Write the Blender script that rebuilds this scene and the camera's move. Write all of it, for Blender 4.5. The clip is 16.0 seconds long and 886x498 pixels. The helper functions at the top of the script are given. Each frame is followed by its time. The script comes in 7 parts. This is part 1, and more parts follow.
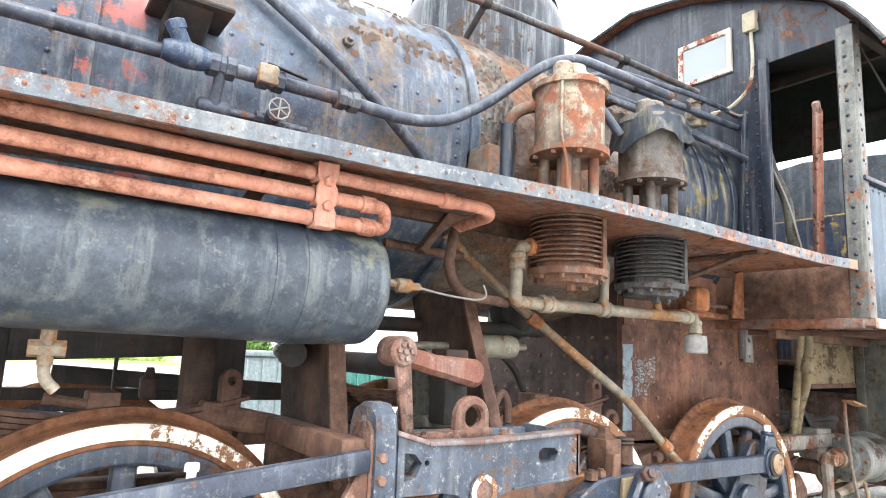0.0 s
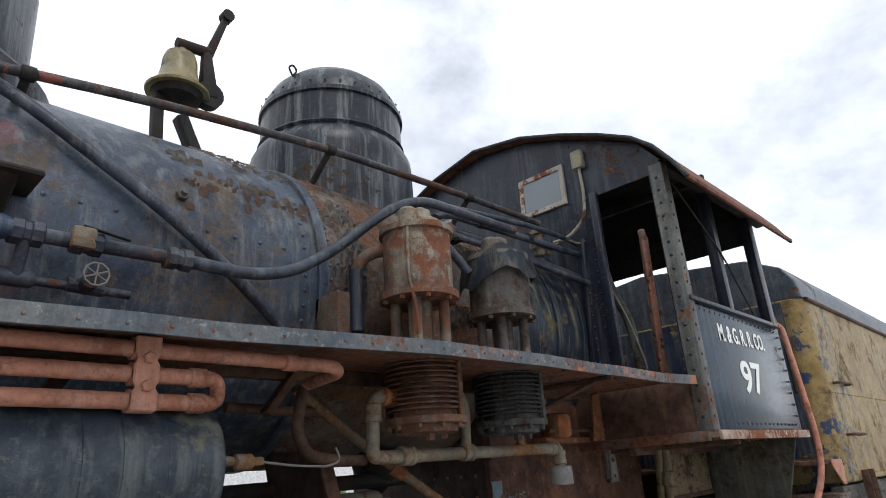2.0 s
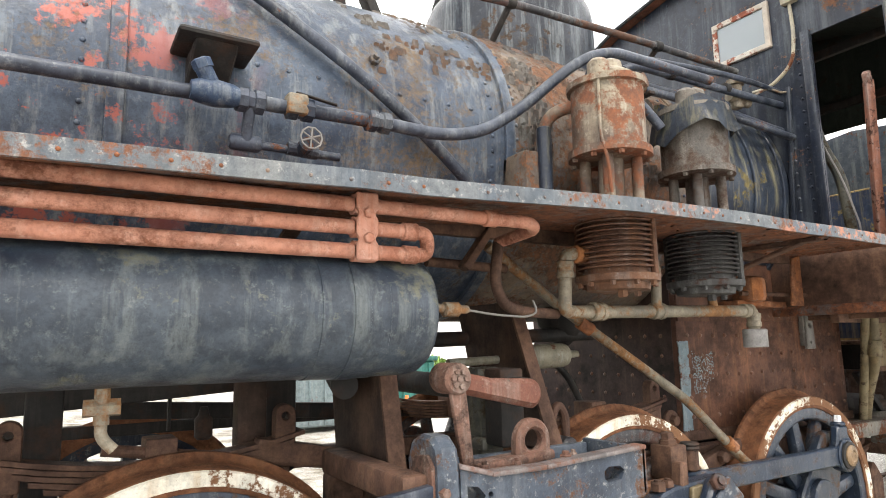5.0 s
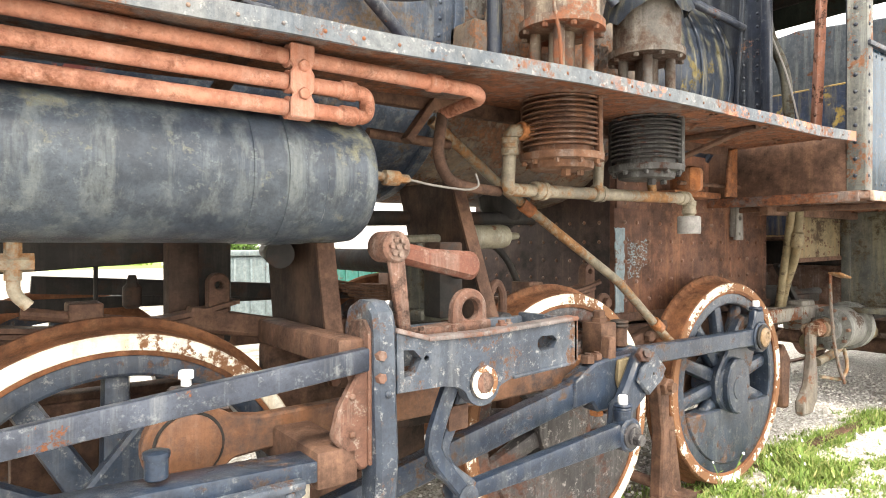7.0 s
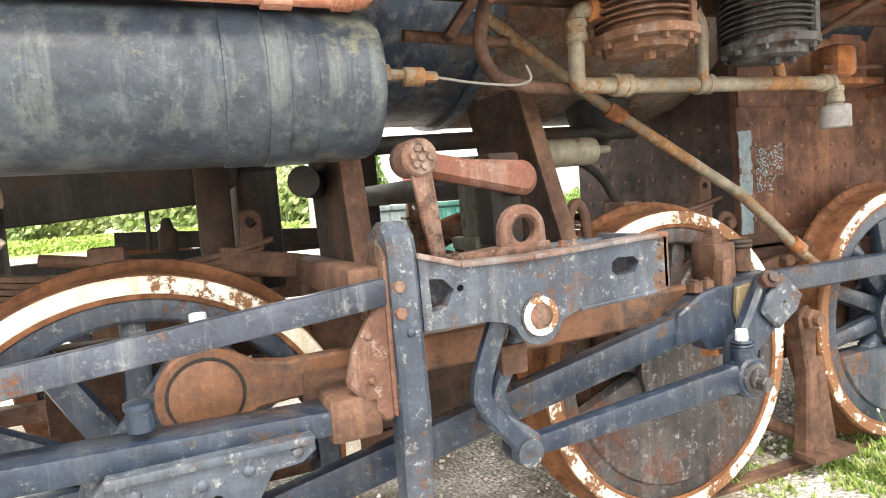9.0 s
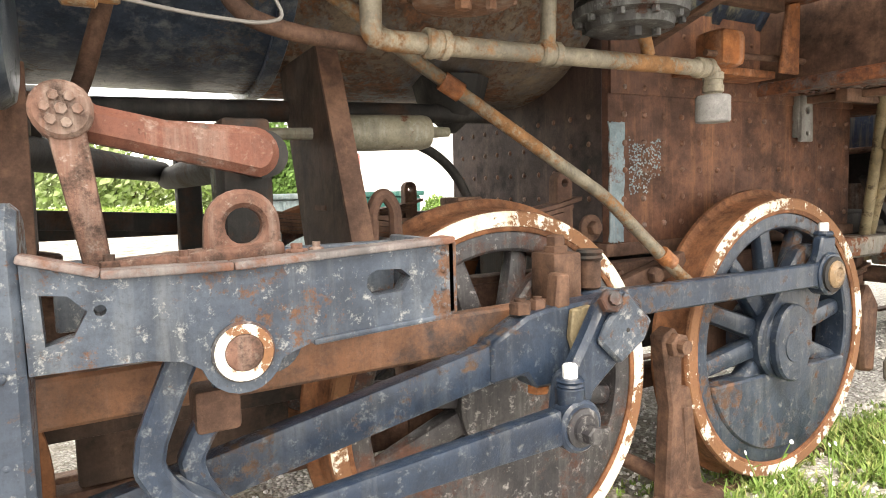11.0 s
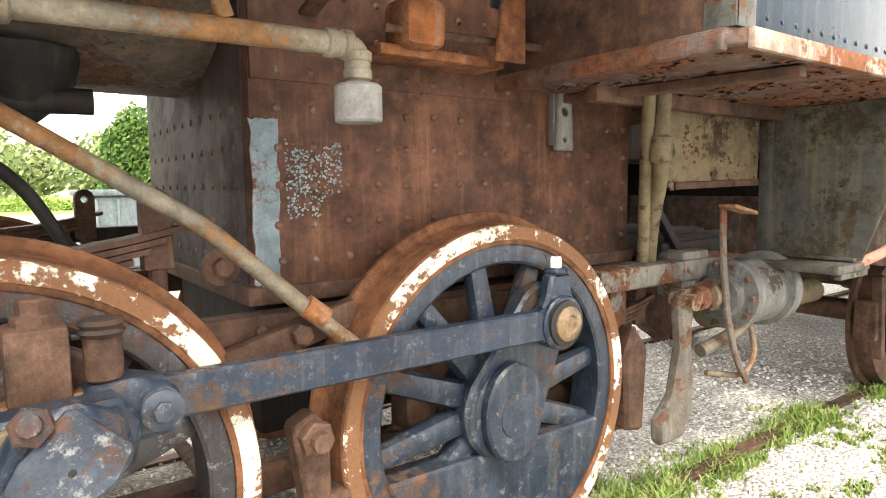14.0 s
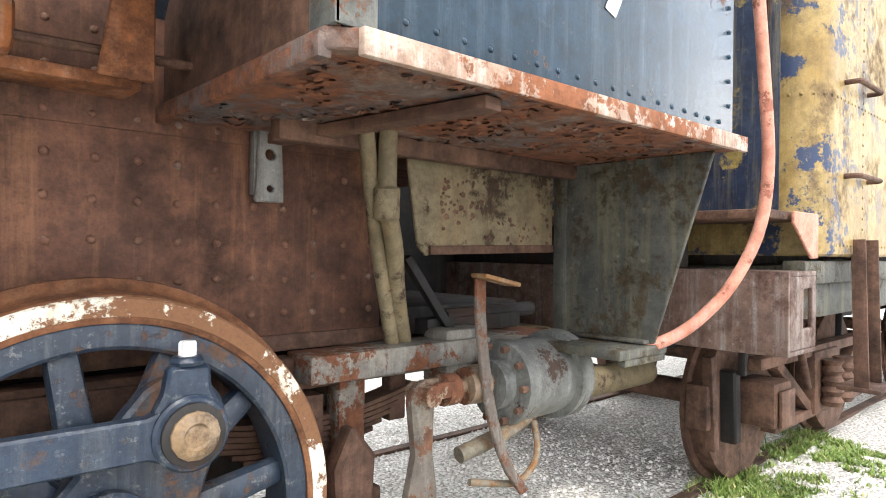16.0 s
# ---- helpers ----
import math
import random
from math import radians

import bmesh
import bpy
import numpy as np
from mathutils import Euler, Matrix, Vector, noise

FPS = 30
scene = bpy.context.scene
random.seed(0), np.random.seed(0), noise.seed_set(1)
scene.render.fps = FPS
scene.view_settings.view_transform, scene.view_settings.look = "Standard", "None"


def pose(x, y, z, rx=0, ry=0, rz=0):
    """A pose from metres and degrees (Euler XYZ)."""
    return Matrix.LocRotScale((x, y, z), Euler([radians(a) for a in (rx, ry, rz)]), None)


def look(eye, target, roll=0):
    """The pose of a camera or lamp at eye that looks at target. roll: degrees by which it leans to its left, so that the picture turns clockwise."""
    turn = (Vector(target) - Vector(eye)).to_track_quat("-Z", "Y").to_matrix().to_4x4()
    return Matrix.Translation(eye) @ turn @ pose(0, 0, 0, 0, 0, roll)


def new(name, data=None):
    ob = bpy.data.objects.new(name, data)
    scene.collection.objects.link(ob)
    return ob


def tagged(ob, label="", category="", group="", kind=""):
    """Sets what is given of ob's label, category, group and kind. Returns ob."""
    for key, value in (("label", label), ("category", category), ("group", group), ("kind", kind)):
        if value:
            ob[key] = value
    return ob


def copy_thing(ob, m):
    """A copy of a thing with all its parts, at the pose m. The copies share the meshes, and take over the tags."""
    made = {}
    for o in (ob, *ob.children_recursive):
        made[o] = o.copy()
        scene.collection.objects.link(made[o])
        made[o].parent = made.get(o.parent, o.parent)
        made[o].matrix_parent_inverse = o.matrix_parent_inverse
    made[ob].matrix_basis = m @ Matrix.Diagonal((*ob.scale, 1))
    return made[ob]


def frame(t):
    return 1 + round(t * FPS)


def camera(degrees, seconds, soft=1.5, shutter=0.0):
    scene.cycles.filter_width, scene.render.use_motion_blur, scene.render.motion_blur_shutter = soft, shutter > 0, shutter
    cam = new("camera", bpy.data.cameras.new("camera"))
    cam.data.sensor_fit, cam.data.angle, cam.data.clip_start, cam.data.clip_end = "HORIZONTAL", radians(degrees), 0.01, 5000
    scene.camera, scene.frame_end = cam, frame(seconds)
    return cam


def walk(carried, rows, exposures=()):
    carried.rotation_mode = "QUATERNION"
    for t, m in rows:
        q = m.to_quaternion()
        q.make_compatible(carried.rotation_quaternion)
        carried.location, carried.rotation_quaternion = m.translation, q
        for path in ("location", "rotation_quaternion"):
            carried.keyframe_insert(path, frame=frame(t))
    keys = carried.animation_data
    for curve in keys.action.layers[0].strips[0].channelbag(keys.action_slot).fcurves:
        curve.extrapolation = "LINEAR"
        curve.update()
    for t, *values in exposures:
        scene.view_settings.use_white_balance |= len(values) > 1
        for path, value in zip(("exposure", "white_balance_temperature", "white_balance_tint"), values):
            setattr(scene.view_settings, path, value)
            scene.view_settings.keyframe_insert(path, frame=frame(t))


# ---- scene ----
cam = camera(69.7, 16.0, soft=0.95)
PATH = [
    (0, (-3.437, -2.014, 1.321), (-2.319, -0.388, 1.647), 2.7),
    (0.5, (-3.403, -2.033, 1.38), (-2.15, -0.512, 1.722), 0.1),
    (1, (-3.377, -2.032, 1.395), (-2.068, -0.549, 1.687), -1.4),
    (1.5, (-3.354, -2.03, 1.454), (-1.984, -0.656, 1.938), -2.2),
    (2, (-3.356, -2.039, 1.451), (-1.989, -0.746, 2.129), -3.9),
    (2.5, (-3.363, -2.046, 1.44), (-1.99, -0.751, 2.102), -4.5),
    (3, (-3.368, -2.015, 1.427), (-2.033, -0.649, 2.02), -5.3),
    (3.5, (-3.383, -1.99, 1.431), (-2.162, -0.495, 1.953), -4.6),
    (4, (-3.4, -1.965, 1.416), (-2.32, -0.359, 1.919), -3.8),
    (4.2, (-3.408, -1.972, 1.425), (-2.349, -0.345, 1.904), -2.9),
    (6.3, (-3.466, -1.901, 1.366), (-2.475, -0.164, 1.412), -0.1),
    (6.5, (-3.464, -1.897, 1.347), (-2.458, -0.168, 1.375), -0.5),
    (7, (-3.396, -1.91, 1.33), (-2.213, -0.297, 1.317), -0.0),
    (7.5, (-3.195, -1.934, 1.288), (-1.951, -0.368, 1.256), -0.8),
    (8, (-3.09, -1.906, 1.234), (-2.098, -0.171, 1.156), -3.2),
    (8.2, (-3.101, -1.858, 1.23), (-2.298, -0.029, 1.135), -4.9),
    (10.3, (-2.577, -1.665, 1.175), (-1.767, 0.154, 0.985), -3.6),
    (10.5, (-2.519, -1.609, 1.173), (-1.632, 0.177, 1.021), -1.4),
    (11, (-2.382, -1.529, 1.175), (-1.419, 0.215, 0.999), -1.6),
    (11.5, (-2.177, -1.495, 1.172), (-1.199, 0.24, 0.991), -1.6),
    (12, (-1.952, -1.512, 1.196), (-0.969, 0.207, 0.912), -0.8),
    (12.5, (-1.796, -1.389, 1.173), (-0.767, 0.296, 0.859), 0.2),
    (13, (-1.689, -1.352, 1.202), (-0.618, 0.326, 1.009), 0.3),
    (13.5, (-1.499, -1.375, 1.203), (-0.418, 0.297, 1.011), -0.3),
    (14, (-1.276, -1.418, 1.236), (-0.098, 0.186, 1.038), -0.6),
    (14.5, (-1.034, -1.406, 1.2), (0.379, -0.006, 0.989), -1.4),
    (15, (-0.798, -1.466, 1.19), (0.68, -0.15, 0.9), -4.3),
    (15.5, (-0.576, -1.517, 1.224), (0.829, -0.096, 1.148), 1.1),
    (16, (-0.378, -1.502, 1.225), (0.958, -0.014, 1.23), 0.7),
]
EXPOSURES = [(0.0, 1.3, 6400, 10), (0.5, 0.8, 6350, 10), (1.0, 0.35, 6400, 10), (1.5, 0.4, 6300, 10), (2.0, -1.05, 6200, 10), (2.5, -2.1, 6100, 10), (3.0, -1.8, 6200, 10), (3.5, -1.3, 6400, 10), (4.2, -0.36, 6600, 10), (6.0, 1.1, 7200, 10), (7.0, 1.24, 7350, 10), (8.2, 1.22, 7300, 10), (11.0, 1.03, 7400, 10), (13.0, 0.93, 7550, 10), (14.0, 0.95, 7250, 10), (14.5, 1.0, 7000, 10), (15.0, 0.45, 6850, 10), (15.5, 0.45, 6850, 10), (16.0, 0.8, 6500, 10)]
walk(cam, [(t, look(eye, target, roll)) for t, eye, target, roll in PATH], EXPOSURES)


# ---------- light ----------
def build_world():
    w = bpy.data.worlds.new("sky")
    scene.world = w
    w.use_nodes = True
    nt = w.node_tree
    nt.nodes.clear()
    N, L = nt.nodes.new, nt.links.new
    out, bg = N("ShaderNodeOutputWorld"), N("ShaderNodeBackground")
    sky = N("ShaderNodeTexSky")
    sky.sky_type, sky.sun_disc = "NISHITA", False
    sky.sun_elevation, sky.sun_rotation = radians(56), radians(200)
    co, mp = N("ShaderNodeTexCoord"), N("ShaderNodeMapping")
    mp.inputs["Scale"].default_value = (1.0, 1.0, 1.5)
    no = N("ShaderNodeTexNoise")
    no.inputs["Scale"].default_value, no.inputs["Detail"].default_value, no.inputs["Roughness"].default_value = 2.8, 8, 0.6
    ramp = N("ShaderNodeValToRGB")
    ramp.color_ramp.elements[0].position, ramp.color_ramp.elements[1].position = 0.28, 0.53
    ramp.color_ramp.elements[0].color = (0.46, 0.46, 0.46, 1)
    n2 = N("ShaderNodeTexNoise")
    n2.inputs["Scale"].default_value, n2.inputs["Detail"].default_value = 3.0, 4
    cr = N("ShaderNodeValToRGB")
    cr.color_ramp.elements[0].position, cr.color_ramp.elements[1].position = 0.3, 0.7
    cr.color_ramp.elements[0].color, cr.color_ramp.elements[1].color = (11.0, 11.3, 11.8, 1), (14.2, 14.3, 14.5, 1)
    mix = N("ShaderNodeMix")
    mix.data_type = "RGBA"
    L(co.outputs["Generated"], mp.inputs[0])
    L(mp.outputs[0], no.inputs["Vector"])
    L(mp.outputs[0], n2.inputs["Vector"])
    L(no.outputs["Fac"], ramp.inputs[0])
    L(n2.outputs["Fac"], cr.inputs[0])
    L(ramp.outputs[0], mix.inputs[0])
    L(sky.outputs[0], mix.inputs[6])
    L(cr.outputs[0], mix.inputs[7])
    L(mix.outputs[2], bg.inputs[0])
    bg.inputs[1].default_value = SKY
    L(bg.outputs[0], out.inputs[0])


SKY, SUN = 0.2, 2.2
build_world()
sun = new("sun", bpy.data.lights.new("sun", "SUN"))
sun.data.energy, sun.data.angle, sun.data.color = SUN, radians(9), (1.0, 0.95, 0.88)
sun.matrix_world = look((-1.2, -3.2, 5.4), (0, 0, 0))


# ---------- materials ----------
class Mat:
    """A small builder of node materials in world metres."""

    def __init__(self, name, local=False):
        self.m = bpy.data.materials.new(name)
        self.m.use_nodes = True
        self.nt = self.m.node_tree
        self.b = self.nt.nodes["Principled BSDF"]
        g = self.nt.nodes.new("ShaderNodeTexCoord" if local else "ShaderNodeNewGeometry")
        self.pos = g.outputs["Object"] if local else g.outputs["Position"]

    def noise(self, scale, detail=5, rough=0.6, stretch=(1, 1, 1), off=0.0):
        mp = self.nt.nodes.new("ShaderNodeMapping")
        mp.inputs["Scale"].default_value = stretch
        mp.inputs["Location"].default_value = (off, off * 1.7, off * 0.6)
        self.nt.links.new(self.pos, mp.inputs[0])
        n = self.nt.nodes.new("ShaderNodeTexNoise")
        n.inputs["Scale"].default_value, n.inputs["Detail"].default_value, n.inputs["Roughness"].default_value = scale, detail, rough
        self.nt.links.new(mp.outputs[0], n.inputs["Vector"])
        return n.outputs["Fac"]

    def ramp(self, fac, lo, hi):
        r = self.nt.nodes.new("ShaderNodeMapRange")
        r.inputs["From Min"].default_value, r.inputs["From Max"].default_value = lo, hi
        self.nt.links.new(fac, r.inputs["Value"])
        return r.outputs[0]

    def mix(self, fac, a, b):
        x = self.nt.nodes.new("ShaderNodeMix")
        x.data_type = "RGBA"
        for s, v in ((0, fac), (6, a), (7, b)):
            if isinstance(v, (tuple, float, int)):
                x.inputs[s].default_value = (*v, 1) if isinstance(v, tuple) else v
            else:
                self.nt.links.new(v, x.inputs[s])
        return x.outputs[2]

    def mul(self, a, b):
        x = self.nt.nodes.new("ShaderNodeMath")
        x.operation = "MULTIPLY"
        for s, v in ((0, a), (1, b)):
            if isinstance(v, (float, int)):
                x.inputs[s].default_value = v
            else:
                self.nt.links.new(v, x.inputs[s])
        return x.outputs[0]

    def axis(self, n):
        s = self.nt.nodes.new("ShaderNodeSeparateXYZ")
        self.nt.links.new(self.pos, s.inputs[0])
        return s.outputs[n]

    def done(self, colour, rough=0.6, metal=0.0, bump=None, strength=0.4, distance=0.004, spec=0.5):
        L = self.nt.links.new
        if isinstance(colour, tuple):
            self.b.inputs["Base Color"].default_value = (*colour, 1)
        else:
            L(colour, self.b.inputs["Base Color"])
        if isinstance(rough, (float, int)):
            self.b.inputs["Roughness"].default_value = rough
        else:
            L(rough, self.b.inputs["Roughness"])
        self.b.inputs["Metallic"].default_value = metal
        self.b.inputs["Specular IOR Level"].default_value = spec
        if bump is not None:
            bp = self.nt.nodes.new("ShaderNodeBump")
            bp.inputs["Strength"].default_value, bp.inputs["Distance"].default_value = strength, distance
            L(bump, bp.inputs["Height"])
            L(bp.outputs[0], self.b.inputs["Normal"])
        return self.m


def worn(name, paint, faded, rust, rusty=0.5, streak=(0.35, 0.37, 0.36), streaks=0.3, rough=0.5, flake=18.0, local=False, bump=0.5, under=None, spec=0.32, soft=0.03, scuff=0.22, primer=None):
    """Weathered paint on iron: faded patches, run-down streaks, scuffs, flaked rust. rusty: 0 none to 1 all; soft: how far rust fades into paint."""
    m = Mat(name, local)
    dark = tuple(0.4 * v for v in paint)
    c = m.mix(m.ramp(m.noise(2.6, 5, 0.65), 0.36, 0.62), paint, faded)
    c = m.mix(m.mul(m.ramp(m.noise(14, 6, 0.75, off=4.4), 0.42, 0.62), 0.55), c, dark)
    c = m.mix(m.mul(m.ramp(m.noise(7.0, 5, 0.7, (2.4, 2.4, 0.16), 3.1), 0.5, 0.68), streaks), c, streak)
    c = m.mix(m.mul(m.ramp(m.noise(31, 6, 0.78, off=6.6), 0.56, 0.66), scuff), c, streak)
    c = m.mix(m.mul(m.ramp(m.noise(110, 4, 0.75, off=8.0), 0.5, 0.75), 0.5), c, dark)
    if primer:
        tone, axis, lo, hi = primer
        c = m.mix(m.mul(m.ramp(m.axis(axis), lo, hi), m.ramp(m.noise(4.5, 6, 0.75, off=9.0), 0.53, 0.57)), c, tone)
    big, small = m.noise(3.4, 3, 0.6, off=5.0), m.noise(flake, 7, 0.76, off=1.3)
    add = m.nt.nodes.new("ShaderNodeMath")
    add.operation = "ADD"
    m.nt.links.new(m.mul(big, 0.5), add.inputs[0])
    m.nt.links.new(m.mul(small, 0.5), add.inputs[1])
    cut = 0.70 - 0.40 * rusty - soft / 2
    mask = m.ramp(add.outputs[0], cut, cut + soft)
    r2 = m.mix(m.ramp(m.noise(24, 6, 0.75, off=2.2), 0.35, 0.65), rust, under or tuple(0.45 * v for v in rust))
    r2 = m.mix(m.mul(m.ramp(m.noise(120, 4, 0.75, off=1.0), 0.5, 0.75), 0.45), r2, tuple(0.35 * v for v in rust))
    c = m.mix(mask, c, r2)
    ro = m.nt.nodes.new("ShaderNodeMapRange")
    ro.inputs["To Min"].default_value, ro.inputs["To Max"].default_value = rough, 0.9
    m.nt.links.new(mask, ro.inputs["Value"])
    h = m.nt.nodes.new("ShaderNodeMath")
    h.operation = "SUBTRACT"
    m.nt.links.new(m.mul(m.noise(45, 6, 0.75), 0.6), h.inputs[0])
    m.nt.links.new(m.mul(mask, 0.5), h.inputs[1])
    return m.done(c, ro.outputs[0], 0.0, h.outputs[0], bump, 0.005, spec)


RUST, DARKRUST, ORANGE = (0.15, 0.058, 0.028), (0.06, 0.026, 0.016), (0.26, 0.09, 0.035)
BLUEBLACK, GREYBLUE, CHALK = (0.013, 0.018, 0.028), (0.05, 0.062, 0.085), (0.30, 0.32, 0.30)

M_BOILER = worn("weathered_black_boiler_paint", (0.018, 0.028, 0.05), (0.062, 0.084, 0.118), (0.16, 0.115, 0.075), 0.31, (0.24, 0.25, 0.24), 0.5, 0.36, 46, bump=0.6, primer=((0.25, 0.062, 0.045), 0, -2.85, -3.35), soft=0.1)
M_BOILER_RUST = worn("peeling_boiler_jacket", (0.075, 0.06, 0.05), (0.20, 0.15, 0.105), (0.20, 0.088, 0.042), 0.48, (0.10, 0.115, 0.14), 0.6, 0.6, 40, bump=1.0, under=(0.05, 0.032, 0.024), soft=0.06)
M_JACKET = worn("dull_blue_jacket", (0.013, 0.018, 0.03), (0.035, 0.048, 0.07), (0.16, 0.13, 0.055), 0.26, (0.22, 0.20, 0.12), 0.8, 0.38, 12, scuff=0.1)
M_DOME = worn("black_dome_paint", (0.010, 0.013, 0.020), (0.022, 0.029, 0.042), (0.07, 0.045, 0.03), 0.28, (0.26, 0.29, 0.30), 0.5, 0.34, 26, scuff=0.12)
M_CAB = worn("black_cab_steel", (0.008, 0.011, 0.020), (0.02, 0.027, 0.042), (0.16, 0.075, 0.04), 0.26, (0.15, 0.165, 0.17), 0.3, 0.3, 30)
# Blue in the panel colours stands for sky reflected in dark green paint.
M_CABSIDE = worn("dark_green_cab_panel", (0.005, 0.020, 0.034), (0.011, 0.034, 0.062), (0.16, 0.08, 0.045), 0.2, (0.10, 0.13, 0.16), 0.25, 0.18, 30, scuff=0.12, spec=0.28, bump=0.2)
M_TANK = worn("faded_black_tank_paint", (0.016, 0.024, 0.038), (0.044, 0.056, 0.07), (0.15, 0.15, 0.115), 0.27, (0.17, 0.19, 0.18), 0.35, 0.3, 20, scuff=0.3, soft=0.07, under=(0.10, 0.10, 0.07))
M_PIPE_BLUE = worn("blue_black_pipe_paint", (0.016, 0.022, 0.036), (0.055, 0.066, 0.09), RUST, 0.25, streaks=0.2, rough=0.4, flake=40)
M_PIPE_ORANGE = worn("red_oxide_pipe_paint", (0.36, 0.14, 0.085), (0.47, 0.23, 0.16), (0.21, 0.08, 0.045), 0.38, (0.52, 0.34, 0.27), 0.4, 0.6, 34, bump=0.6, soft=0.12, scuff=0.4)
M_PIPE_GREY = worn("grey_galvanised_pipe", (0.12, 0.105, 0.08), (0.25, 0.215, 0.16), (0.24, 0.12, 0.05), 0.46, (0.36, 0.32, 0.22), streaks=0.3, rough=0.5, flake=28, soft=0.08)
M_BOARD = worn("rusty_running_board", (0.075, 0.08, 0.09), (0.17, 0.095, 0.06), (0.22, 0.08, 0.035), 0.60, (0.42, 0.36, 0.3), 0.25, 0.65, 16, bump=0.9, under=(0.05, 0.025, 0.018), soft=0.08)
M_RUST = worn("brown_rusted_iron", (0.085, 0.043, 0.029), (0.145, 0.078, 0.050), (0.035, 0.018, 0.012), 0.42, (0.21, 0.12, 0.075), 0.4, 0.75, 14, bump=0.7, soft=0.2)
M_FIREBOX = worn("rusted_firebox_plate", (0.075, 0.031, 0.019), (0.135, 0.056, 0.030), (0.040, 0.020, 0.014), 0.42, (0.21, 0.095, 0.045), 0.7, 0.62, 11, bump=0.6, soft=0.2, scuff=0.2)
M_RIVET = worn("worn_rusty_rivet", (0.11, 0.05, 0.03), (0.17, 0.085, 0.055), (0.10, 0.045, 0.025), 0.4, rough=0.6, soft=0.2)
M_ORANGERUST = worn("bright_orange_rust", (0.30, 0.105, 0.035), (0.35, 0.145, 0.055), RUST, 0.48, streaks=0.2, rough=0.85, soft=0.15)
M_BLACK = worn("dull_black_iron", (0.010, 0.0095, 0.0095), (0.022, 0.02, 0.019), (0.055, 0.03, 0.02), 0.36, (0.08, 0.07, 0.06), 0.3, 0.7, 12, soft=0.1, scuff=0.12)
M_ROD = worn("blue_black_rod_paint", (0.011, 0.019, 0.036), (0.024, 0.037, 0.06), (0.10, 0.06, 0.038), 0.30, (0.25, 0.26, 0.25), 0.1, 0.28, 26, scuff=0.3, soft=0.06)
M_YOKE = worn("chalky_blue_bracket_paint", (0.026, 0.036, 0.054), (0.065, 0.08, 0.102), (0.12, 0.062, 0.038), 0.36, (0.36, 0.36, 0.34), 0.12, 0.44, 36, scuff=0.5, soft=0.05)
M_RODBROWN = worn("brown_side_rod", (0.125, 0.055, 0.027), (0.175, 0.082, 0.042), (0.05, 0.042, 0.042), 0.38, (0.2, 0.13, 0.1), streaks=0.3, rough=0.55, flake=14, soft=0.15)
M_REDARM = worn("flaking_red_arm", (0.105, 0.036, 0.022), (0.15, 0.06, 0.04), (0.16, 0.14, 0.12), 0.43, (0.24, 0.19, 0.16), 0.4, 0.65, 28, under=(0.06, 0.034, 0.026), scuff=0.5, bump=0.9)
M_PINK = worn("pinkish_rust_casting", (0.105, 0.05, 0.034), (0.16, 0.085, 0.062), (0.05, 0.03, 0.022), 0.42, (0.28, 0.25, 0.22), 0.4, 0.75, 30, soft=0.1, scuff=0.5)
M_PUMP = worn("mottled_pump_casing", (0.085, 0.055, 0.040), (0.25, 0.215, 0.155), (0.19, 0.070, 0.033), 0.44, (0.33, 0.30, 0.24), 0.5, 0.55, 14, under=(0.09, 0.045, 0.03), soft=0.05, scuff=0.6)
M_PUMP2 = worn("dull_grey_pump_casing", (0.065, 0.06, 0.055), (0.135, 0.12, 0.10), (0.08, 0.05, 0.035), 0.42, (0.24, 0.22, 0.19), 0.5, 0.55, 16, soft=0.1)
M_FIN = worn("rusty_cooling_fins", (0.12, 0.055, 0.032), (0.16, 0.078, 0.042), DARKRUST, 0.40, streaks=0.2, rough=0.8, soft=0.15)
M_FIN2 = worn("dark_cooling_fins", (0.03, 0.029, 0.03), (0.058, 0.055, 0.052), DARKRUST, 0.35, streaks=0.2, rough=0.65)
M_WHEEL = worn("black_wheel_paint", (0.010, 0.017, 0.031), (0.028, 0.04, 0.06), (0.12, 0.066, 0.042), 0.33, (0.28, 0.27, 0.24), 0.15, 0.32, 28, local=True, scuff=0.34, soft=0.05)
M_WHEEL_DIRTY = worn("grimy_wheel_casting", (0.018, 0.018, 0.022), (0.048, 0.044, 0.045), (0.10, 0.05, 0.036), 0.40, (0.40, 0.38, 0.36), 0.12, 0.4, 22, local=True, soft=0.08, scuff=0.45)
M_TREAD = worn("rusted_tyre_tread", (0.17, 0.064, 0.026), (0.22, 0.095, 0.042), (0.10, 0.04, 0.018), 0.45, (0.25, 0.145, 0.085), 0.3, 0.75, 30, local=True, soft=0.15)


def rim_paint(name, rusty):
    return worn(name, (0.70, 0.66, 0.55), (0.80, 0.77, 0.68), (0.145, 0.066, 0.034), rusty, (0.46, 0.33, 0.2), 0.6, 0.65, 22, local=True, under=(0.17, 0.085, 0.04), scuff=0.25)


M_RIMWHITE = rim_paint("chipped_white_rim_paint", 0.46)
M_APRON = worn("mossy_apron_plate", (0.046, 0.050, 0.050), (0.092, 0.090, 0.075), (0.075, 0.055, 0.03), 0.40, (0.2, 0.18, 0.1), 0.4, 0.6, 22, bump=0.9, soft=0.06)
M_TAN = worn("tan_back_plate", (0.125, 0.098, 0.055), (0.19, 0.155, 0.095), (0.055, 0.035, 0.02), 0.36, (0.2, 0.13, 0.06), 0.4, 0.7, 16, soft=0.06)
M_ROOF = worn("rusted_cab_roof", (0.14, 0.048, 0.027), (0.20, 0.075, 0.042), (0.08, 0.034, 0.026), 0.40, (0.3, 0.2, 0.14), 0.3, 0.7, 16, soft=0.15)
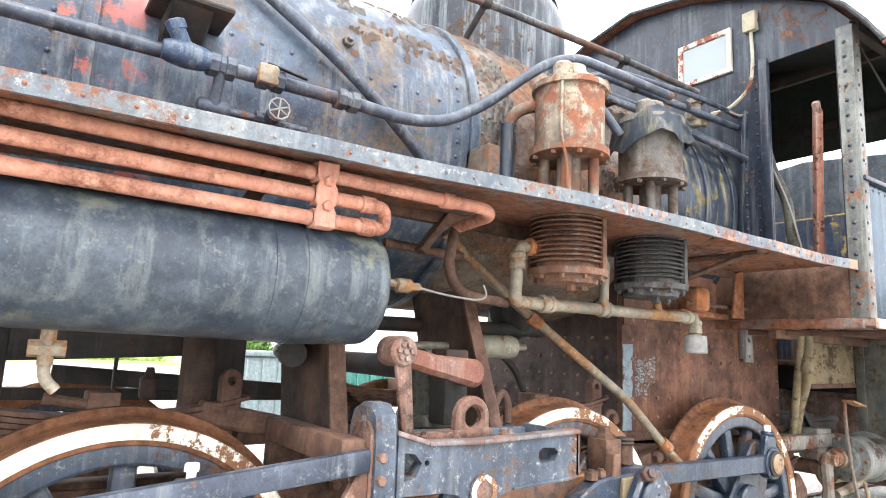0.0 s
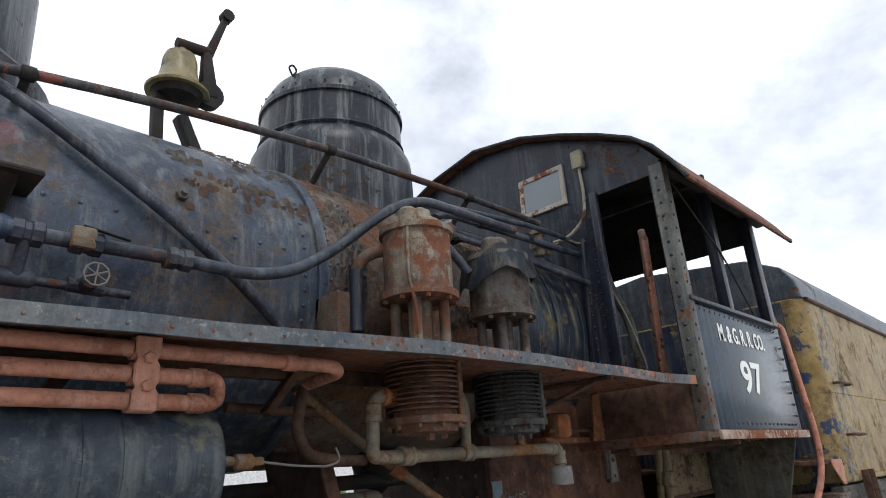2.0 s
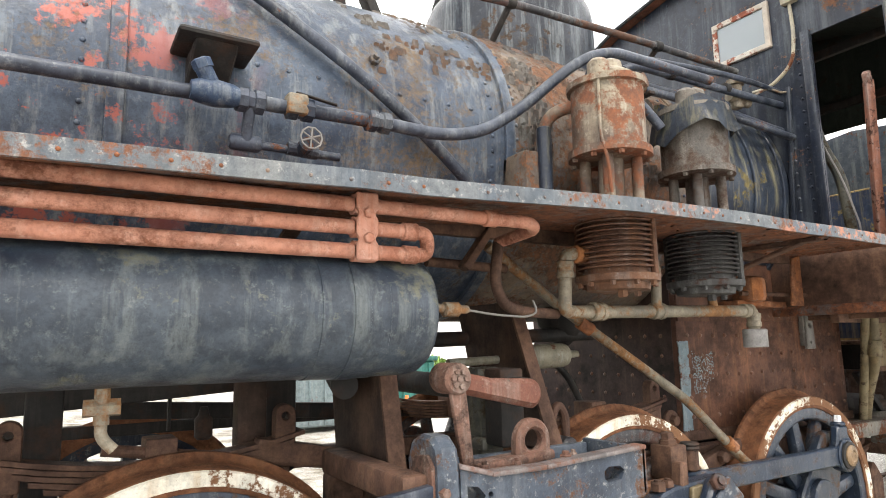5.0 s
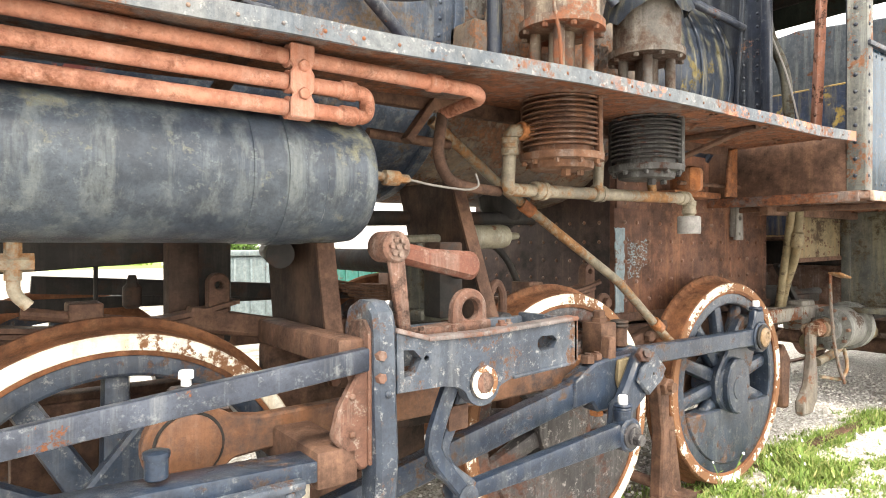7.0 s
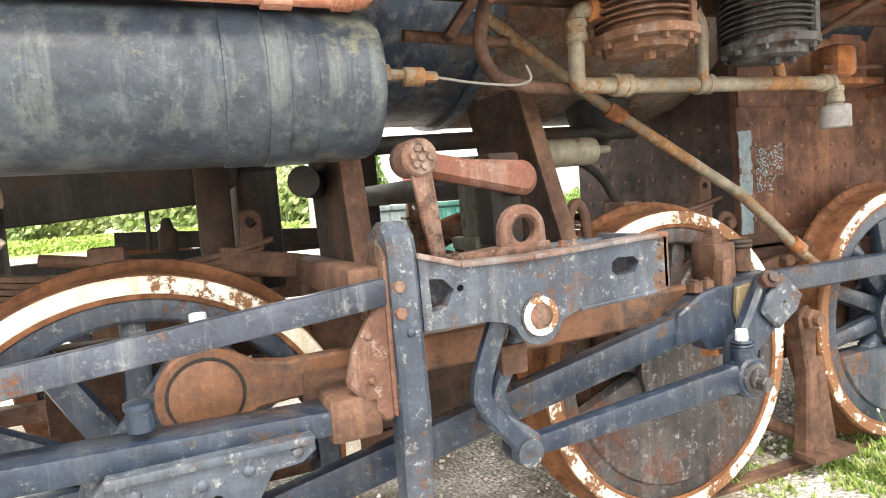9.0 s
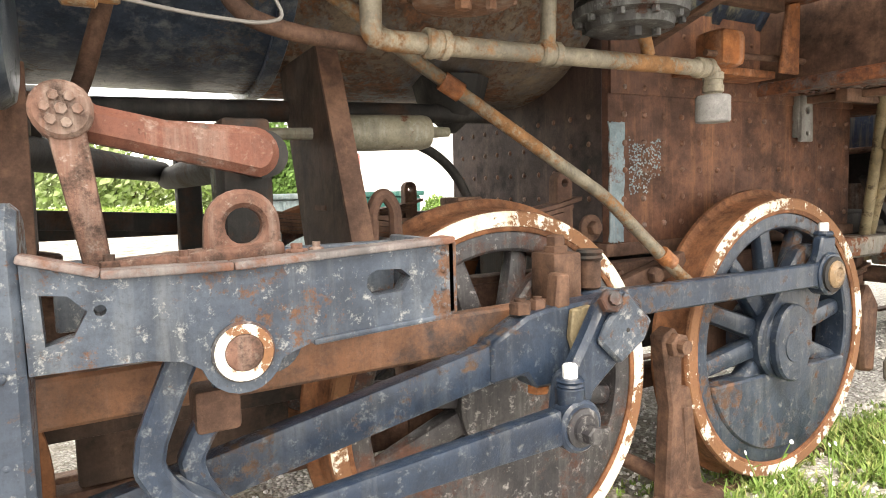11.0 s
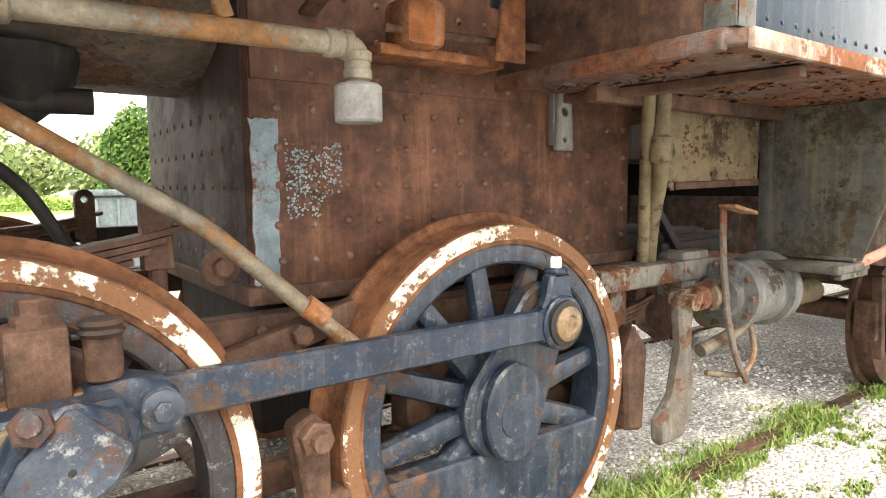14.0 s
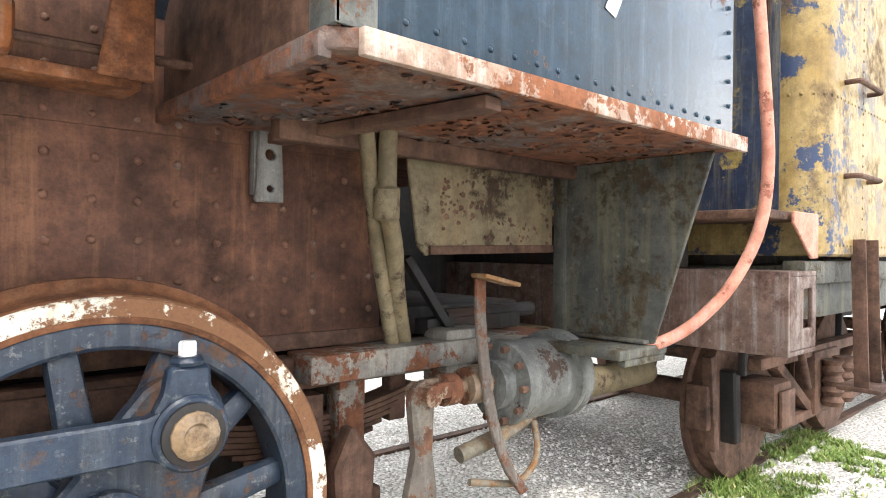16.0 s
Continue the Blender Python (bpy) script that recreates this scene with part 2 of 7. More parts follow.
M_ROOFBLACK = worn("black_roof_edge", (0.010, 0.011, 0.014), (0.024, 0.026, 0.03), RUST, 0.2, streaks=0.1, rough=0.6)
M_TENDER = worn("peeled_yellow_and_blue_tender", (0.25, 0.16, 0.045), (0.33, 0.245, 0.10), (0.13, 0.085, 0.045), 0.33, (0.13, 0.09, 0.045), 0.7, 0.45, 8, soft=0.1, primer=((0.02, 0.034, 0.075), 0, 3.9, 2.72))
M_TENDERBLUE = worn("dark_blue_tender_end", (0.016, 0.026, 0.055), (0.035, 0.05, 0.085), (0.30, 0.22, 0.07), 0.30, (0.22, 0.18, 0.09), 0.5, 0.4, 6)
M_TENDERTOP = worn("grey_blue_tender_top", (0.05, 0.065, 0.085), (0.10, 0.115, 0.135), RUST, 0.3, streaks=0.3, rough=0.4)
M_BRASS = worn("tarnished_brass", (0.26, 0.20, 0.07), (0.20, 0.18, 0.10), (0.07, 0.075, 0.05), 0.34, streaks=0.3, rough=0.32, flake=10, soft=0.1)
M_WHITE = Mat("white_lettering_paint")
M_WHITE = M_WHITE.done(M_WHITE.mix(M_WHITE.ramp(M_WHITE.noise(30, 5, 0.7), 0.62, 0.72), (0.78, 0.78, 0.75), (0.2, 0.24, 0.24)), 0.6)
M_CAP = worn("white_plastic_cap", (0.75, 0.76, 0.76), (0.8, 0.8, 0.8), (0.5, 0.45, 0.4), 0.2, streaks=0.1, rough=0.5)
M_PATCH = worn("pale_blue_grey_primer", (0.13, 0.18, 0.205), (0.20, 0.245, 0.26), (0.12, 0.05, 0.027), 0.31, (0.34, 0.33, 0.31), 0.4, 0.7, 34, soft=0.08)
M_WINFRAME = worn("white_and_red_window_frame", (0.52, 0.49, 0.44), (0.40, 0.34, 0.28), (0.24, 0.075, 0.045), 0.40, streaks=0.3, rough=0.6, flake=16)
M_WIRE = Mat("bare_wire").done((0.16, 0.15, 0.14), 0.5, 0.4)
M_BOX = worn("cream_fuse_box", (0.24, 0.215, 0.15), (0.30, 0.265, 0.19), RUST, 0.38, rough=0.6)
M_LEVER = worn("brown_lever_paint", (0.17, 0.062, 0.035), (0.22, 0.09, 0.055), DARKRUST, 0.4, rough=0.6)
g = Mat("dusty_glass")
g.b.inputs["Transmission Weight"].default_value = 0.55
M_GLASS = g.done((0.42, 0.47, 0.5), 0.18)


# ---------- mesh helpers ----------
def part(name, bm, material, parent, label="", smooth=35):
    """Link a bmesh as one mesh object under a thing or a part."""
    me = bpy.data.meshes.new(name)
    bm.normal_update()
    if smooth:
        lim = radians(smooth)
        for e in bm.edges:
            e.smooth = len(e.link_faces) == 2 and e.calc_face_angle(0) < lim
        for f in bm.faces:
            f.smooth = True
    bm.to_mesh(me)
    bm.free()
    me.materials.append(material)
    ob = new(name, me)
    ob.parent = parent
    return tagged(ob, label)


def thing(name, label, category, group="", kind="", at=(0, 0, 0)):
    ob = new(name)
    ob.location = at
    ob.empty_display_size = 0.1
    return tagged(ob, label, category, group, kind)


def join(*bms):
    out = bms[0]
    for b in bms[1:]:
        me = bpy.data.meshes.new("join")
        b.to_mesh(me)
        b.free()
        out.from_mesh(me)
        bpy.data.meshes.remove(me)
    return out


def bevel(bm, w, seg=2, limit=30):
    if w > 0:
        es = [e for e in bm.edges if len(e.link_faces) == 2 and e.calc_face_angle(0) > radians(limit)]
        bmesh.ops.bevel(bm, geom=es, offset=w, segments=seg, affect="EDGES", profile=0.5, clamp_overlap=True)
    return bm


def box(x0, x1, y0, y1, z0, z1, b=0.004):
    bm = bmesh.new()
    bmesh.ops.create_cube(bm, size=1, matrix=Matrix.Translation(((x0 + x1) / 2, (y0 + y1) / 2, (z0 + z1) / 2)) @ Matrix.Diagonal((abs(x1 - x0), abs(y1 - y0), abs(z1 - z0), 1)))
    return bevel(bm, b)


def bar(p0, p1, w, h, b=0.004, w1=None, h1=None, up=(0, 0, 1)):
    """A bar from p0 to p1: w across, h in the up direction, tapering to w1, h1."""
    p0, p1 = Vector(p0), Vector(p1)
    d = (p1 - p0).normalized()
    s = d.cross(Vector(up)).normalized()
    u = s.cross(d)
    bm = bmesh.new()
    rings = []
    for p, ww, hh in ((p0, w, h), (p1, w1 or w, h1 or h)):
        rings.append([bm.verts.new(p + s * a * ww / 2 + u * c * hh / 2) for a, c in ((-1, -1), (1, -1), (1, 1), (-1, 1))])
    for i in range(4):
        bm.faces.new((rings[0][i], rings[0][(i + 1) % 4], rings[1][(i + 1) % 4], rings[1][i]))
    bm.faces.new(rings[0][::-1])
    bm.faces.new(rings[1])
    bmesh.ops.recalc_face_normals(bm, faces=bm.faces)
    return bevel(bm, b)


def lathe(profile, p0, axis, seg=40, caps=True, arc=None):
    """Turn (distance along axis, radius) pairs about an axis through p0."""
    p0, d = Vector(p0), Vector(axis).normalized()
    s = d.orthogonal().normalized()
    u = d.cross(s)
    bm = bmesh.new()
    rings = []
    for a, r in profile:
        rings.append([bm.verts.new(p0 + d * a + (s * math.cos(t) + u * math.sin(t)) * max(r, 1e-4)) for t in (2 * math.pi * k / seg for k in range(seg))])
    for A, B in zip(rings, rings[1:]):
        for k in range(seg):
            bm.faces.new((A[k], A[(k + 1) % seg], B[(k + 1) % seg], B[k]))
    if caps:
        bm.faces.new(rings[0][::-1])
        bm.faces.new(rings[-1])
    bmesh.ops.recalc_face_normals(bm, faces=bm.faces)
    return bm


def rod(p0, p1, r, seg=16, r1=None, b=0.0):
    p0, p1 = Vector(p0), Vector(p1)
    n = (p1 - p0).length
    r1 = r1 or r
    prof = [(0, r), (n, r1)] if b <= 0 else [(0, r - b), (b, r), (n - b, r1), (n, r1 - b)]
    return lathe(prof, p0, p1 - p0, seg)


def nut(p, axis, r, h, seg=6):
    return lathe([(0, r), (h * 0.85, r), (h, r * 0.85)], p, axis, seg)


def smooth_path(pts, radius=0.08, n=6):
    """A polyline with rounded corners."""
    pts = [Vector(p) for p in pts]
    out = [pts[0]]
    for a, b, c in zip(pts, pts[1:], pts[2:]):
        u, v = (a - b), (c - b)
        r = min(radius, u.length * 0.49, v.length * 0.49)
        s, e = b + u.normalized() * r, b + v.normalized() * r
        for k in range(n + 1):
            t = k / n
            out.append(s * (1 - t) ** 2 + b * 2 * t * (1 - t) + e * t * t)
    out.append(pts[-1])
    return out


def tube(pts, r, radius=0.08, seg=14, n=6):
    path = smooth_path(pts, radius, n) if radius else [Vector(p) for p in pts]
    bm = bmesh.new()
    rings = []
    s = None
    for i, p in enumerate(path):
        d = (path[min(i + 1, len(path) - 1)] - path[max(i - 1, 0)]).normalized()
        s = d.orthogonal().normalized() if s is None else (s - d * s.dot(d)).normalized()
        u = d.cross(s)
        rings.append([bm.verts.new(p + (s * math.cos(t) + u * math.sin(t)) * r) for t in (2 * math.pi * k / seg for k in range(seg))])
    for A, B in zip(rings, rings[1:]):
        for k in range(seg):
            bm.faces.new((A[k], A[(k + 1) % seg], B[(k + 1) % seg], B[k]))
    bm.faces.new(rings[0][::-1])
    bm.faces.new(rings[-1])
    bmesh.ops.recalc_face_normals(bm, faces=bm.faces)
    return bm


def plate(outline, a, b, holes=(), plane="xz", bev=0.004):
    """A plate cut to an outline, with holes through it, from depth a to depth b. plane: the two axes of the outline."""
    put = {"xz": lambda u, v, w: (u, w, v), "yz": lambda u, v, w: (w, u, v), "xy": lambda u, v, w: (u, v, w)}[plane]
    bm = bmesh.new()
    edges = []
    for loop in (outline, *holes):
        vs = [bm.verts.new(put(u, v, a)) for u, v in loop]
        edges += [bm.edges.new((vs[i], vs[(i + 1) % len(vs)])) for i in range(len(vs))]
    bmesh.ops.triangle_fill(bm, edges=edges, use_beauty=True)
    ext = bmesh.ops.extrude_face_region(bm, geom=bm.faces[:])
    bmesh.ops.translate(bm, vec=Vector(put(0, 0, b)) - Vector(put(0, 0, a)), verts=[e for e in ext["geom"] if isinstance(e, bmesh.types.BMVert)])
    bmesh.ops.recalc_face_normals(bm, faces=bm.faces)
    bmesh.ops.dissolve_limit(bm, angle_limit=radians(1), verts=bm.verts, edges=bm.edges)
    return bevel(bm, bev, 1, 50)


def ribbon(pts, wide, thick, across):
    """A flat strip bent along points in one plane; across: the direction of its width."""
    pts, w = [Vector(p) for p in pts], Vector(across).normalized() * wide / 2
    bm = bmesh.new()
    rings = []
    for i, p in enumerate(pts):
        d = (pts[min(i + 1, len(pts) - 1)] - pts[max(i - 1, 0)]).normalized()
        u = d.cross(w).normalized() * thick / 2
        rings.append([bm.verts.new(p + a * w + b * u) for a, b in ((-1, -1), (1, -1), (1, 1), (-1, 1))])
    for A, B in zip(rings, rings[1:]):
        for k in range(4):
            bm.faces.new((A[k], A[(k + 1) % 4], B[(k + 1) % 4], B[k]))
    bm.faces.new(rings[0][::-1])
    bm.faces.new(rings[-1])
    bmesh.ops.recalc_face_normals(bm, faces=bm.faces)
    return bevel(bm, min(wide, thick) * 0.2, 1)


def disc(cx, cz, r, n=20, a0=0, a1=360):
    full = abs(a1 - a0) >= 360
    return [(cx + r * math.cos(radians(a0 + (a1 - a0) * k / (n if full else n - 1))), cz + r * math.sin(radians(a0 + (a1 - a0) * k / (n if full else n - 1)))) for k in range(n)]


def domes(points, r, flat=0.55, seg=7):
    """Rivet heads: (place, outward normal) pairs, in one bmesh from flat lists."""
    verts, faces = [], []
    for p, nrm in points:
        p, d = Vector(p), Vector(nrm).normalized()
        s = d.orthogonal().normalized()
        u = d.cross(s)
        base = len(verts)
        for h, rr in ((-0.002, 1.0), (flat * 0.6 * r, 0.8)):
            verts += [p + d * h + (s * math.cos(6.2832 * k / seg) + u * math.sin(6.2832 * k / seg)) * r * rr for k in range(seg)]
        verts.append(p + d * flat * r)
        for k in range(seg):
            j = (k + 1) % seg
            faces += [(base + k, base + j, base + seg + j, base + seg + k), (base + seg + k, base + seg + j, base + 2 * seg)]
    me = bpy.data.meshes.new("heads")
    me.from_pydata(verts, [], faces)
    bm = bmesh.new()
    bm.from_mesh(me)
    bpy.data.meshes.remove(me)
    return bm


def line(a, b, n):
    a, b = Vector(a), Vector(b)
    return [a.lerp(b, k / (n - 1)) for k in range(n)]


def rivets(points, r, material, parent, seg=7, flat=0.55):
    """Rivet heads, each an object on one shared mesh: (place, outward normal) pairs."""
    bm = domes([((0, 0, 0), (0, 0, 1))], r, flat, seg)
    for f in bm.faces:
        f.smooth = True
    me = bpy.data.meshes.new("rivet")
    bm.to_mesh(me)
    bm.free()
    me.materials.append(material)
    for p, nrm in points:
        o = new("rivet", me)
        o.matrix_world = Matrix.Translation(p) @ Vector(nrm).to_track_quat("Z", "Y").to_matrix().to_4x4()
        o.parent = parent


# ---------- ground ----------
def ground_height(x, y):
    return -0.02 + 0.02 * noise.noise((x * 0.9, y * 0.9, 0.3)) + 0.01 * noise.noise((x * 4, y * 4, 1.7))


def build_ground():
    bm = bmesh.new()
    xs = sorted({-3000, -600, -150, -60, -30, -15, *[-8 + 0.16 * k for k in range(120)], 14, 20, 40, 90, 250, 800, 3000})
    ys = sorted({-3000, -500, -100, -40, -15, -8, -5, *[-3.5 + 0.16 * k for k in range(50)], 6, 8, 12, 20, 40, 90, 250, 800, 3000})
    grid = [[bm.verts.new((x, y, ground_height(x, y) if abs(x) < 14 and abs(y) < 8 else -0.03)) for y in ys] for x in xs]
    for i in range(len(xs) - 1):
        for j in range(len(ys) - 1):
            bm.faces.new((grid[i][j], grid[i + 1][j], grid[i + 1][j + 1], grid[i][j + 1]))
    m = Mat("pale_limestone_gravel")
    vo = m.nt.nodes.new("ShaderNodeTexVoronoi")
    vo.inputs["Scale"].default_value = 58
    m.nt.links.new(m.pos, vo.inputs["Vector"])
    stones = m.mix(m.ramp(vo.outputs["Color"], 0.1, 0.9), (0.42, 0.40, 0.37), (0.80, 0.78, 0.74))
    stones = m.mix(m.ramp(vo.outputs["Distance"], 0.45, 0.75), stones, (0.30, 0.28, 0.25))
    soil = m.mix(m.ramp(m.noise(9, 6), 0.35, 0.7), (0.10, 0.085, 0.06), (0.23, 0.2, 0.15))
    yy = m.axis(1)
    bed = m.mul(m.mul(m.ramp(yy, -0.75, 0.1), m.ramp(m.noise(2.2, 5, 0.65), 0.34, 0.62)), m.ramp(m.axis(0), 1.6, 0.2))
    c = m.mix(bed, stones, soil)
    far = m.ramp(yy, 36.0, 38.0)
    grass = m.mix(m.ramp(m.noise(1.3, 5), 0.3, 0.7), (0.16, 0.26, 0.05), (0.25, 0.36, 0.09))
    c = m.mix(far, c, grass)
    h = m.mul(vo.outputs["Distance"], -1.0)
    return tagged(part("ground", bm, m.done(c, 0.9, 0, h, 0.9, 0.02), None, smooth=0), "pale grey limestone gravel with earth along the track", "ground", kind="structure")


build_ground()


def build_stones():
    """Loose gravel stones beside and under the train, joined."""
    rnd = random.Random(4)
    verts, faces = [], []
    for _ in range(15000):
        x, y = rnd.uniform(-2.6, 4.2), rnd.uniform(-1.5, 2.2)
        if rnd.random() > 0.35 and x < -0.6:
            continue
        if y < -1.0 and x < 0.4:
            continue
        r = rnd.uniform(0.004, 0.013)
        z = ground_height(x, y) + r * 0.35
        b = len(verts)
        a = rnd.uniform(0, 6.28)
        ca, sa = math.cos(a), math.sin(a)
        for dx, dy, dz in ((-1, -0.6, -0.5), (1, -0.8, -0.5), (0.9, 0.8, -0.5), (-0.7, 0.9, -0.5), (-0.5, -0.3, 0.6), (0.6, -0.4, 0.5), (0.4, 0.5, 0.65), (-0.45, 0.4, 0.45)):
            dx, dy, dz = (v * rnd.uniform(0.75, 1.2) * r for v in (dx, dy, dz))
            verts.append((x + dx * ca - dy * sa, y + dx * sa + dy * ca, z + dz))
        faces += [tuple(b + k for k in f) for f in ((4, 5, 6, 7), (0, 1, 5, 4), (1, 2, 6, 5), (2, 3, 7, 6), (3, 0, 4, 7))]
    me = bpy.data.meshes.new("stones")
    me.from_pydata(verts, [], faces)
    m = Mat("limestone_chips")
    gi = m.nt.nodes.new("ShaderNodeNewGeometry").outputs["Random Per Island"]
    me.materials.append(m.done(m.mix(gi, (0.36, 0.34, 0.31), (0.82, 0.80, 0.76)), 0.9))
    tagged(new("gravel", me), "loose pale limestone chips on the ground", "gravel", kind="stuff")


build_stones()


def build_grass():
    """Blades and small weeds along the track, joined."""
    rnd = random.Random(9)
    verts, faces = [], []

    def blade(x, y, z, h, lean, w, turn):
        b = len(verts)
        c, s = math.cos(turn), math.sin(turn)
        for t, ww in ((0, 1), (0.55, 0.8)):
            o = lean * t * t
            verts.extend(((x + c * o - s * w * ww, y + s * o + c * w * ww, z + h * t), (x + c * o + s * w * ww, y + s * o - c * w * ww, z + h * t)))
        verts.append((x + c * lean, y + s * lean, z + h))
        faces.extend(((b, b + 1, b + 3, b + 2), (b + 2, b + 3, b + 4)))

    for _ in range(120000):
        x = rnd.uniform(-1.0, 4.5)
        y = rnd.gauss(-0.20, 0.26)
        if y > 0.32 or y < -0.95:
            continue
        d = noise.noise((x * 2.1, y * 2.6, 4.0)) + 0.8 * noise.noise((x * 9, y * 9, 2.0))
        limit = 0.02 - (0.25 if -0.6 < x < 0.9 and y > -0.62 else 0) + (0.16 if x > 1.6 else 0) - (0.4 if x > 0.6 and abs(y - 0.06) < 0.1 else 0)
        d += 0.7 * noise.noise((x * 31, y * 31, 7.0))
        if d < limit + 0.06 or rnd.random() < 0.48:
            continue
        h = rnd.uniform(0.008, 0.026) * (1 + max(d, 0))
        if -0.5 < x < 0.75 and y > -0.35:
            h *= 2.3
        elif x > 0.6 and abs(y - 0.06) < 0.1:
            h *= 2.0
        blade(x, y, ground_height(x, y) - 0.004, h, rnd.uniform(0, h * 1.6), rnd.uniform(0.002, 0.007), rnd.uniform(0, 6.28))
    me = bpy.data.meshes.new("grass")
    me.from_pydata(verts, [], faces)
    m = Mat("spring_grass")
    gi = m.nt.nodes.new("ShaderNodeNewGeometry").outputs["Random Per Island"]
    m.b.inputs["Subsurface Weight"].default_value = 0.0
    me.materials.append(m.done(m.mix(m.ramp(gi, 0.72, 1.0), m.mix(gi, (0.10, 0.175, 0.03), (0.22, 0.31, 0.065)), (0.36, 0.34, 0.15)), 0.6))
    tagged(new("grass", me), "bright green grass and weeds growing through gravel", "grass", kind="stuff")


build_grass()


def build_weed(x, y, n, seed):
    """A tall flowering weed: thin stems, leaves and tiny white flowers."""
    rnd = random.Random(seed)
    w = thing("weed", "tall thin flowering weed beside the rusty wheel", "plant", "weeds by the wheel", at=(x, y, ground_height(x, y)))
    green = Mat("weed_green").done((0.13, 0.22, 0.04), 0.6)
    stem, leaf, flower = bmesh.new(), bmesh.new(), bmesh.new()
    for _ in range(n):
        tip = Vector((rnd.uniform(-0.1, 0.1), rnd.uniform(-0.1, 0.05), rnd.uniform(0.12, 0.34)))
        mid = Vector((tip.x * 0.3, tip.y * 0.3, tip.z * 0.6))
        stem = join(stem, tube([(0, 0, -0.02), mid, tip], 0.0018, 0.05, 5, 3))
        for k in range(5):
            p = Vector((0, 0, 0)).lerp(mid, k / 5) if k < 3 else mid.lerp(tip, (k - 2) / 4)
            d = Vector((rnd.uniform(-1, 1), rnd.uniform(-1, 1), rnd.uniform(0, 0.5))).normalized()
            s = d.cross(Vector((0, 0, 1))).normalized()
            q = [leaf.verts.new(v) for v in (p, p + d * 0.018 + s * 0.006, p + d * 0.04, p + d * 0.018 - s * 0.006)]
            leaf.faces.new(q)
        flower = join(flower, lathe([(0, 0.001), (0.003, 0.008), (0.006, 0.001)], tip, (rnd.uniform(-0.4, 0.4), -1, 0.5), 7))
    part("stem", stem, green, w)
    tagged(part("leaf", leaf, green, w), kind="stuff")
    tagged(part("flower", flower, M_CAP, w), "tiny white flowers", kind="stuff")


build_weed(-0.40, -0.20, 5, 1)
build_weed(-0.22, -0.32, 4, 2)
build_weed(0.25, -0.26, 4, 3)


# ---------- rails ----------
def build_rail(name, y):
    prof = [(-0.036, 0), (0.036, 0), (0.036, -0.035), (0.012, -0.05), (0.012, -0.11), (0.06, -0.13), (0.06, -0.14), (-0.06, -0.14), (-0.06, -0.13), (-0.012, -0.11), (-0.012, -0.05), (-0.036, -0.035)]
    return tagged(part(name, plate([(y + 0.075 + a, b) for a, b in prof], -9, 12, plane="yz", bev=0.004), M_RUST, None), "rusty steel rail sunk in gravel", "rail", kind="structure")


build_rail("rail_1", 0.0)
build_rail("rail_2", 1.55)

# ---------- locomotive ----------
loco = thing("steam_locomotive", "rusted black steam locomotive standing on gravelled track", "locomotive")
YC, ZB, RB = 0.85, 2.285, 0.73


def ring(x0, x1, r, seg=64):
    return lathe([(0, r - 0.003), (0.003, r), (x1 - x0 - 0.003, r), (x1 - x0, r - 0.003)], (x0, YC, ZB), (1, 0, 0), seg)


boiler = part("boiler", ring(-4.6, -1.84, RB), M_BOILER, loco, "weathered blue-black boiler barrel with peeling paint")
part("rear_course", ring(-1.84, -0.62, RB + 0.012), M_BOILER_RUST, loco, "rust-streaked boiler course with flaking jacket")
part("boiler_jacket", ring(-0.62, 0.30, RB + 0.004), M_JACKET, loco, "dull blue sheet jacket with yellow streaks")
for x in (-3.35, -1.86, -0.66, -0.12, 0.16):
    part("boiler_band", ring(x, x + 0.05, RB + 0.02), M_BOILER_RUST if x == -0.66 else M_JACKET if x > -1 else M_BOILER, boiler)
# scab-like flakes on the barrel
rnd = random.Random(3)


def on_boiler(x, a, out=0.0, r=RB):
    """A place on the barrel: a degrees above the near horizontal."""
    return Vector((x, YC - (r + out) * math.cos(radians(a)), ZB + (r + out) * math.sin(radians(a))))


def out_boiler(a):
    return Vector((0, -math.cos(radians(a)), math.sin(radians(a))))


def build_flakes(x0, x1, a0, a1, n, r, seed):
    """Curled scabs of old paint, each a bent little sheet, joined."""
    q = random.Random(seed)
    verts, faces = [], []
    for _ in range(n):
        x, a = q.uniform(x0, x1), q.uniform(a0, a1)
        if noise.noise((x * 5, a * 0.09, seed)) < 0.08:
            continue
        s, t, h = q.uniform(0.005, 0.019), q.uniform(0.5, 1.6), q.uniform(0.003, 0.014)
        b = len(verts)
        for u, v, w in ((-1, -1, 0), (1, -1, 0), (1.1, 0.2, 0.3), (0.8, 1, 1), (-0.6, 1.1, 0.8), (-1, 0.1, 0.2)):
            verts.append(on_boiler(x + u * s, a + math.degrees(v * s * t / r), 0.001 + w * h, r))
        faces.append(tuple(range(b, b + 6)))
    me = bpy.data.meshes.new("f")
    me.from_pydata(verts, [], faces)
    bm = bmesh.new()
    bm.from_mesh(me)
    bpy.data.meshes.remove(me)
    return bm


M_SCAB = worn("curled_paint_scab", (0.035, 0.03, 0.028), (0.09, 0.075, 0.06), (0.11, 0.06, 0.036), 0.40, rough=0.7, soft=0.1)
tagged(part("paint_flake", build_flakes(-2.5, -1.86, 15, 78, 520, RB, 5), M_SCAB, boiler, smooth=0), kind="stuff")
tagged(part("paint_flake", build_flakes(-1.8, -0.7, -10, 80, 2000, RB + 0.012, 6), M_SCAB, boiler, smooth=0), kind="stuff")
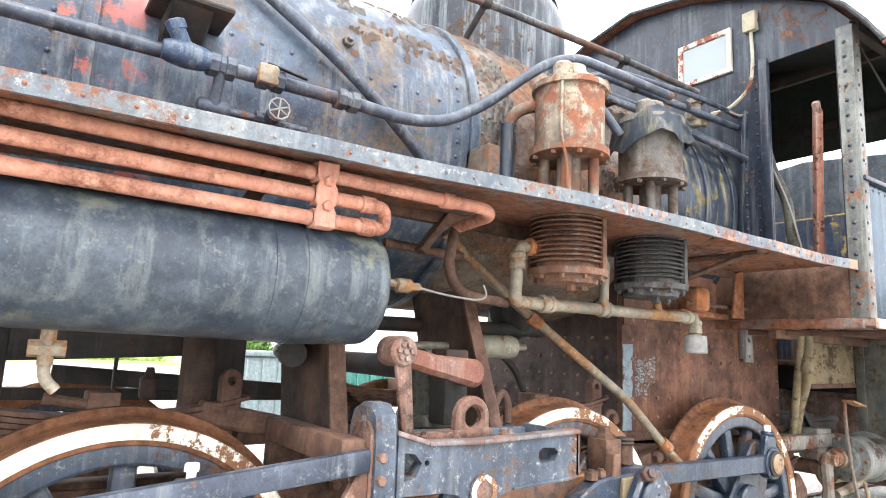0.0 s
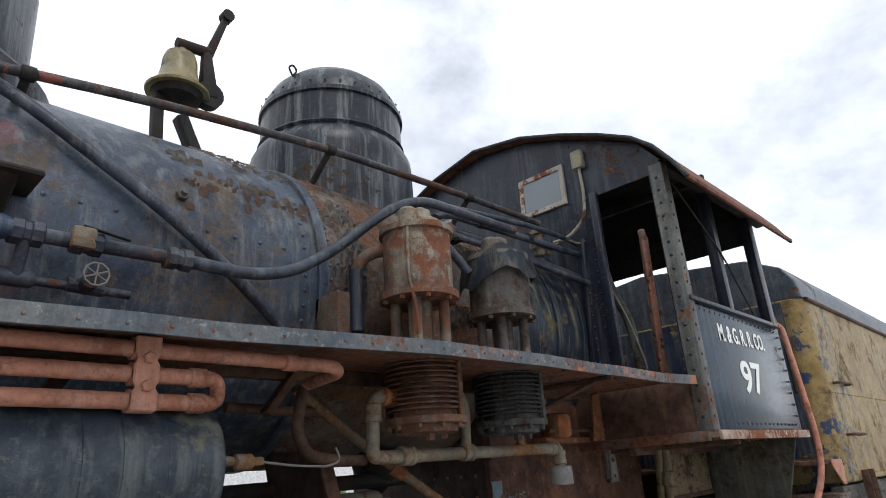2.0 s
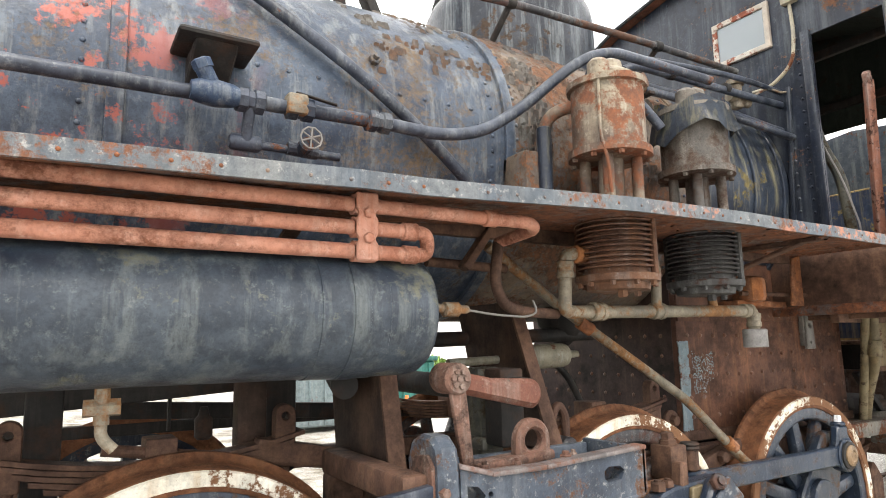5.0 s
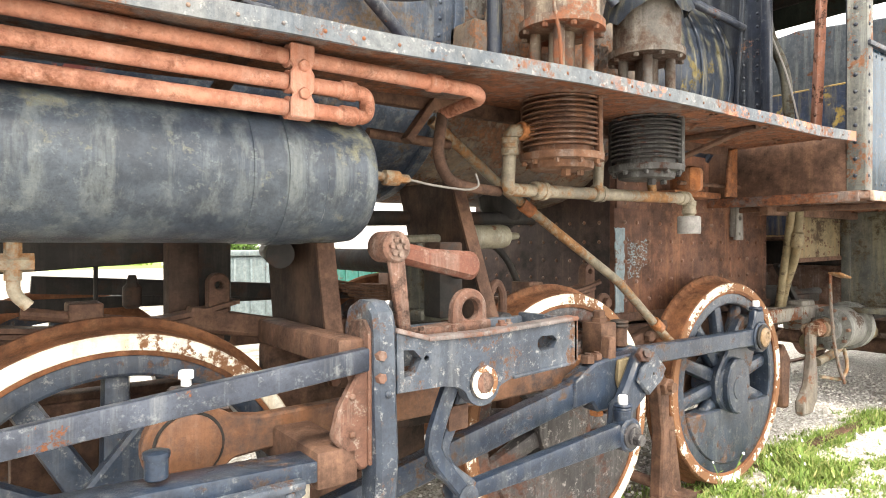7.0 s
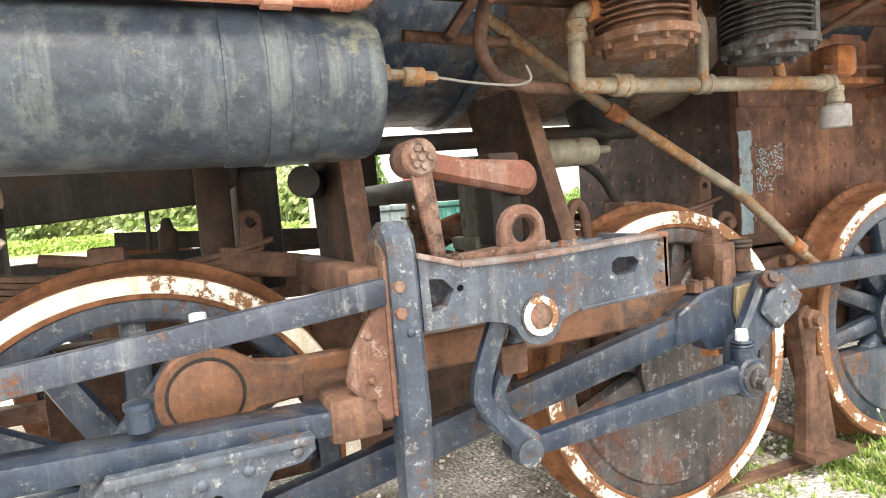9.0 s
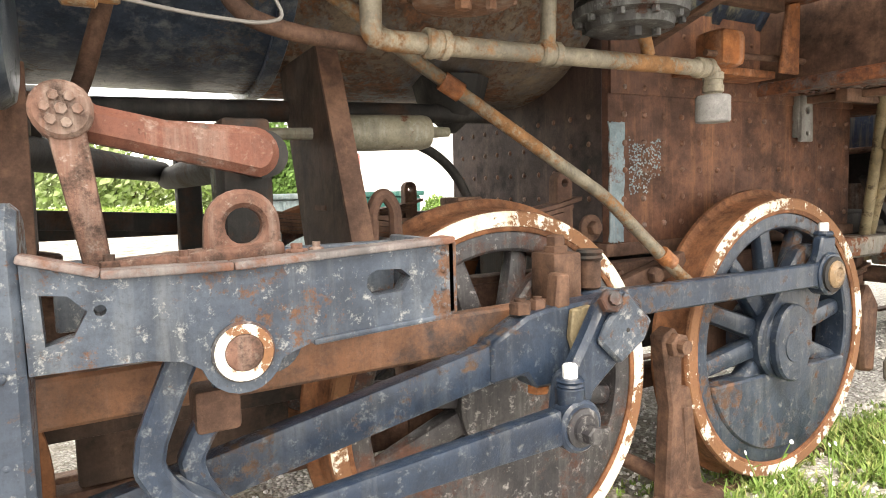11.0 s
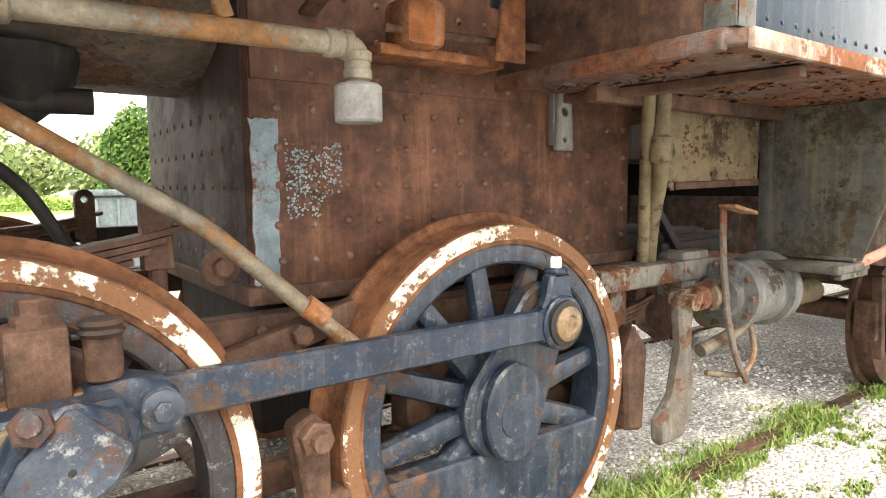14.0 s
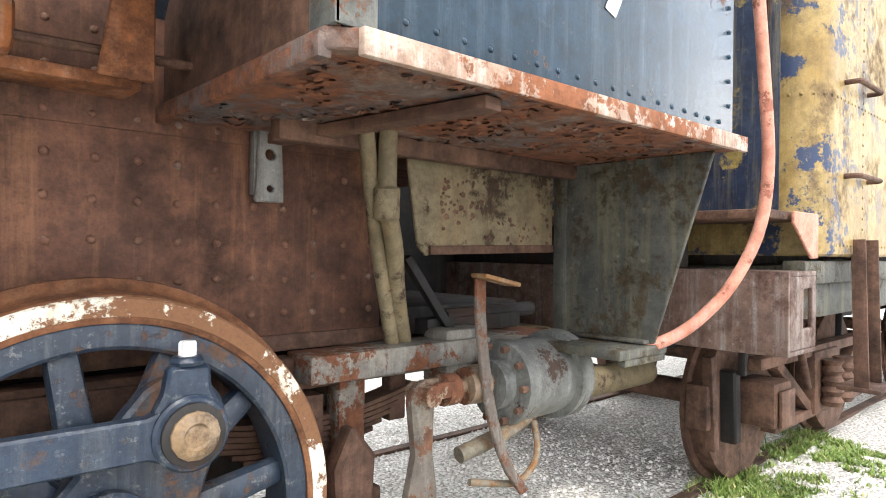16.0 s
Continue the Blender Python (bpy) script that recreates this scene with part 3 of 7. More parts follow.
# rivets round the barrel seams
heads = [(on_boiler(x, a, 0.0, RB + (0.012 if x > -1.84 else 0)), out_boiler(a)) for x in (-3.42, -1.92, -1.80, -0.72) for a in range(-40, 100, 5)]
heads += [(on_boiler(-2.9 + 0.11 * k, 8, 0.0), out_boiler(8)) for k in range(9)]
rivets(heads, 0.010, M_BOILER, boiler)
# smokebox end and belly
part("boiler_belly", ring(-4.6, -1.95, RB - 0.02), M_BLACK, loco)

# steam dome
dome = part("steam_dome", lathe([(-0.29, 0.50), (0.15, 0.49), (0.20, 0.485), (0.26, 0.455), (0.285, 0.435), (0.30, 0.45), (0.32, 0.435), (0.50, 0.432), (0.505, 0.447), (0.53, 0.447), (0.535, 0.435), (0.60, 0.42), (0.68, 0.375), (0.75, 0.30), (0.80, 0.21), (0.83, 0.11), (0.84, 0.0)], (-1.25, YC, 3.075), (0, 0, 1), 56), M_DOME, loco, "black steam dome with pale run-down streaks")
part("dome_plug", nut((-1.25, YC, 3.91), (0, 0, 1), 0.035, 0.05), M_DOME, dome)
rivets([((-1.25 + 0.437 * math.cos(a), YC + 0.437 * math.sin(a), 3.645), (math.cos(a), math.sin(a), 0.2)) for a in (k * 0.2 for k in range(32))], 0.009, M_DOME, dome)
for a in (200, 330):
    c = Vector((-1.25 + 0.40 * math.cos(radians(a)), YC + 0.40 * math.sin(radians(a)), 3.745))
    part("lifting_ring", tube([c + Vector((0.0, 0, -0.02)), c + Vector((0.03, 0, 0.03)), c + Vector((0, 0, 0.06)), c + Vector((-0.03, 0, 0.03)), c + Vector((0, 0, -0.02))], 0.006, 0.03, 8), M_BLACK, dome)
# sand dome
sand = part("sand_dome", lathe([(-0.3, 0.52), (0.0, 0.50), (0.06, 0.44), (0.10, 0.40), (0.55, 0.39), (0.62, 0.36), (0.72, 0.22), (0.75, 0.0)], (-3.28, YC, 3.02), (0, 0, 1), 48), M_DOME, loco, "black sand dome")
part("sander_valve", rod((-3.30, 0.40, 2.93), (-3.14, 0.35, 2.86), 0.035, 12, b=0.005), M_BLACK, sand)
part("sander_valve", rod((-3.20, 0.35, 2.84), (-3.20, 0.35, 2.96), 0.028, 12, b=0.005), M_BLACK, sand)
part("sander_ring", tube([(-3.12, 0.38, 2.90), (-3.06, 0.38, 2.95), (-3.02, 0.38, 2.90), (-3.02, 0.38, 2.82)], 0.009, 0.05), M_BLACK, sand)
# bell
bell = part("bell", lathe([(0, 0.155), (0.012, 0.158), (0.03, 0.135), (0.07, 0.105), (0.14, 0.09), (0.20, 0.086), (0.235, 0.075), (0.25, 0.03), (0.29, 0.025), (0.31, 0.0)], (-2.235, YC - 0.02, 3.400), (0, 0, 1), 40), M_BRASS, loco, "tarnished brass bell in an iron yoke")
part("clapper_rim", lathe([(0, 0.13), (-0.04, 0.11), (-0.06, 0.0)], (-2.235, YC - 0.02, 3.405), (0, 0, 1), 30), M_BLACK, bell)
part("bell_stand", join(bar((-2.305, YC, 3.000), (-2.325, YC, 3.370), 0.07, 0.05, 0.01, up=(1, 0, 0)), bar((-2.065, YC, 3.000), (-2.205, YC, 3.290), 0.08, 0.06, 0.012, up=(1, 0, 0))), M_BLACK, bell)
part("bell_yoke", join(lathe([(-0.03, 0.02), (-0.03, 0.075), (0.03, 0.075), (0.03, 0.02)], (-2.075, YC - 0.03, 3.450), (0, 1, 0), 20), bar((-2.075, YC - 0.03, 3.430), (-2.105, YC - 0.03, 3.730), 0.08, 0.10, 0.02, 0.05, 0.05, up=(1, 0, 0)), rod((-2.265, YC - 0.03, 3.700), (-2.085, YC - 0.03, 3.720), 0.03, 12)), M_BLACK, bell)
part("bell_lever", join(bar((-2.095, YC - 0.03, 3.690), (-2.000, YC - 0.03, 4.010), 0.035, 0.05, 0.01, 0.03, 0.035, up=(1, 0, 0)), rod((-2.000, YC - 0.06, 4.010), (-2.000, YC, 4.010), 0.035, 14)), M_BLACK, bell)

# handrail along the barrel
HR = [(-4.6, 0.22, 2.64), (-3.126, 0.23, 2.838), (-2.577, 0.23, 2.918), (-1.71, 0.23, 3.0), (-0.70, 0.23, 3.025), (-0.02, 0.22, 3.02)]
rail = part("handrail", tube(HR, 0.019, 0.2), worn("dark_handrail", (0.026, 0.027, 0.032), (0.055, 0.052, 0.052), (0.10, 0.05, 0.032), 0.38, rough=0.5, soft=0.08, primer=((0.20, 0.06, 0.04), 0, -1.6, -2.4)), loco, "dark handrail with red primer along the boiler")
for x, z in ((-2.98, 2.858), (-1.71, 3.0), (-0.70, 3.025)):
    part("handrail_stanchion", join(rod((x, 0.23, z), (x - 0.01, 0.37, z - 0.13), 0.016, 12), lathe([(-0.028, 0.018), (-0.02, 0.028), (0.02, 0.028), (0.028, 0.018)], (x, 0.23, z), (1, 0, 0.05), 14)), M_BLACK, rail)

# diagonal sand pipe
part("sand_pipe", tube([(-3.14, 0.34, 2.88), on_boiler(-2.99, 37, 0.05), on_boiler(-2.79, 22.4, 0.05), on_boiler(-2.57, 10.8, 0.05), on_boiler(-2.36, 0, 0.05), on_boiler(-2.12, -13, 0.05), on_boiler(-1.97, -22, 0.05)], 0.024, 0.2), M_PIPE_BLUE, loco, "diagonal blue-black sand pipe")
# steam pipe along the barrel to the pumps
PZ = [(-4.4, -0.03, 2.165), (-2.52, -0.03, 2.195), (-2.26, -0.03, 2.188), (-2.08, -0.03, 2.23), (-1.88, -0.03, 2.362), (-1.67, -0.03, 2.545), (-1.52, -0.03, 2.66), (-1.35, -0.03, 2.733), (-0.6, 0.0, 2.76)]
steam = part("steam_pipe", tube(PZ, 0.0235, 0.1), M_PIPE_BLUE, loco, "bent blue-grey steam pipe leading to the air pumps")
for x in (-2.52, -2.80, -2.96):
    z = 2.195 + (-2.52 - x) * -0.016
    part("pipe_union", join(lathe([(-0.045, 0.03), (-0.04, 0.04), (-0.012, 0.04), (-0.008, 0.034), (0.008, 0.034), (0.012, 0.04), (0.04, 0.04), (0.045, 0.03)], (x, -0.03, z), (1, 0, 0), 8)), M_PIPE_BLUE, steam)

part("feed_pipe", tube([(-1.30, 0.02, 2.74), (-1.12, 0.08, 2.81), (-0.30, 0.10, 2.895), (0.0, 0.10, 2.90), (0.22, 0.10, 2.89)], 0.016, 0.1), M_PIPE_BLUE, loco, "thin dark pipe into the cab front")
part("feed_pipe", tube([(-1.20, 0.04, 2.70), (-1.05, 0.10, 2.785), (0.22, 0.10, 2.81)], 0.021, 0.1), M_PIPE_BLUE, loco, "dark pipe into the cab front")
for x, z in ((-0.78, 2.835), (-0.32, 2.85)):
    part("pipe_clamp", lathe([(-0.02, 0.02), (-0.016, 0.03), (0.016, 0.03), (0.02, 0.02)], (x, 0.10, z - 0.04), (1, 0, 0.02), 12), M_BLACK, steam)

# running board
def build_board():
    top, edge = bmesh.new(), bmesh.new()
    xs = [-4.6 + 0.2 * k for k in range(24)] + [0.05, 0.16]
    def z_at(x):
        return 1.893 + 0.004 * math.sin(x * 3.1) - (0.006 if x > -0.4 else 0) - 0.032 * max(0, -1.85 - x)
    def y_at(x):
        return -0.50 - (0.05 * max(0, min(1, (x + 1.9) / 2.0)))
    for bm, y0, y1, d0, d1 in ((top, 0.0, 0.66, -0.012, 0.0), (edge, -0.012, 0.0, -0.042, 0.006)):
        rows = []
        for x in xs:
            wob = 0.006 * noise.noise((x * 3, 0, 0))
            rows.append([bm.verts.new((x, y_at(x) + a, z_at(x) + b + wob)) for a, b in ((y0, d0), (y1, d0), (y1, d1), (y0, d1))])
        for A, B in zip(rows, rows[1:]):
            for i in range(4):
                bm.faces.new((A[i], A[(i + 1) % 4], B[(i + 1) % 4], B[i]))
        bm.faces.new(rows[0][::-1])
        bm.faces.new(rows[-1])
        bmesh.ops.recalc_face_normals(bm, faces=bm.faces)
    b = part("running_board", top, M_BOARD, loco, "rusted sheet running board along the boiler")
    part("edge_angle", edge, worn("flaking_board_edge", (0.070, 0.086, 0.105), (0.13, 0.14, 0.145), (0.19, 0.085, 0.05), 0.37, (0.45, 0.43, 0.40), 0.12, 0.6, 34, scuff=0.45, soft=0.06, primer=((0.30, 0.125, 0.075), 0, -1.75, -1.35)), b, "flaking grey and orange edge angle")
    part("board_angle", box(-4.6, 0.0, 0.02, 0.06, 1.83, 1.885), M_RUST, b)
    for x in (-3.9, -2.83, -0.52):
        part("board_bracket", join(bar((x, -0.42, 1.865), (x, 0.16, 1.865), 0.05, 0.02), bar((x, -0.34, 1.86), (x, 0.22, 1.70), 0.05, 0.015, 0.003)), M_RUST, b)
    rivets([((x, y_at(x) - 0.012, z_at(x) - 0.02), (0, -1, 0)) for x in [-4.4 + 0.105 * k for k in range(43)]], 0.006, M_BOARD, b)


build_board()

# red-oxide cooling pipes with clamps
pipes = part("cooling_pipe", tube([(-4.6, -0.35, 1.815), (-2.12, -0.35, 1.815), (-2.07, -0.31, 1.805), (-2.07, -0.1, 1.79)], 0.0215, 0.05), M_PIPE_ORANGE, loco, "red-oxide cooling pipes under the running board")
part("cooling_pipe", tube([(-4.6, -0.35, 1.756), (-2.57, -0.35, 1.750), (-2.515, -0.35, 1.749), (-2.515, -0.35, 1.684), (-2.57, -0.35, 1.683), (-4.6, -0.35, 1.688)], 0.0215, 0.035), M_PIPE_ORANGE, loco)
for x, z in ((-2.575, 1.750), (-2.575, 1.683), (-2.285, 1.815)):
    part("pipe_collar", rod((x - 0.025, -0.35, z), (x + 0.025, -0.35, z), 0.027, 16, b=0.004), M_PIPE_ORANGE, pipes)
clamp = part("pipe_clamp", join(plate([(-2.753, 1.655), (-2.688, 1.655), (-2.688, 1.70), (-2.698, 1.715), (-2.688, 1.73), (-2.688, 1.77), (-2.698, 1.785), (-2.688, 1.80), (-2.688, 1.845), (-2.753, 1.845), (-2.753, 1.80), (-2.743, 1.785), (-2.753, 1.77), (-2.753, 1.73), (-2.743, 1.715), (-2.753, 1.70)], -0.386, -0.368), *[rod((-2.753, -0.35, z), (-2.688, -0.35, z), 0.030, 16) for z in (1.815, 1.750, 1.683)]), M_PIPE_ORANGE, pipes, "bolted red-oxide pipe clamp")
for z in (1.787, 1.716):
    part("clamp_bolt", nut((-2.72, -0.384, z), (0, -1, 0), 0.016, 0.014), M_PIPE_ORANGE, pipes)

# air tank
tank = part("air_tank", lathe([(-2.2, 0.185), (-0.30, 0.185), (-0.298, 0.188), (-0.10, 0.188), (-0.098, 0.185), (0.01, 0.184), (0.045, 0.180), (0.062, 0.168), (0.066, 0.15), (0.066, 0.0)], (-2.545, -0.19, 1.52), (1, 0, 0), 64), M_TANK, loco, "faded black riveted air tank")
part("tank_plug", join(rod((-2.48, -0.25, 1.54), (-2.44, -0.25, 1.54), 0.024, 6), rod((-2.44, -0.25, 1.54), (-2.395, -0.25, 1.536), 0.014, 10), lathe([(-0.03, 0.017), (-0.025, 0.024), (0.025, 0.024), (0.03, 0.017)], (-2.375, -0.25, 1.534), (1, 0, 0), 12), nut((-2.345, -0.25, 1.534), (1, 0, 0), 0.014, 0.035)), M_PIPE_GREY, tank)
part("drain_wire", tube([(-2.315, -0.25, 1.533), (-2.2, -0.25, 1.518), (-2.07, -0.25, 1.512), (-2.015, -0.24, 1.53), (-2.035, -0.24, 1.57)], 0.004, 0.05, 8), M_WIRE, tank, "bare bent wire")
drain = part("drain_cock", join(rod((-3.33, -0.19, 1.25), (-3.33, -0.19, 1.35), 0.018, 10), rod((-3.37, -0.19, 1.29), (-3.29, -0.19, 1.29), 0.022, 6), tube([(-3.33, -0.19, 1.26), (-3.33, -0.19, 1.22), (-3.30, -0.19, 1.19)], 0.014, 0.03)), M_PIPE_GREY, tank)
part("cock_handle", bar((-3.37, -0.215, 1.30), (-3.37, -0.215, 1.21), 0.02, 0.008), M_RUST, tank)
for x in (-2.755, -3.9):
    part("tank_strap", lathe([(0, 0.187), (0.002, 0.191), (0.048, 0.191), (0.05, 0.187)], (x, -0.19, 1.52), (1, 0, 0), 56, caps=False), M_TANK, tank)


# ---------- air pumps ----------
def build_pump(cx, cy, casing, fins, label):
    p = part("air_pump", lathe([(2.14, 0.155), (2.145, 0.165), (2.175, 0.165), (2.18, 0.145), (2.425, 0.145), (2.43, 0.16), (2.455, 0.16), (2.46, 0.13), (2.475, 0.10)], (cx, cy, 0), (0, 0, 1), 44), casing, loco, label)
    part("pump_head", join(lathe([(2.46, 0.10), (2.50, 0.095), (2.53, 0.05), (2.56, 0.045), (2.575, 0.02)], (cx + 0.03, cy, 0), (0, 0, 1), 20), rod((cx - 0.07, cy - 0.03, 2.455), (cx - 0.07, cy - 0.03, 2.54), 0.045, 14, b=0.015)), casing, p)
    part("pump_column", join(rod((cx, cy, 1.88), (cx, cy, 2.15), 0.05, 20), *[rod((cx + 0.10 * math.cos(a), cy + 0.10 * math.sin(a), 1.9), (cx + 0.10 * math.cos(a), cy + 0.10 * math.sin(a), 2.15), 0.022, 12) for a in (-0.9, 0.9, 2.4, 3.8)]), casing, p)
    for k in range(9):
        a = 2 * math.pi * k / 9
        part("flange_bolt", nut((cx + 0.15 * math.cos(a), cy + 0.15 * math.sin(a), 2.143), (0, 0, -1), 0.012, 0.016), casing, p)
    for k in range(12):
        z = 1.70 + 0.0195 * k
        part("cooling_fin", lathe([(z, 0.115), (z, 0.150), (z + 0.003, 0.153), (z + 0.007, 0.150), (z + 0.008, 0.115)], (cx, cy, 0), (0, 0, 1), 40, caps=False), fins, p)
    part("air_cylinder", lathe([(1.615, 0.09), (1.62, 0.12), (1.645, 0.125), (1.65, 0.160), (1.675, 0.163), (1.68, 0.125), (1.935, 0.12)], (cx, cy, 0), (0, 0, 1), 40), fins, p, "finned air cylinder")
    for k in range(3):
        a = math.radians(-70 + 95 * k)
        part("fin_rib", bar((cx + 0.15 * math.cos(a), cy + 0.15 * math.sin(a), 1.67), (cx + 0.15 * math.cos(a), cy + 0.15 * math.sin(a), 1.935), 0.022, 0.022, 0.004, up=(1, 0, 0)), fins, p)
    for k in range(10):
        a = 2 * math.pi * k / 10
        part("flange_bolt", nut((cx + 0.143 * math.cos(a), cy + 0.143 * math.sin(a), 1.652), (0, 0, -1), 0.012, 0.02), fins, p)
    part("drain_plug", nut((cx - 0.03, cy - 0.05, 1.62), (0, 0, -1), 0.02, 0.03), fins, p)
    part("drain_plug", nut((cx + 0.04, cy - 0.06, 1.62), (0, 0, -1), 0.014, 0.025), fins, p)
    return p


pump1 = build_pump(-1.575, -0.20, M_PUMP, M_FIN, "mottled rust and cream steam air pump with finned cylinder")
pump2 = build_pump(-1.005, -0.17, M_PUMP2, M_FIN2, "dull grey steam air pump with dark fins")
# torn lagging sheet over the second pump
def build_flap():
    bm = bmesh.new()
    grid = []
    for i in range(13):
        a = radians(130 + 17 * i)
        row = []
        for j in range(4):
            r = 0.155 + 0.012 * j + 0.012 * math.sin(i * 1.7 + j)
            row.append(bm.verts.new((-1.005 + r * math.cos(a), -0.17 + r * math.sin(a), 2.47 - 0.045 * j + 0.025 * math.sin(i * 1.3) - (0.06 if i < 4 else 0) * j / 3)))
        grid.append(row)
    for A, B in zip(grid, grid[1:]):
        for j in range(3):
            bm.faces.new((A[j], A[j + 1], B[j + 1], B[j]))
    bmesh.ops.solidify(bm, geom=bm.faces[:], thickness=0.004)
    return part("torn_sheet", bm, M_JACKET, pump2, "torn dark sheet draped over the pump")


build_flap()
part("exhaust_elbow", tube([(-1.76, 0.02, 2.16), (-1.76, -0.04, 2.34), (-1.70, -0.10, 2.38), (-1.60, -0.12, 2.38)], 0.026, 0.06), M_PUMP, pump1)
part("exhaust_pipe", rod((-1.77, -0.03, 2.03), (-1.77, -0.03, 2.30), 0.03, 14, b=0.005), M_JACKET, pump1)
part("pump_wheel_valve", lathe([(-0.006, 0.02), (-0.006, 0.032), (0.006, 0.032), (0.006, 0.02)], (-1.40, -0.25, 2.50), (0.4, -1, 0.2), 16), M_RUST, pump1)
part("link_pipe", tube([(-1.44, -0.17, 2.52), (-1.30, -0.10, 2.50), (-1.22, -0.12, 2.42), (-1.18, -0.14, 2.36)], 0.022, 0.08), M_PIPE_BLUE, pump1)
part("pump_tube", tube([(-1.70, -0.28, 2.45), (-1.715, -0.29, 2.2), (-1.69, -0.30, 2.1), (-1.66, -0.28, 1.93)], 0.007, 0.05, 8), M_PUMP, pump1)
part("pump_bracket", box(-1.86, -1.72, -0.02, 0.14, 1.95, 2.2, 0.01), M_BOILER_RUST, loco)
part("pump_bracket", box(-1.45, -1.25, -0.04, 0.14, 1.93, 2.3, 0.01), M_BOILER_RUST, loco)
# pipes run from the dome to the cab
for k, (y, z) in enumerate(((0.02, 2.62), (0.08, 2.68), (0.16, 2.74))):
    part("cab_pipe", tube([(-1.45 + 0.12 * k, y, z), (-0.7, y + 0.02, z + 0.015), (0.29, y + 0.03, z - 0.03)], 0.02 - 0.003 * k, 0.1), M_PIPE_BLUE, loco)
for x in (-1.05, -0.6):
    part("pipe_hanger", box(x - 0.02, x + 0.02, 0.0, 0.24, 2.60, 2.615, 0.002), M_BLACK, loco)
valve = part("turret_valve", join(rod((-0.15, 0.15, 2.74), (-0.15, 0.15, 2.88), 0.035, 12, b=0.006), rod((-0.22, 0.15, 2.80), (-0.04, 0.15, 2.79), 0.028, 12), rod((-0.15, 0.15, 2.88), (-0.15, 0.15, 2.91), 0.05, 10)), M_PUMP, loco, "rusty valve by the cab front")
part("valve_tube", tube([(-0.05, 0.12, 2.82), (0.10, 0.10, 2.90), (0.20, 0.06, 2.86), (0.25, -0.02, 2.93), (0.27, -0.01, 3.3)], 0.007, 0.08, 8), M_PUMP, valve)

# rusty pipe and bracket under the running board
part("train_pipe", rod((-2.248, 0.12, 1.738), (-1.877, 0.12, 1.727), 0.019, 12), M_RUST, loco, "rusty pipe along the boiler underside")
part("pipe_bracket", bar((-2.147, 0.02, 1.704), (-2.022, 0.02, 1.866), 0.05, 0.03, 0.005), M_RUST, loco)
# pipe run under the pumps
run = part("drain_pipe", tube([(-1.66, -0.15, 1.76), (-1.765, -0.14, 1.76), (-1.78, -0.13, 1.74), (-1.78, -0.12, 1.545), (-1.74, -0.11, 1.54), (-0.56, -0.08, 1.56), (-0.535, -0.08, 1.55), (-0.535, -0.08, 1.47)], 0.026, 0.05, 18), M_PIPE_GREY, loco, "galvanised drain pipe under the air pumps")
for p, a, r in (((-1.78, -0.13, 1.70), (0, 0, 1), 0.034), ((-1.71, -0.145, 1.76), (1, 0, 0), 0.036), ((-1.60, -0.106, 1.544), (1, 0, 0), 0.038), ((-1.24, -0.098, 1.55), (1, 0, 0), 0.036), ((-0.585, -0.08, 1.56), (1, 0, 0), 0.034), ((-0.535, -0.08, 1.515), (0, 0, 1), 0.034)):
    part("pipe_fitting", lathe([(-0.035, r - 0.006), (-0.03, r), (-0.01, r), (-0.008, r - 0.003), (0.008, r - 0.003), (0.01, r), (0.03, r), (0.035, r - 0.006)], p, a, 14), M_ORANGERUST if r == 0.036 and a[0] == 1 and p[0] < -1.7 else M_PIPE_GREY, run)
part("pipe_cup", lathe([(0, 0.052), (0.005, 0.056), (0.082, 0.056), (0.088, 0.05), (0.088, 0.03)], (-0.535, -0.08, 1.385), (0, 0, 1), 28), worn("grey_plastic_cup", (0.20, 0.19, 0.185), (0.25, 0.24, 0.23), RUST, 0.2, rough=0.6), run, "grey plastic end cup")
part("pump_riser", tube([(-1.245, -0.10, 1.56), (-1.245, -0.11, 1.74), (-1.30, -0.13, 1.79)], 0.022, 0.05), M_PIPE_GREY, run)
part("pump_riser", tube([(-0.84, -0.085, 1.58), (-0.86, -0.09, 1.63), (-0.92, -0.12, 1.65)], 0.02, 0.04), M_PIPE_GREY, run)
part("hose_loop", tube([(-2.07, -0.1, 1.79), (-2.10, -0.13, 1.74), (-2.13, -0.15, 1.63), (-2.08, -0.14, 1.555), (-1.96, -0.10, 1.538), (-1.78, -0.07, 1.535)], 0.020, 0.09), M_RUST, loco, "brown curved hose pipe")
part("diagonal_pipe", tube([(-1.95, 0.14, 1.82), (-1.50, 0.20, 1.568), (-0.85, 0.10, 1.148), (-0.53, 0.05, 0.85), (-0.47, 0.03, 0.80)], 0.022, 0.05), M_PIPE_GREY, loco, "long slanting pipe down to the frame")
part("pipe_collar", rod((-0.62, 0.065, 0.94), (-0.57, 0.058, 0.90), 0.03, 12), M_ORANGERUST, run)
part("pipe_collar", rod((-1.42, 0.19, 1.515), (-1.36, 0.18, 1.478), 0.03, 12), M_ORANGERUST, run)

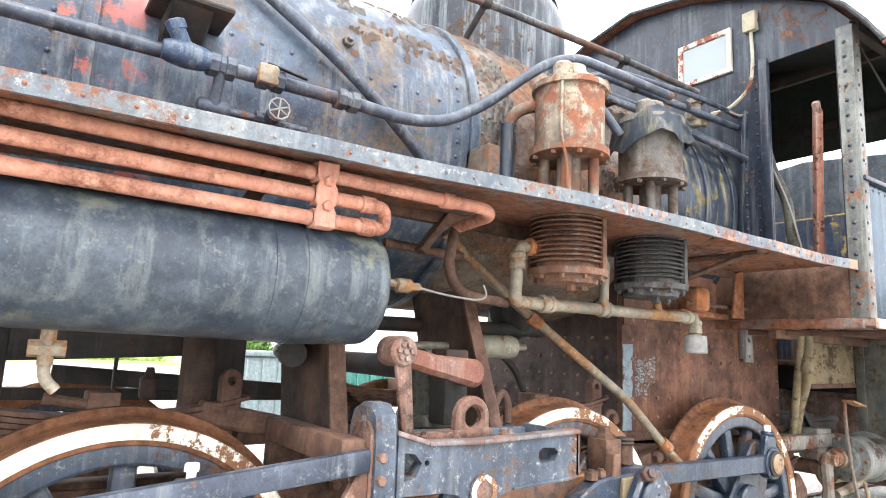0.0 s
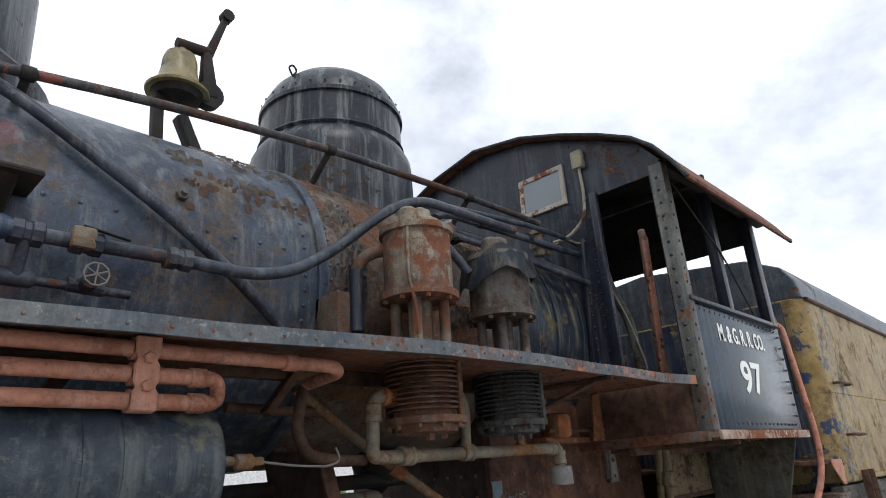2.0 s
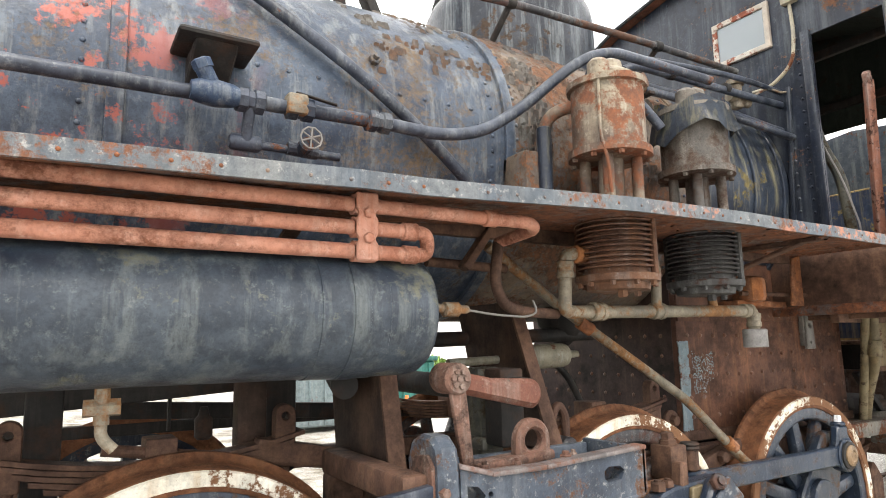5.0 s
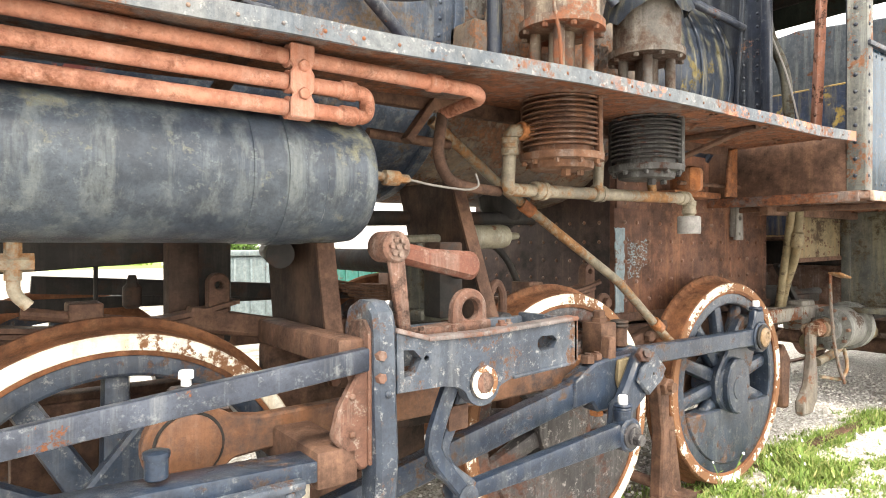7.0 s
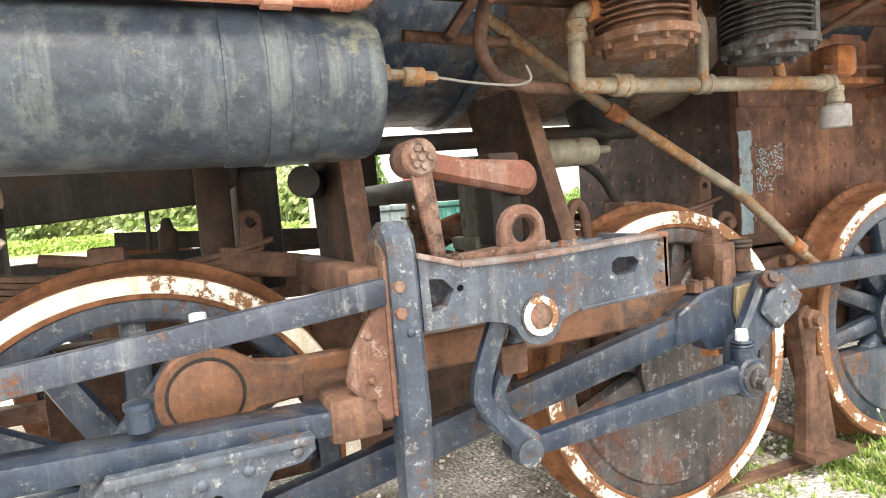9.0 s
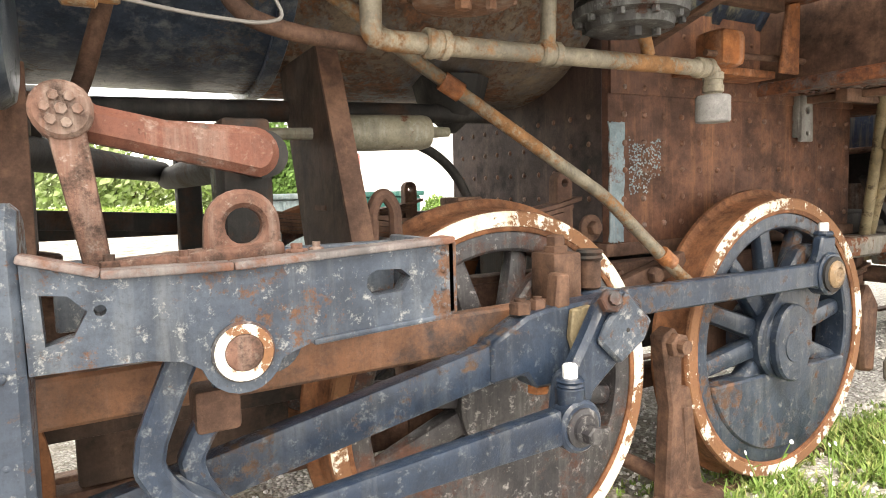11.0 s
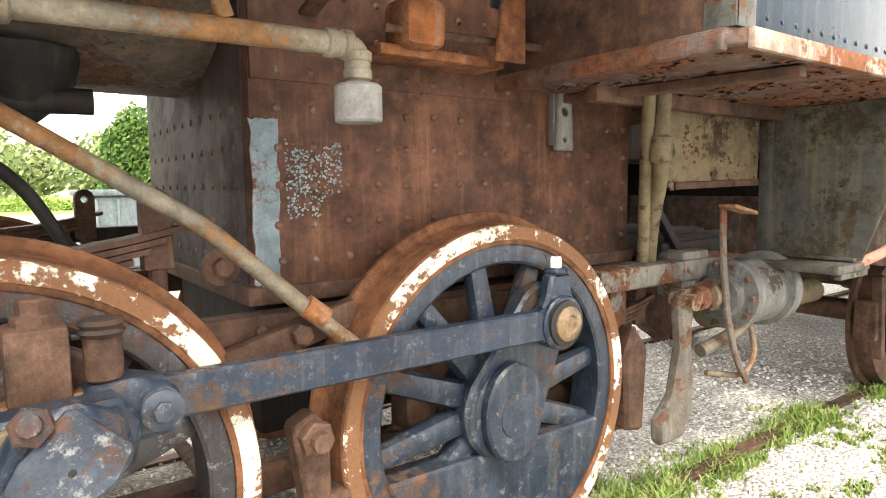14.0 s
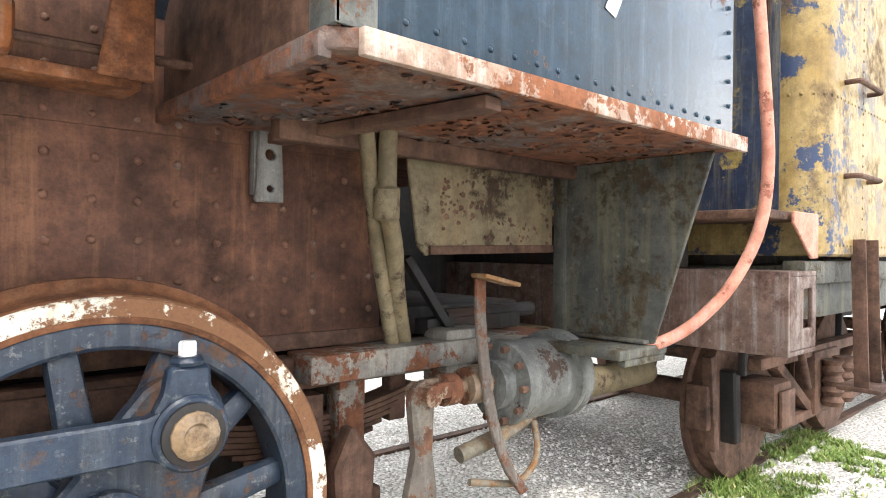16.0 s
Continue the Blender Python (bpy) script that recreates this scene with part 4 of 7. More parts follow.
# ---------- firebox ----------
FY = 0.262
firebox = part("firebox", box(-0.68, 0.93, FY, 2 * YC - FY, 0.93, 1.98, 0.03), M_FIREBOX, loco, "rusted riveted firebox")
part("mud_ring", box(-0.70, 0.94, FY - 0.012, 2 * YC - FY + 0.012, 0.915, 0.965, 0.006), M_RUST, firebox)
# Front plate in a darker brown than the firebox sides.
part("throat_plate", box(-0.684, -0.676, FY + 0.03, 2 * YC - FY - 0.03, 0.97, 1.97, 0), worn("dark_throat_plate", (0.035, 0.02, 0.018), (0.06, 0.034, 0.028), (0.022, 0.016, 0.015), 0.4, (0.11, 0.07, 0.05), 0.4, 0.7, 14, soft=0.15), firebox, "dark front plate of the firebox")
q = random.Random(2)
heads = [((-0.60 + 0.105 * i + q.uniform(-0.004, 0.004), FY, 1.03 + 0.105 * j + q.uniform(-0.004, 0.004)), (0, -1, 0)) for i in range(15) for j in range(9)]
heads += [((-0.68, FY + 0.10 + 0.105 * i, 1.03 + 0.105 * j), (-1, 0, 0)) for i in range(10) for j in range(5)]
rivets(heads, 0.0135, M_RIVET, firebox, flat=0.8)
part("lap_seam", box(-0.67, 0.92, FY - 0.006, FY + 0.01, 1.525, 1.99, 0.003), M_FIREBOX, firebox)
def ragged(u0, u1, v0, v1, n, amp, seed):
    q = random.Random(seed)
    s = [(u0 + (u1 - u0) * k / n, v0) for k in range(n)] + [(u1, v0 + (v1 - v0) * k / n) for k in range(n)] + [(u1 - (u1 - u0) * k / n, v1) for k in range(n)] + [(u0, v1 - (v1 - v0) * k / n) for k in range(n)]
    return [(u + q.uniform(-amp, amp), v + q.uniform(-amp, amp)) for u, v in s]
part("primer_stripe", plate(ragged(-0.675, -0.60, 0.97, 1.42, 12, 0.005, 1), FY - 0.002, FY + 0.004, bev=0), M_PATCH, firebox, "faded pale blue primer stripe")
part("washout_plug", join(lathe([(0, 0.05), (0.015, 0.05), (0.02, 0.035)], (-0.765, FY + 0.012, 1.03), (0, -1, 0), 20), nut((-0.765, FY - 0.006, 1.03), (0, -1, 0), 0.027, 0.03)), M_RUST, firebox)
part("side_bracket", join(plate([(0.44, 1.36), (0.53, 1.36), (0.53, 1.42), (0.52, 1.59), (0.45, 1.59), (0.445, 1.42)], FY - 0.045, FY - 0.025, holes=[disc(0.487, 1.50, 0.017, 10), disc(0.487, 1.40, 0.011, 8)]), box(0.44, 0.46, FY - 0.03, FY, 1.38, 1.59, 0.003)), worn("grey_bracket", (0.13, 0.12, 0.11), (0.2, 0.19, 0.17), RUST, 0.4), firebox)
part("expansion_plate", join(box(-0.35, 0.10, 0.12, FY, 1.60, 1.63, 0.004), box(-0.30, -0.16, 0.06, 0.2, 1.62, 1.76, 0.03)), M_ORANGERUST, loco, "bright orange rusted bracket")
part("gusset", plate([(-0.02, 1.60), (0.10, 1.60), (0.10, 1.88), (0.02, 1.86)], 0.02, 0.035), M_ORANGERUST, loco)
part("tie_rod", rod((-0.35, 0.1, 1.665), (0.24, 0.06, 1.665), 0.012, 10), M_RUST, loco)

# Near-black green for all inner cab faces.
M_INSIDE = worn("dark_green_cab_lining", (0.012, 0.017, 0.014), (0.022, 0.03, 0.024), (0.03, 0.022, 0.016), 0.3, (0.05, 0.06, 0.05), 0.3, 0.8, 12)
# ---------- cab ----------
CF, CR, CY, CZ = 0.215, 1.72, -0.575, 1.585
cab = part("cab_floor", plate([(0.185, -0.565), (0.24, -0.60), (CR + 0.03, -0.60), (CR + 0.03, 2.30), (0.185, 2.30)], CZ - 0.02, CZ + 0.02, plane="xy"), M_BOARD, loco, "rusted cab floor plate with flaking edge")
part("floor_edge", bar((0.235, -0.605, CZ - 0.006), (CR + 0.04, -0.605, CZ), 0.02, 0.05, 0.004), worn("white_flaked_floor_edge", (0.25, 0.14, 0.09), (0.42, 0.34, 0.28), (0.24, 0.09, 0.04), 0.5, (0.7, 0.66, 0.6), 0.5, 0.7, 20), cab)
part("floor_edge", bar((0.19, -0.565, CZ - 0.012), (0.19, 0.26, CZ - 0.012), 0.03, 0.046, 0.006), M_BOARD, cab)
part("floor_beam", join(box(0.40, 1.7, 0.0, 0.05, CZ - 0.075, CZ - 0.02, 0.004), bar((0.50, 0.25, CZ - 0.04), (0.62, -0.55, CZ - 0.04), 0.06, 0.03)), M_RUST, cab)
apronf = part("front_apron", box(CF - 0.02, CF, CY, 0.42, CZ + 0.02, 1.90, 0.003), M_RUST, loco, "brown rusted apron plate below the cab front")
side = part("cab_side", box(CF, CR, CY - 0.006, CY + 0.006, CZ + 0.02, 2.335, 0.003), M_CABSIDE, loco, "dark green lower cab side with white lettering")
part("sill_rail", box(CF, CR, CY - 0.03, CY + 0.03, 2.335, 2.36, 0.004), M_CAB, side)
rivets([((CF + 0.06 + 0.075 * k, CY - 0.006, z), (0, -1, 0)) for k in range(19) for z in (CZ + 0.06, 2.30)] + [((x, CY - 0.006, CZ + 0.12 + 0.08 * k), (0, -1, 0)) for x in (CF + 0.04, CR - 0.03) for k in range(8)], 0.009, M_CABSIDE, side)
def post(x0, x1, z1, label=""):
    return part("cab_post", join(box(x0, x1, CY - 0.008, CY + 0.008, 2.34, z1, 0.003), box(x0, x0 + 0.012, CY, CY + 0.06, 2.34, z1, 0.003)), M_CAB, loco, label)
post(CF, CF + 0.075, 3.22)
post(0.86, 0.93, 3.22)
post(1.62, CR, 3.22)
part("corner_angle", join(box(CF - 0.022, CF + 0.065, CY - 0.016, CY - 0.009, CZ + 0.02, 3.22, 0.002), box(CF - 0.024, CF - 0.012, CY - 0.016, CY + 0.07, CZ + 0.02, 3.22, 0.003)), worn("peeling_corner_angle", (0.04, 0.05, 0.06), (0.14, 0.14, 0.12), (0.19, 0.085, 0.045), 0.42, (0.4, 0.4, 0.36), 0.3, 0.55, 36), loco, "peeling riveted corner angle of the cab")
rivets([((CF - 0.024, CY + 0.03, 1.68 + 0.085 * k), (-1, 0, 0)) for k in range(18)] + [((CF + 0.02, CY - 0.016, 1.68 + 0.085 * k), (0, -1, 0)) for k in range(18)], 0.012, M_CAB, cab)
# roof profile across the cab
ROOF = [(-0.76, 3.03), (-0.68, 3.17), (-0.58, 3.31), (-0.45, 3.425), (-0.22, 3.55), (0.05, 3.67), (0.40, 3.80), (YC, 3.88)]
ROOF = ROOF + [(2 * YC - y, z) for y, z in ROOF[-2::-1]]
front = [(y, z - 0.01) for y, z in ROOF if -0.6 < y < 2.3]
wall = [(-0.57, 1.90)] + [(-0.57, 3.26)] + [p for p in front if -0.56 < p[0] < 2.26] + [(2.27, 3.26), (2.27, 1.90)]
part("cab_front", plate(wall, CF, CF + 0.014, holes=[[(-0.49, 1.93), (-0.11, 1.93), (-0.11, 3.17), (-0.49, 3.17)], [(0.135, 3.21), (0.485, 3.21), (0.485, 3.475), (0.135, 3.475)], [(1.215, 3.21), (1.565, 3.21), (1.565, 3.475), (1.215, 3.475)], disc(YC, ZB, RB - 0.05, 40)], plane="yz", bev=0), M_CAB, loco, "black riveted cab front with open door and small window")
def win_frame(y0, y1, z0, z1):
    w = part("window_frame", plate([(y0 - 0.02, z0 - 0.02), (y1 + 0.02, z0 - 0.02), (y1 + 0.02, z1 + 0.02), (y0 - 0.02, z1 + 0.02)], CF - 0.02, CF + 0.01, holes=[[(y0 + 0.015, z0 + 0.015), (y1 - 0.015, z0 + 0.015), (y1 - 0.015, z1 - 0.015), (y0 + 0.015, z1 - 0.015)]], plane="yz"), M_WINFRAME, loco, "white and red flaking window frame")
    part("pane", box(CF - 0.008, CF - 0.003, y0 + 0.01, y1 - 0.01, z0 + 0.01, z1 - 0.01, 0), M_GLASS, w)
win_frame(0.135, 0.485, 3.21, 3.475)
win_frame(1.215, 1.565, 3.21, 3.475)
heads = [((CF, -0.51, 2.0 + 0.09 * k), (-1, 0, 0)) for k in range(14)] + [((CF, -0.03, 1.98 + 0.075 * k), (-1, 0, 0)) for k in range(19)] + [((CF, 0.05, 2.0 + 0.075 * k), (-1, 0, 0)) for k in range(8)] + [((CF, y, z - 0.06), (-1, 0, 0)) for y, z in ROOF[2:8]]
rivets(heads, 0.010, M_CAB, cab)
part("door_edge", join(bar((CF - 0.012, -0.085, 1.92), (CF - 0.012, -0.085, 3.20), 0.05, 0.02, 0.003, up=(1, 0, 0)), bar((CF - 0.012, 0.10, 1.92), (CF - 0.012, 0.04, 2.9), 0.025, 0.02, 0.003, up=(1, 0, 0))), M_CAB, cab)
lamp = part("junction_box", box(CF - 0.05, CF, -0.065, 0.02, 3.40, 3.53, 0.008), M_BOX, loco, "cream junction box on the cab front")
part("conduit", tube([(CF - 0.02, -0.02, 3.40), (CF - 0.02, -0.03, 3.2), (CF - 0.03, -0.01, 3.02), (CF - 0.06, 0.12, 2.92), (CF - 0.12, 0.2, 2.90)], 0.011, 0.1, 8), M_BOX, lamp)
def build_roof():
    bm = bmesh.new()
    xs = [0.13, 0.5, 0.9, 1.3, 1.7, 1.98]
    rows = [[[bm.verts.new((x, y, z + d)) for y, z in ROOF] for d in (0, 0.012)] for x in xs]
    n = len(ROOF)
    for A, B in zip(rows, rows[1:]):
        for j in range(n - 1):
            bm.faces.new((A[0][j], A[0][j + 1], B[0][j + 1], B[0][j]))
            bm.faces.new((A[1][j], B[1][j], B[1][j + 1], A[1][j + 1]))
        for j in (0, n - 1):
            bm.faces.new((A[0][j], B[0][j], B[1][j], A[1][j]))
    for R in (rows[0], rows[-1]):
        for j in range(n - 1):
            bm.faces.new((R[0][j], R[1][j], R[1][j + 1], R[0][j + 1]))
    bmesh.ops.recalc_face_normals(bm, faces=bm.faces)
    r = part("cab_roof", bm, M_ROOF, loco, "rusty brown arched cab roof")
    part("roof_edge", tube([(0.13, y, z + 0.004) for y, z in ROOF], 0.014, 0, 8), M_ROOFBLACK, r)
    part("roof_edge", bar((0.13, -0.76, 3.032), (1.98, -0.76, 3.032), 0.02, 0.03, 0.003), M_ROOF, r)
    part("roof_beam", join(box(0.27, 1.95, CY - 0.02, CY + 0.03, 3.20, 3.26, 0.004), box(1.66, 1.70, CY, 2.2, 3.18, 3.24, 0.004), box(0.9, 0.94, CY, 2.2, 3.30, 3.36, 0.004)), M_BLACK, r)
build_roof()
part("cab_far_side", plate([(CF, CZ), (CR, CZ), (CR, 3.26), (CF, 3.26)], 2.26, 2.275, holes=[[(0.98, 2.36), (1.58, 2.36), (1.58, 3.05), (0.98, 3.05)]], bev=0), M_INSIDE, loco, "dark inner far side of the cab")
part("cab_rear", plate([(-0.55, 3.02)] + [(-0.55, 3.26)] + [(y, z - 0.012) for y, z in ROOF if -0.54 < y < 2.24] + [(2.25, 3.26), (2.25, 3.02)], CR - 0.016, CR - 0.004, plane="yz", bev=0), M_INSIDE, loco, "dark cab rear wall")
part("cab_ceiling", plate([(y, z - 0.02) for y, z in ROOF if -0.56 < y < 2.26] + [(y, z - 0.035) for y, z in ROOF[::-1] if -0.56 < y < 2.26], CF + 0.02, CR - 0.02, plane="yz", bev=0), M_INSIDE, loco, "dark boarded cab ceiling")
part("backhead", join(lathe([(0.3, 0.70), (0.62, 0.68), (0.66, 0.60), (0.67, 0)], (0, YC, ZB), (1, 0, 0), 40), box(0.30, 0.62, 0.35, 1.35, 1.6, 2.2, 0.03)), M_BLACK, loco, "black boiler backhead inside the cab")
part("reverse_lever", join(bar((0.32, -0.30, 1.9), (0.26, -0.36, 2.80), 0.04, 0.06, 0.006), bar((0.26, -0.36, 2.78), (0.22, -0.37, 2.84), 0.04, 0.05, 0.01)), M_LEVER, loco, "orange-brown lever standing in the cab doorway")
part("cab_cable", tube([(0.28, -0.05, 2.6), (0.29, -0.16, 2.3), (0.30, -0.22, 2.02), (0.30, -0.21, 1.95)], 0.005, 0.1, 6), M_WIRE, loco)
part("cab_strap", tube([(0.36, -0.56, 3.15), (0.9, -0.59, 2.75), (1.25, -0.59, 2.38)], 0.006, 0.1, 6), M_BLACK, loco)
part("cab_pipe", tube([(0.36, 0.05, 3.0), (0.38, -0.02, 2.55), (0.40, -0.10, 2.35), (0.42, -0.12, 1.95)], 0.03, 0.1), M_APRON, loco)
# lettering
def letters(text, x, z, size, name, wide, bold):
    """Painted characters on the cab side, as a thin mesh."""
    cu = bpy.data.curves.new(name, "FONT")
    cu.body, cu.size, cu.extrude, cu.offset = text, size, 0.0012, bold
    tmp = new(name, cu)
    me = bpy.data.meshes.new_from_object(tmp.evaluated_get(bpy.context.evaluated_depsgraph_get()))
    bpy.data.objects.remove(tmp)
    o = new(name, me)
    o.matrix_world = pose(x, CY - 0.0085, z, 90, 0, 0) @ Matrix.Diagonal((wide, 1, 1, 1))
    me.materials.append(M_WHITE)
    o.parent = loco
    return tagged(o, "white painted lettering on the cab side")


letters("M. & G. R. R. CO.", 0.56, 2.135, 0.145, "lettering", 0.72, 0.003)
letters("97", 0.79, 1.835, 0.275, "cab_number", 1.25, 0.006)
# apron and steps under the rear of the cab
part("rear_apron", plate([(0.115, 1.565), (-0.545, 1.565), (-0.335, 0.905), (0.10, 0.905)], 1.67, 1.684, plane="yz"), M_APRON, loco, "mossy dark apron plate under the cab")
part("apron_angle", join(box(1.655, 1.669, 0.04, 0.10, 0.91, 1.56, 0.003), box(1.63, 1.669, -0.32, 0.10, 0.905, 0.918, 0.003)), M_APRON, loco)
part("step_plate", join(box(1.46, 1.765, -0.335, 0.1, 0.865, 0.90, 0.006), box(1.50, 1.76, -0.33, -0.30, 0.84, 0.866, 0.004)), M_APRON, loco)
part("back_plate", plate([(0.90, 1.565), (0.955, 1.24), (0.99, 1.205), (1.05, 1.22), (1.655, 1.235), (1.655, 1.565)], 0.105, 0.12), M_TAN, loco, "tan flaking plate under the cab")
part("plate_angle", bar((1.0, 0.10, 1.225), (1.65, 0.10, 1.238), 0.012, 0.03, 0.003), M_RUST, loco)
part("stand_pipe", tube([(0.655, -0.02, 1.57), (0.74, 0.05, 1.30), (0.92, 0.19, 0.90)], 0.024, 0.2, 14), M_TAN, loco, "tan slanting stand pipe")
part("stand_pipe", tube([(0.725, -0.03, 1.57), (0.735, -0.015, 1.35), (0.80, 0.03, 1.24), (0.88, 0.12, 1.08), (0.965, 0.19, 0.92)], 0.028, 0.12, 14), M_TAN, loco, "tan bent stand pipe")
part("pipe_coupling", rod((0.733, -0.018, 1.41), (0.738, -0.010, 1.31), 0.039, 14, b=0.008), M_TAN, loco)


def flat_flakes(u0, u1, v0, v1, place, n, size, seed):
    """Curled chips of scale hanging on a flat plate, joined; place(u, v, out) gives the point."""
    q = random.Random(seed)
    verts, faces = [], []
    for _ in range(n):
        u, v = q.uniform(u0, u1), q.uniform(v0, v1)
        if noise.noise((u * 6, v * 6, seed)) < -0.05:
            continue
        s, h, t = size * q.uniform(0.4, 1.3), q.uniform(0.2, 0.9) * size, q.uniform(0, 6.28)
        k = len(verts)
        for x, y, w in ((-1, -0.7, 0), (0.9, -1, 0), (1.1, 0.2, 0.3), (0.6, 1, 1), (-0.7, 0.9, 0.8), (-1, 0.1, 0.2)):
            verts.append(place(u + s * (x * math.cos(t) - y * math.sin(t)), v + s * (x * math.sin(t) + y * math.cos(t)), 0.001 + w * h))
        faces.append(tuple(range(k, k + 6)))
    me = bpy.data.meshes.new("f")
    me.from_pydata(verts, [], faces)
    bm = bmesh.new()
    bm.from_mesh(me)
    bpy.data.meshes.remove(me)
    return bm


tagged(part("primer_chip", flat_flakes(-0.58, -0.41, 1.15, 1.42, lambda u, v, o: (u, FY - 0.0065 - 0.1 * o, v), 520, 0.0032, 21), M_PATCH, firebox, smooth=0), "thin scuffed trace of primer", kind="stuff")
tagged(part("rust_flake", flat_flakes(0.2, 1.68, -0.56, 0.26, lambda u, v, o: (u, v, CZ - 0.02 - o), 1500, 0.010, 11), M_BOARD, cab, smooth=0), kind="stuff")
tagged(part("rust_flake", flat_flakes(-0.30, 0.09, 0.95, 1.55, lambda u, v, o: (1.67 - o, u, v), 420, 0.008, 12), M_APRON, cab, smooth=0), kind="stuff")
tagged(part("rust_flake", flat_flakes(1.05, 1.64, 1.25, 1.55, lambda u, v, o: (u, 0.105 - o, v), 160, 0.008, 13), M_RUST, cab, smooth=0), kind="stuff")
tagged(part("rust_flake", flat_flakes(-1.8, 0.1, -0.48, 0.1, lambda u, v, o: (u, v, 1.872 - o), 500, 0.009, 14), M_BOARD, cab, smooth=0), kind="stuff")


# ---------- driving wheels ----------
def build_wheel(name, spokes, pin, dirty, label, turn=0, weight=(200, 340), cap=True, rim=None):
    """A driving wheel about its own centre, face at y = 0."""
    wm = M_WHEEL_DIRTY if dirty else M_WHEEL
    w = thing(name, label, "")
    ax = (0, 1, 0)
    part("tyre", lathe([(0.003, 0.498), (0.0, 0.505), (0.0, 0.552), (0.010, 0.561), (0.10, 0.565), (0.115, 0.575), (0.122, 0.592), (0.135, 0.594), (0.145, 0.58), (0.145, 0.50), (0.003, 0.498)], (0, 0, 0), ax, 96, caps=False), M_TREAD, w, "rusty steel tyre")
    part("painted_rim", lathe([(0.0, 0.512), (-0.003, 0.514), (-0.003, 0.552), (0.003, 0.557)], (0, 0, 0), ax, 96, caps=False), rim or M_RIMWHITE, w, "chipped white painted rim")
    part("rim", lathe([(0.012, 0.44), (0.006, 0.448), (0.006, 0.492), (0.012, 0.503), (0.13, 0.503), (0.13, 0.44), (0.012, 0.44)], (0, 0, 0), ax, 80, caps=False), wm, w)
    for k in range(spokes):
        a = radians(turn + 360 * k / spokes)
        d = Vector((math.cos(a), 0, math.sin(a)))
        sp = bar(d * 0.11 + Vector((0, 0.055, 0)), d * 0.455 + Vector((0, 0.06, 0)), 0.085, 0.075, 0.024, 0.07, 0.055, up=(0, 1, 0))
        part("spoke", sp, wm, w)
    part("hub", lathe([(-0.02, 0.03), (-0.02, 0.10), (-0.012, 0.13), (0.0, 0.145), (0.15, 0.15)], (0, 0, 0), ax, 36), wm, w)
    px, pz = pin
    n = math.hypot(px, pz)
    th = math.degrees(math.atan2(pz, px))
    oval = disc(0, 0, 0.165, 14, th + 90, th + 270) + disc(px, pz, 0.115, 10, th - 90, th + 90)
    part("crank_web", plate(oval, -0.012, 0.05, bev=0.01), wm, w)
    if cap:
        part("hub_cap", plate([(0.115 * math.cos(k * 0.1963), 0.155 * math.sin(k * 0.1963) - 0.01) for k in range(32)], -0.05, -0.01, bev=0.008), wm, w)
        part("hub_disc", lathe([(-0.054, 0.0), (-0.054, 0.062), (-0.045, 0.066)], (0, 0, -0.02), ax, 28), wm, w)
    a0, a1 = weight
    seg = disc(0, 0, 0.447, 24, a0, a1)
    part("counterweight", plate(seg, -0.004, 0.10, bev=0.008), wm, w, "crescent counterweight")
    return w


PIN = (0.151, 0.255)
W1, W2, W3 = -3.085, -1.328, 0.0


def axle_set(x, w, z=0.56):
    w.parent = loco
    w.matrix_basis = pose(x, 0, z)
    copy_thing(w, pose(x, 2 * YC, z, 0, 0, 180))
    part("axle", rod((x, 0.1, z), (x, 2 * YC - 0.1, z), 0.085, 24), M_RUST, loco)


axle_set(W3, build_wheel("driving_wheel", 12, PIN, False, "spoked driving wheel with chipped white rim", 10, (197, 343), rim=rim_paint("worn_white_rim", 0.56)))
axle_set(W2, build_wheel("driving_wheel", 12, PIN, True, "grimy spoked main driving wheel with white rim", 20, (203, 337), False, rim_paint("patchy_white_rim", 0.47)))
axle_set(W1, build_wheel("driving_wheel", 12, PIN, False, "spoked driving wheel with chipped white rim", 0, (205, 335), False, rim_paint("bright_white_rim", 0.38)), 0.53)

M_BRACE = worn("dark_brown_brace", (0.04, 0.024, 0.018), (0.075, 0.04, 0.026), (0.02, 0.015, 0.013), 0.4, (0.13, 0.085, 0.06), 0.4, 0.75, 12, soft=0.2)
# ---------- frame, springs, brake gear ----------
for y in (0.20, 1.42):
    part("main_frame", join(box(-4.4, 0.75, y, y + 0.08, 0.80, 0.90, 0.008), box(-4.4, 0.75, y, y + 0.08, 0.40, 0.48, 0.008), *[box(x - 0.24, x + 0.24, y - 0.01, y + 0.09, 0.42, 0.88, 0.01) for x in (W1, W2, W3)]), M_RUST, loco, "rusty bar frame")
part("frame_plate", join(box(-2.45, -1.93, 0.21, 0.27, 0.48, 0.80, 0.01), box(-2.52, -1.86, 0.16, 0.20, 0.62, 0.70, 0.008)), M_BRACE, loco, "dark rusty plate between the frame bars")
part("rear_frame", join(box(0.56, 1.30, 0.10, 0.25, 0.83, 0.915, 0.008), box(0.70, 0.80, 0.17, 0.25, 0.50, 0.85, 0.01), box(1.10, 1.30, 0.12, 0.25, 0.75, 0.95, 0.015), box(0.74, 2.0, 0.2, 1.5, 0.80, 0.86, 0.01)), worn("grey_rear_frame", (0.12, 0.11, 0.10), (0.19, 0.17, 0.14), RUST, 0.45, rough=0.7), loco, "grey rusted rear frame")


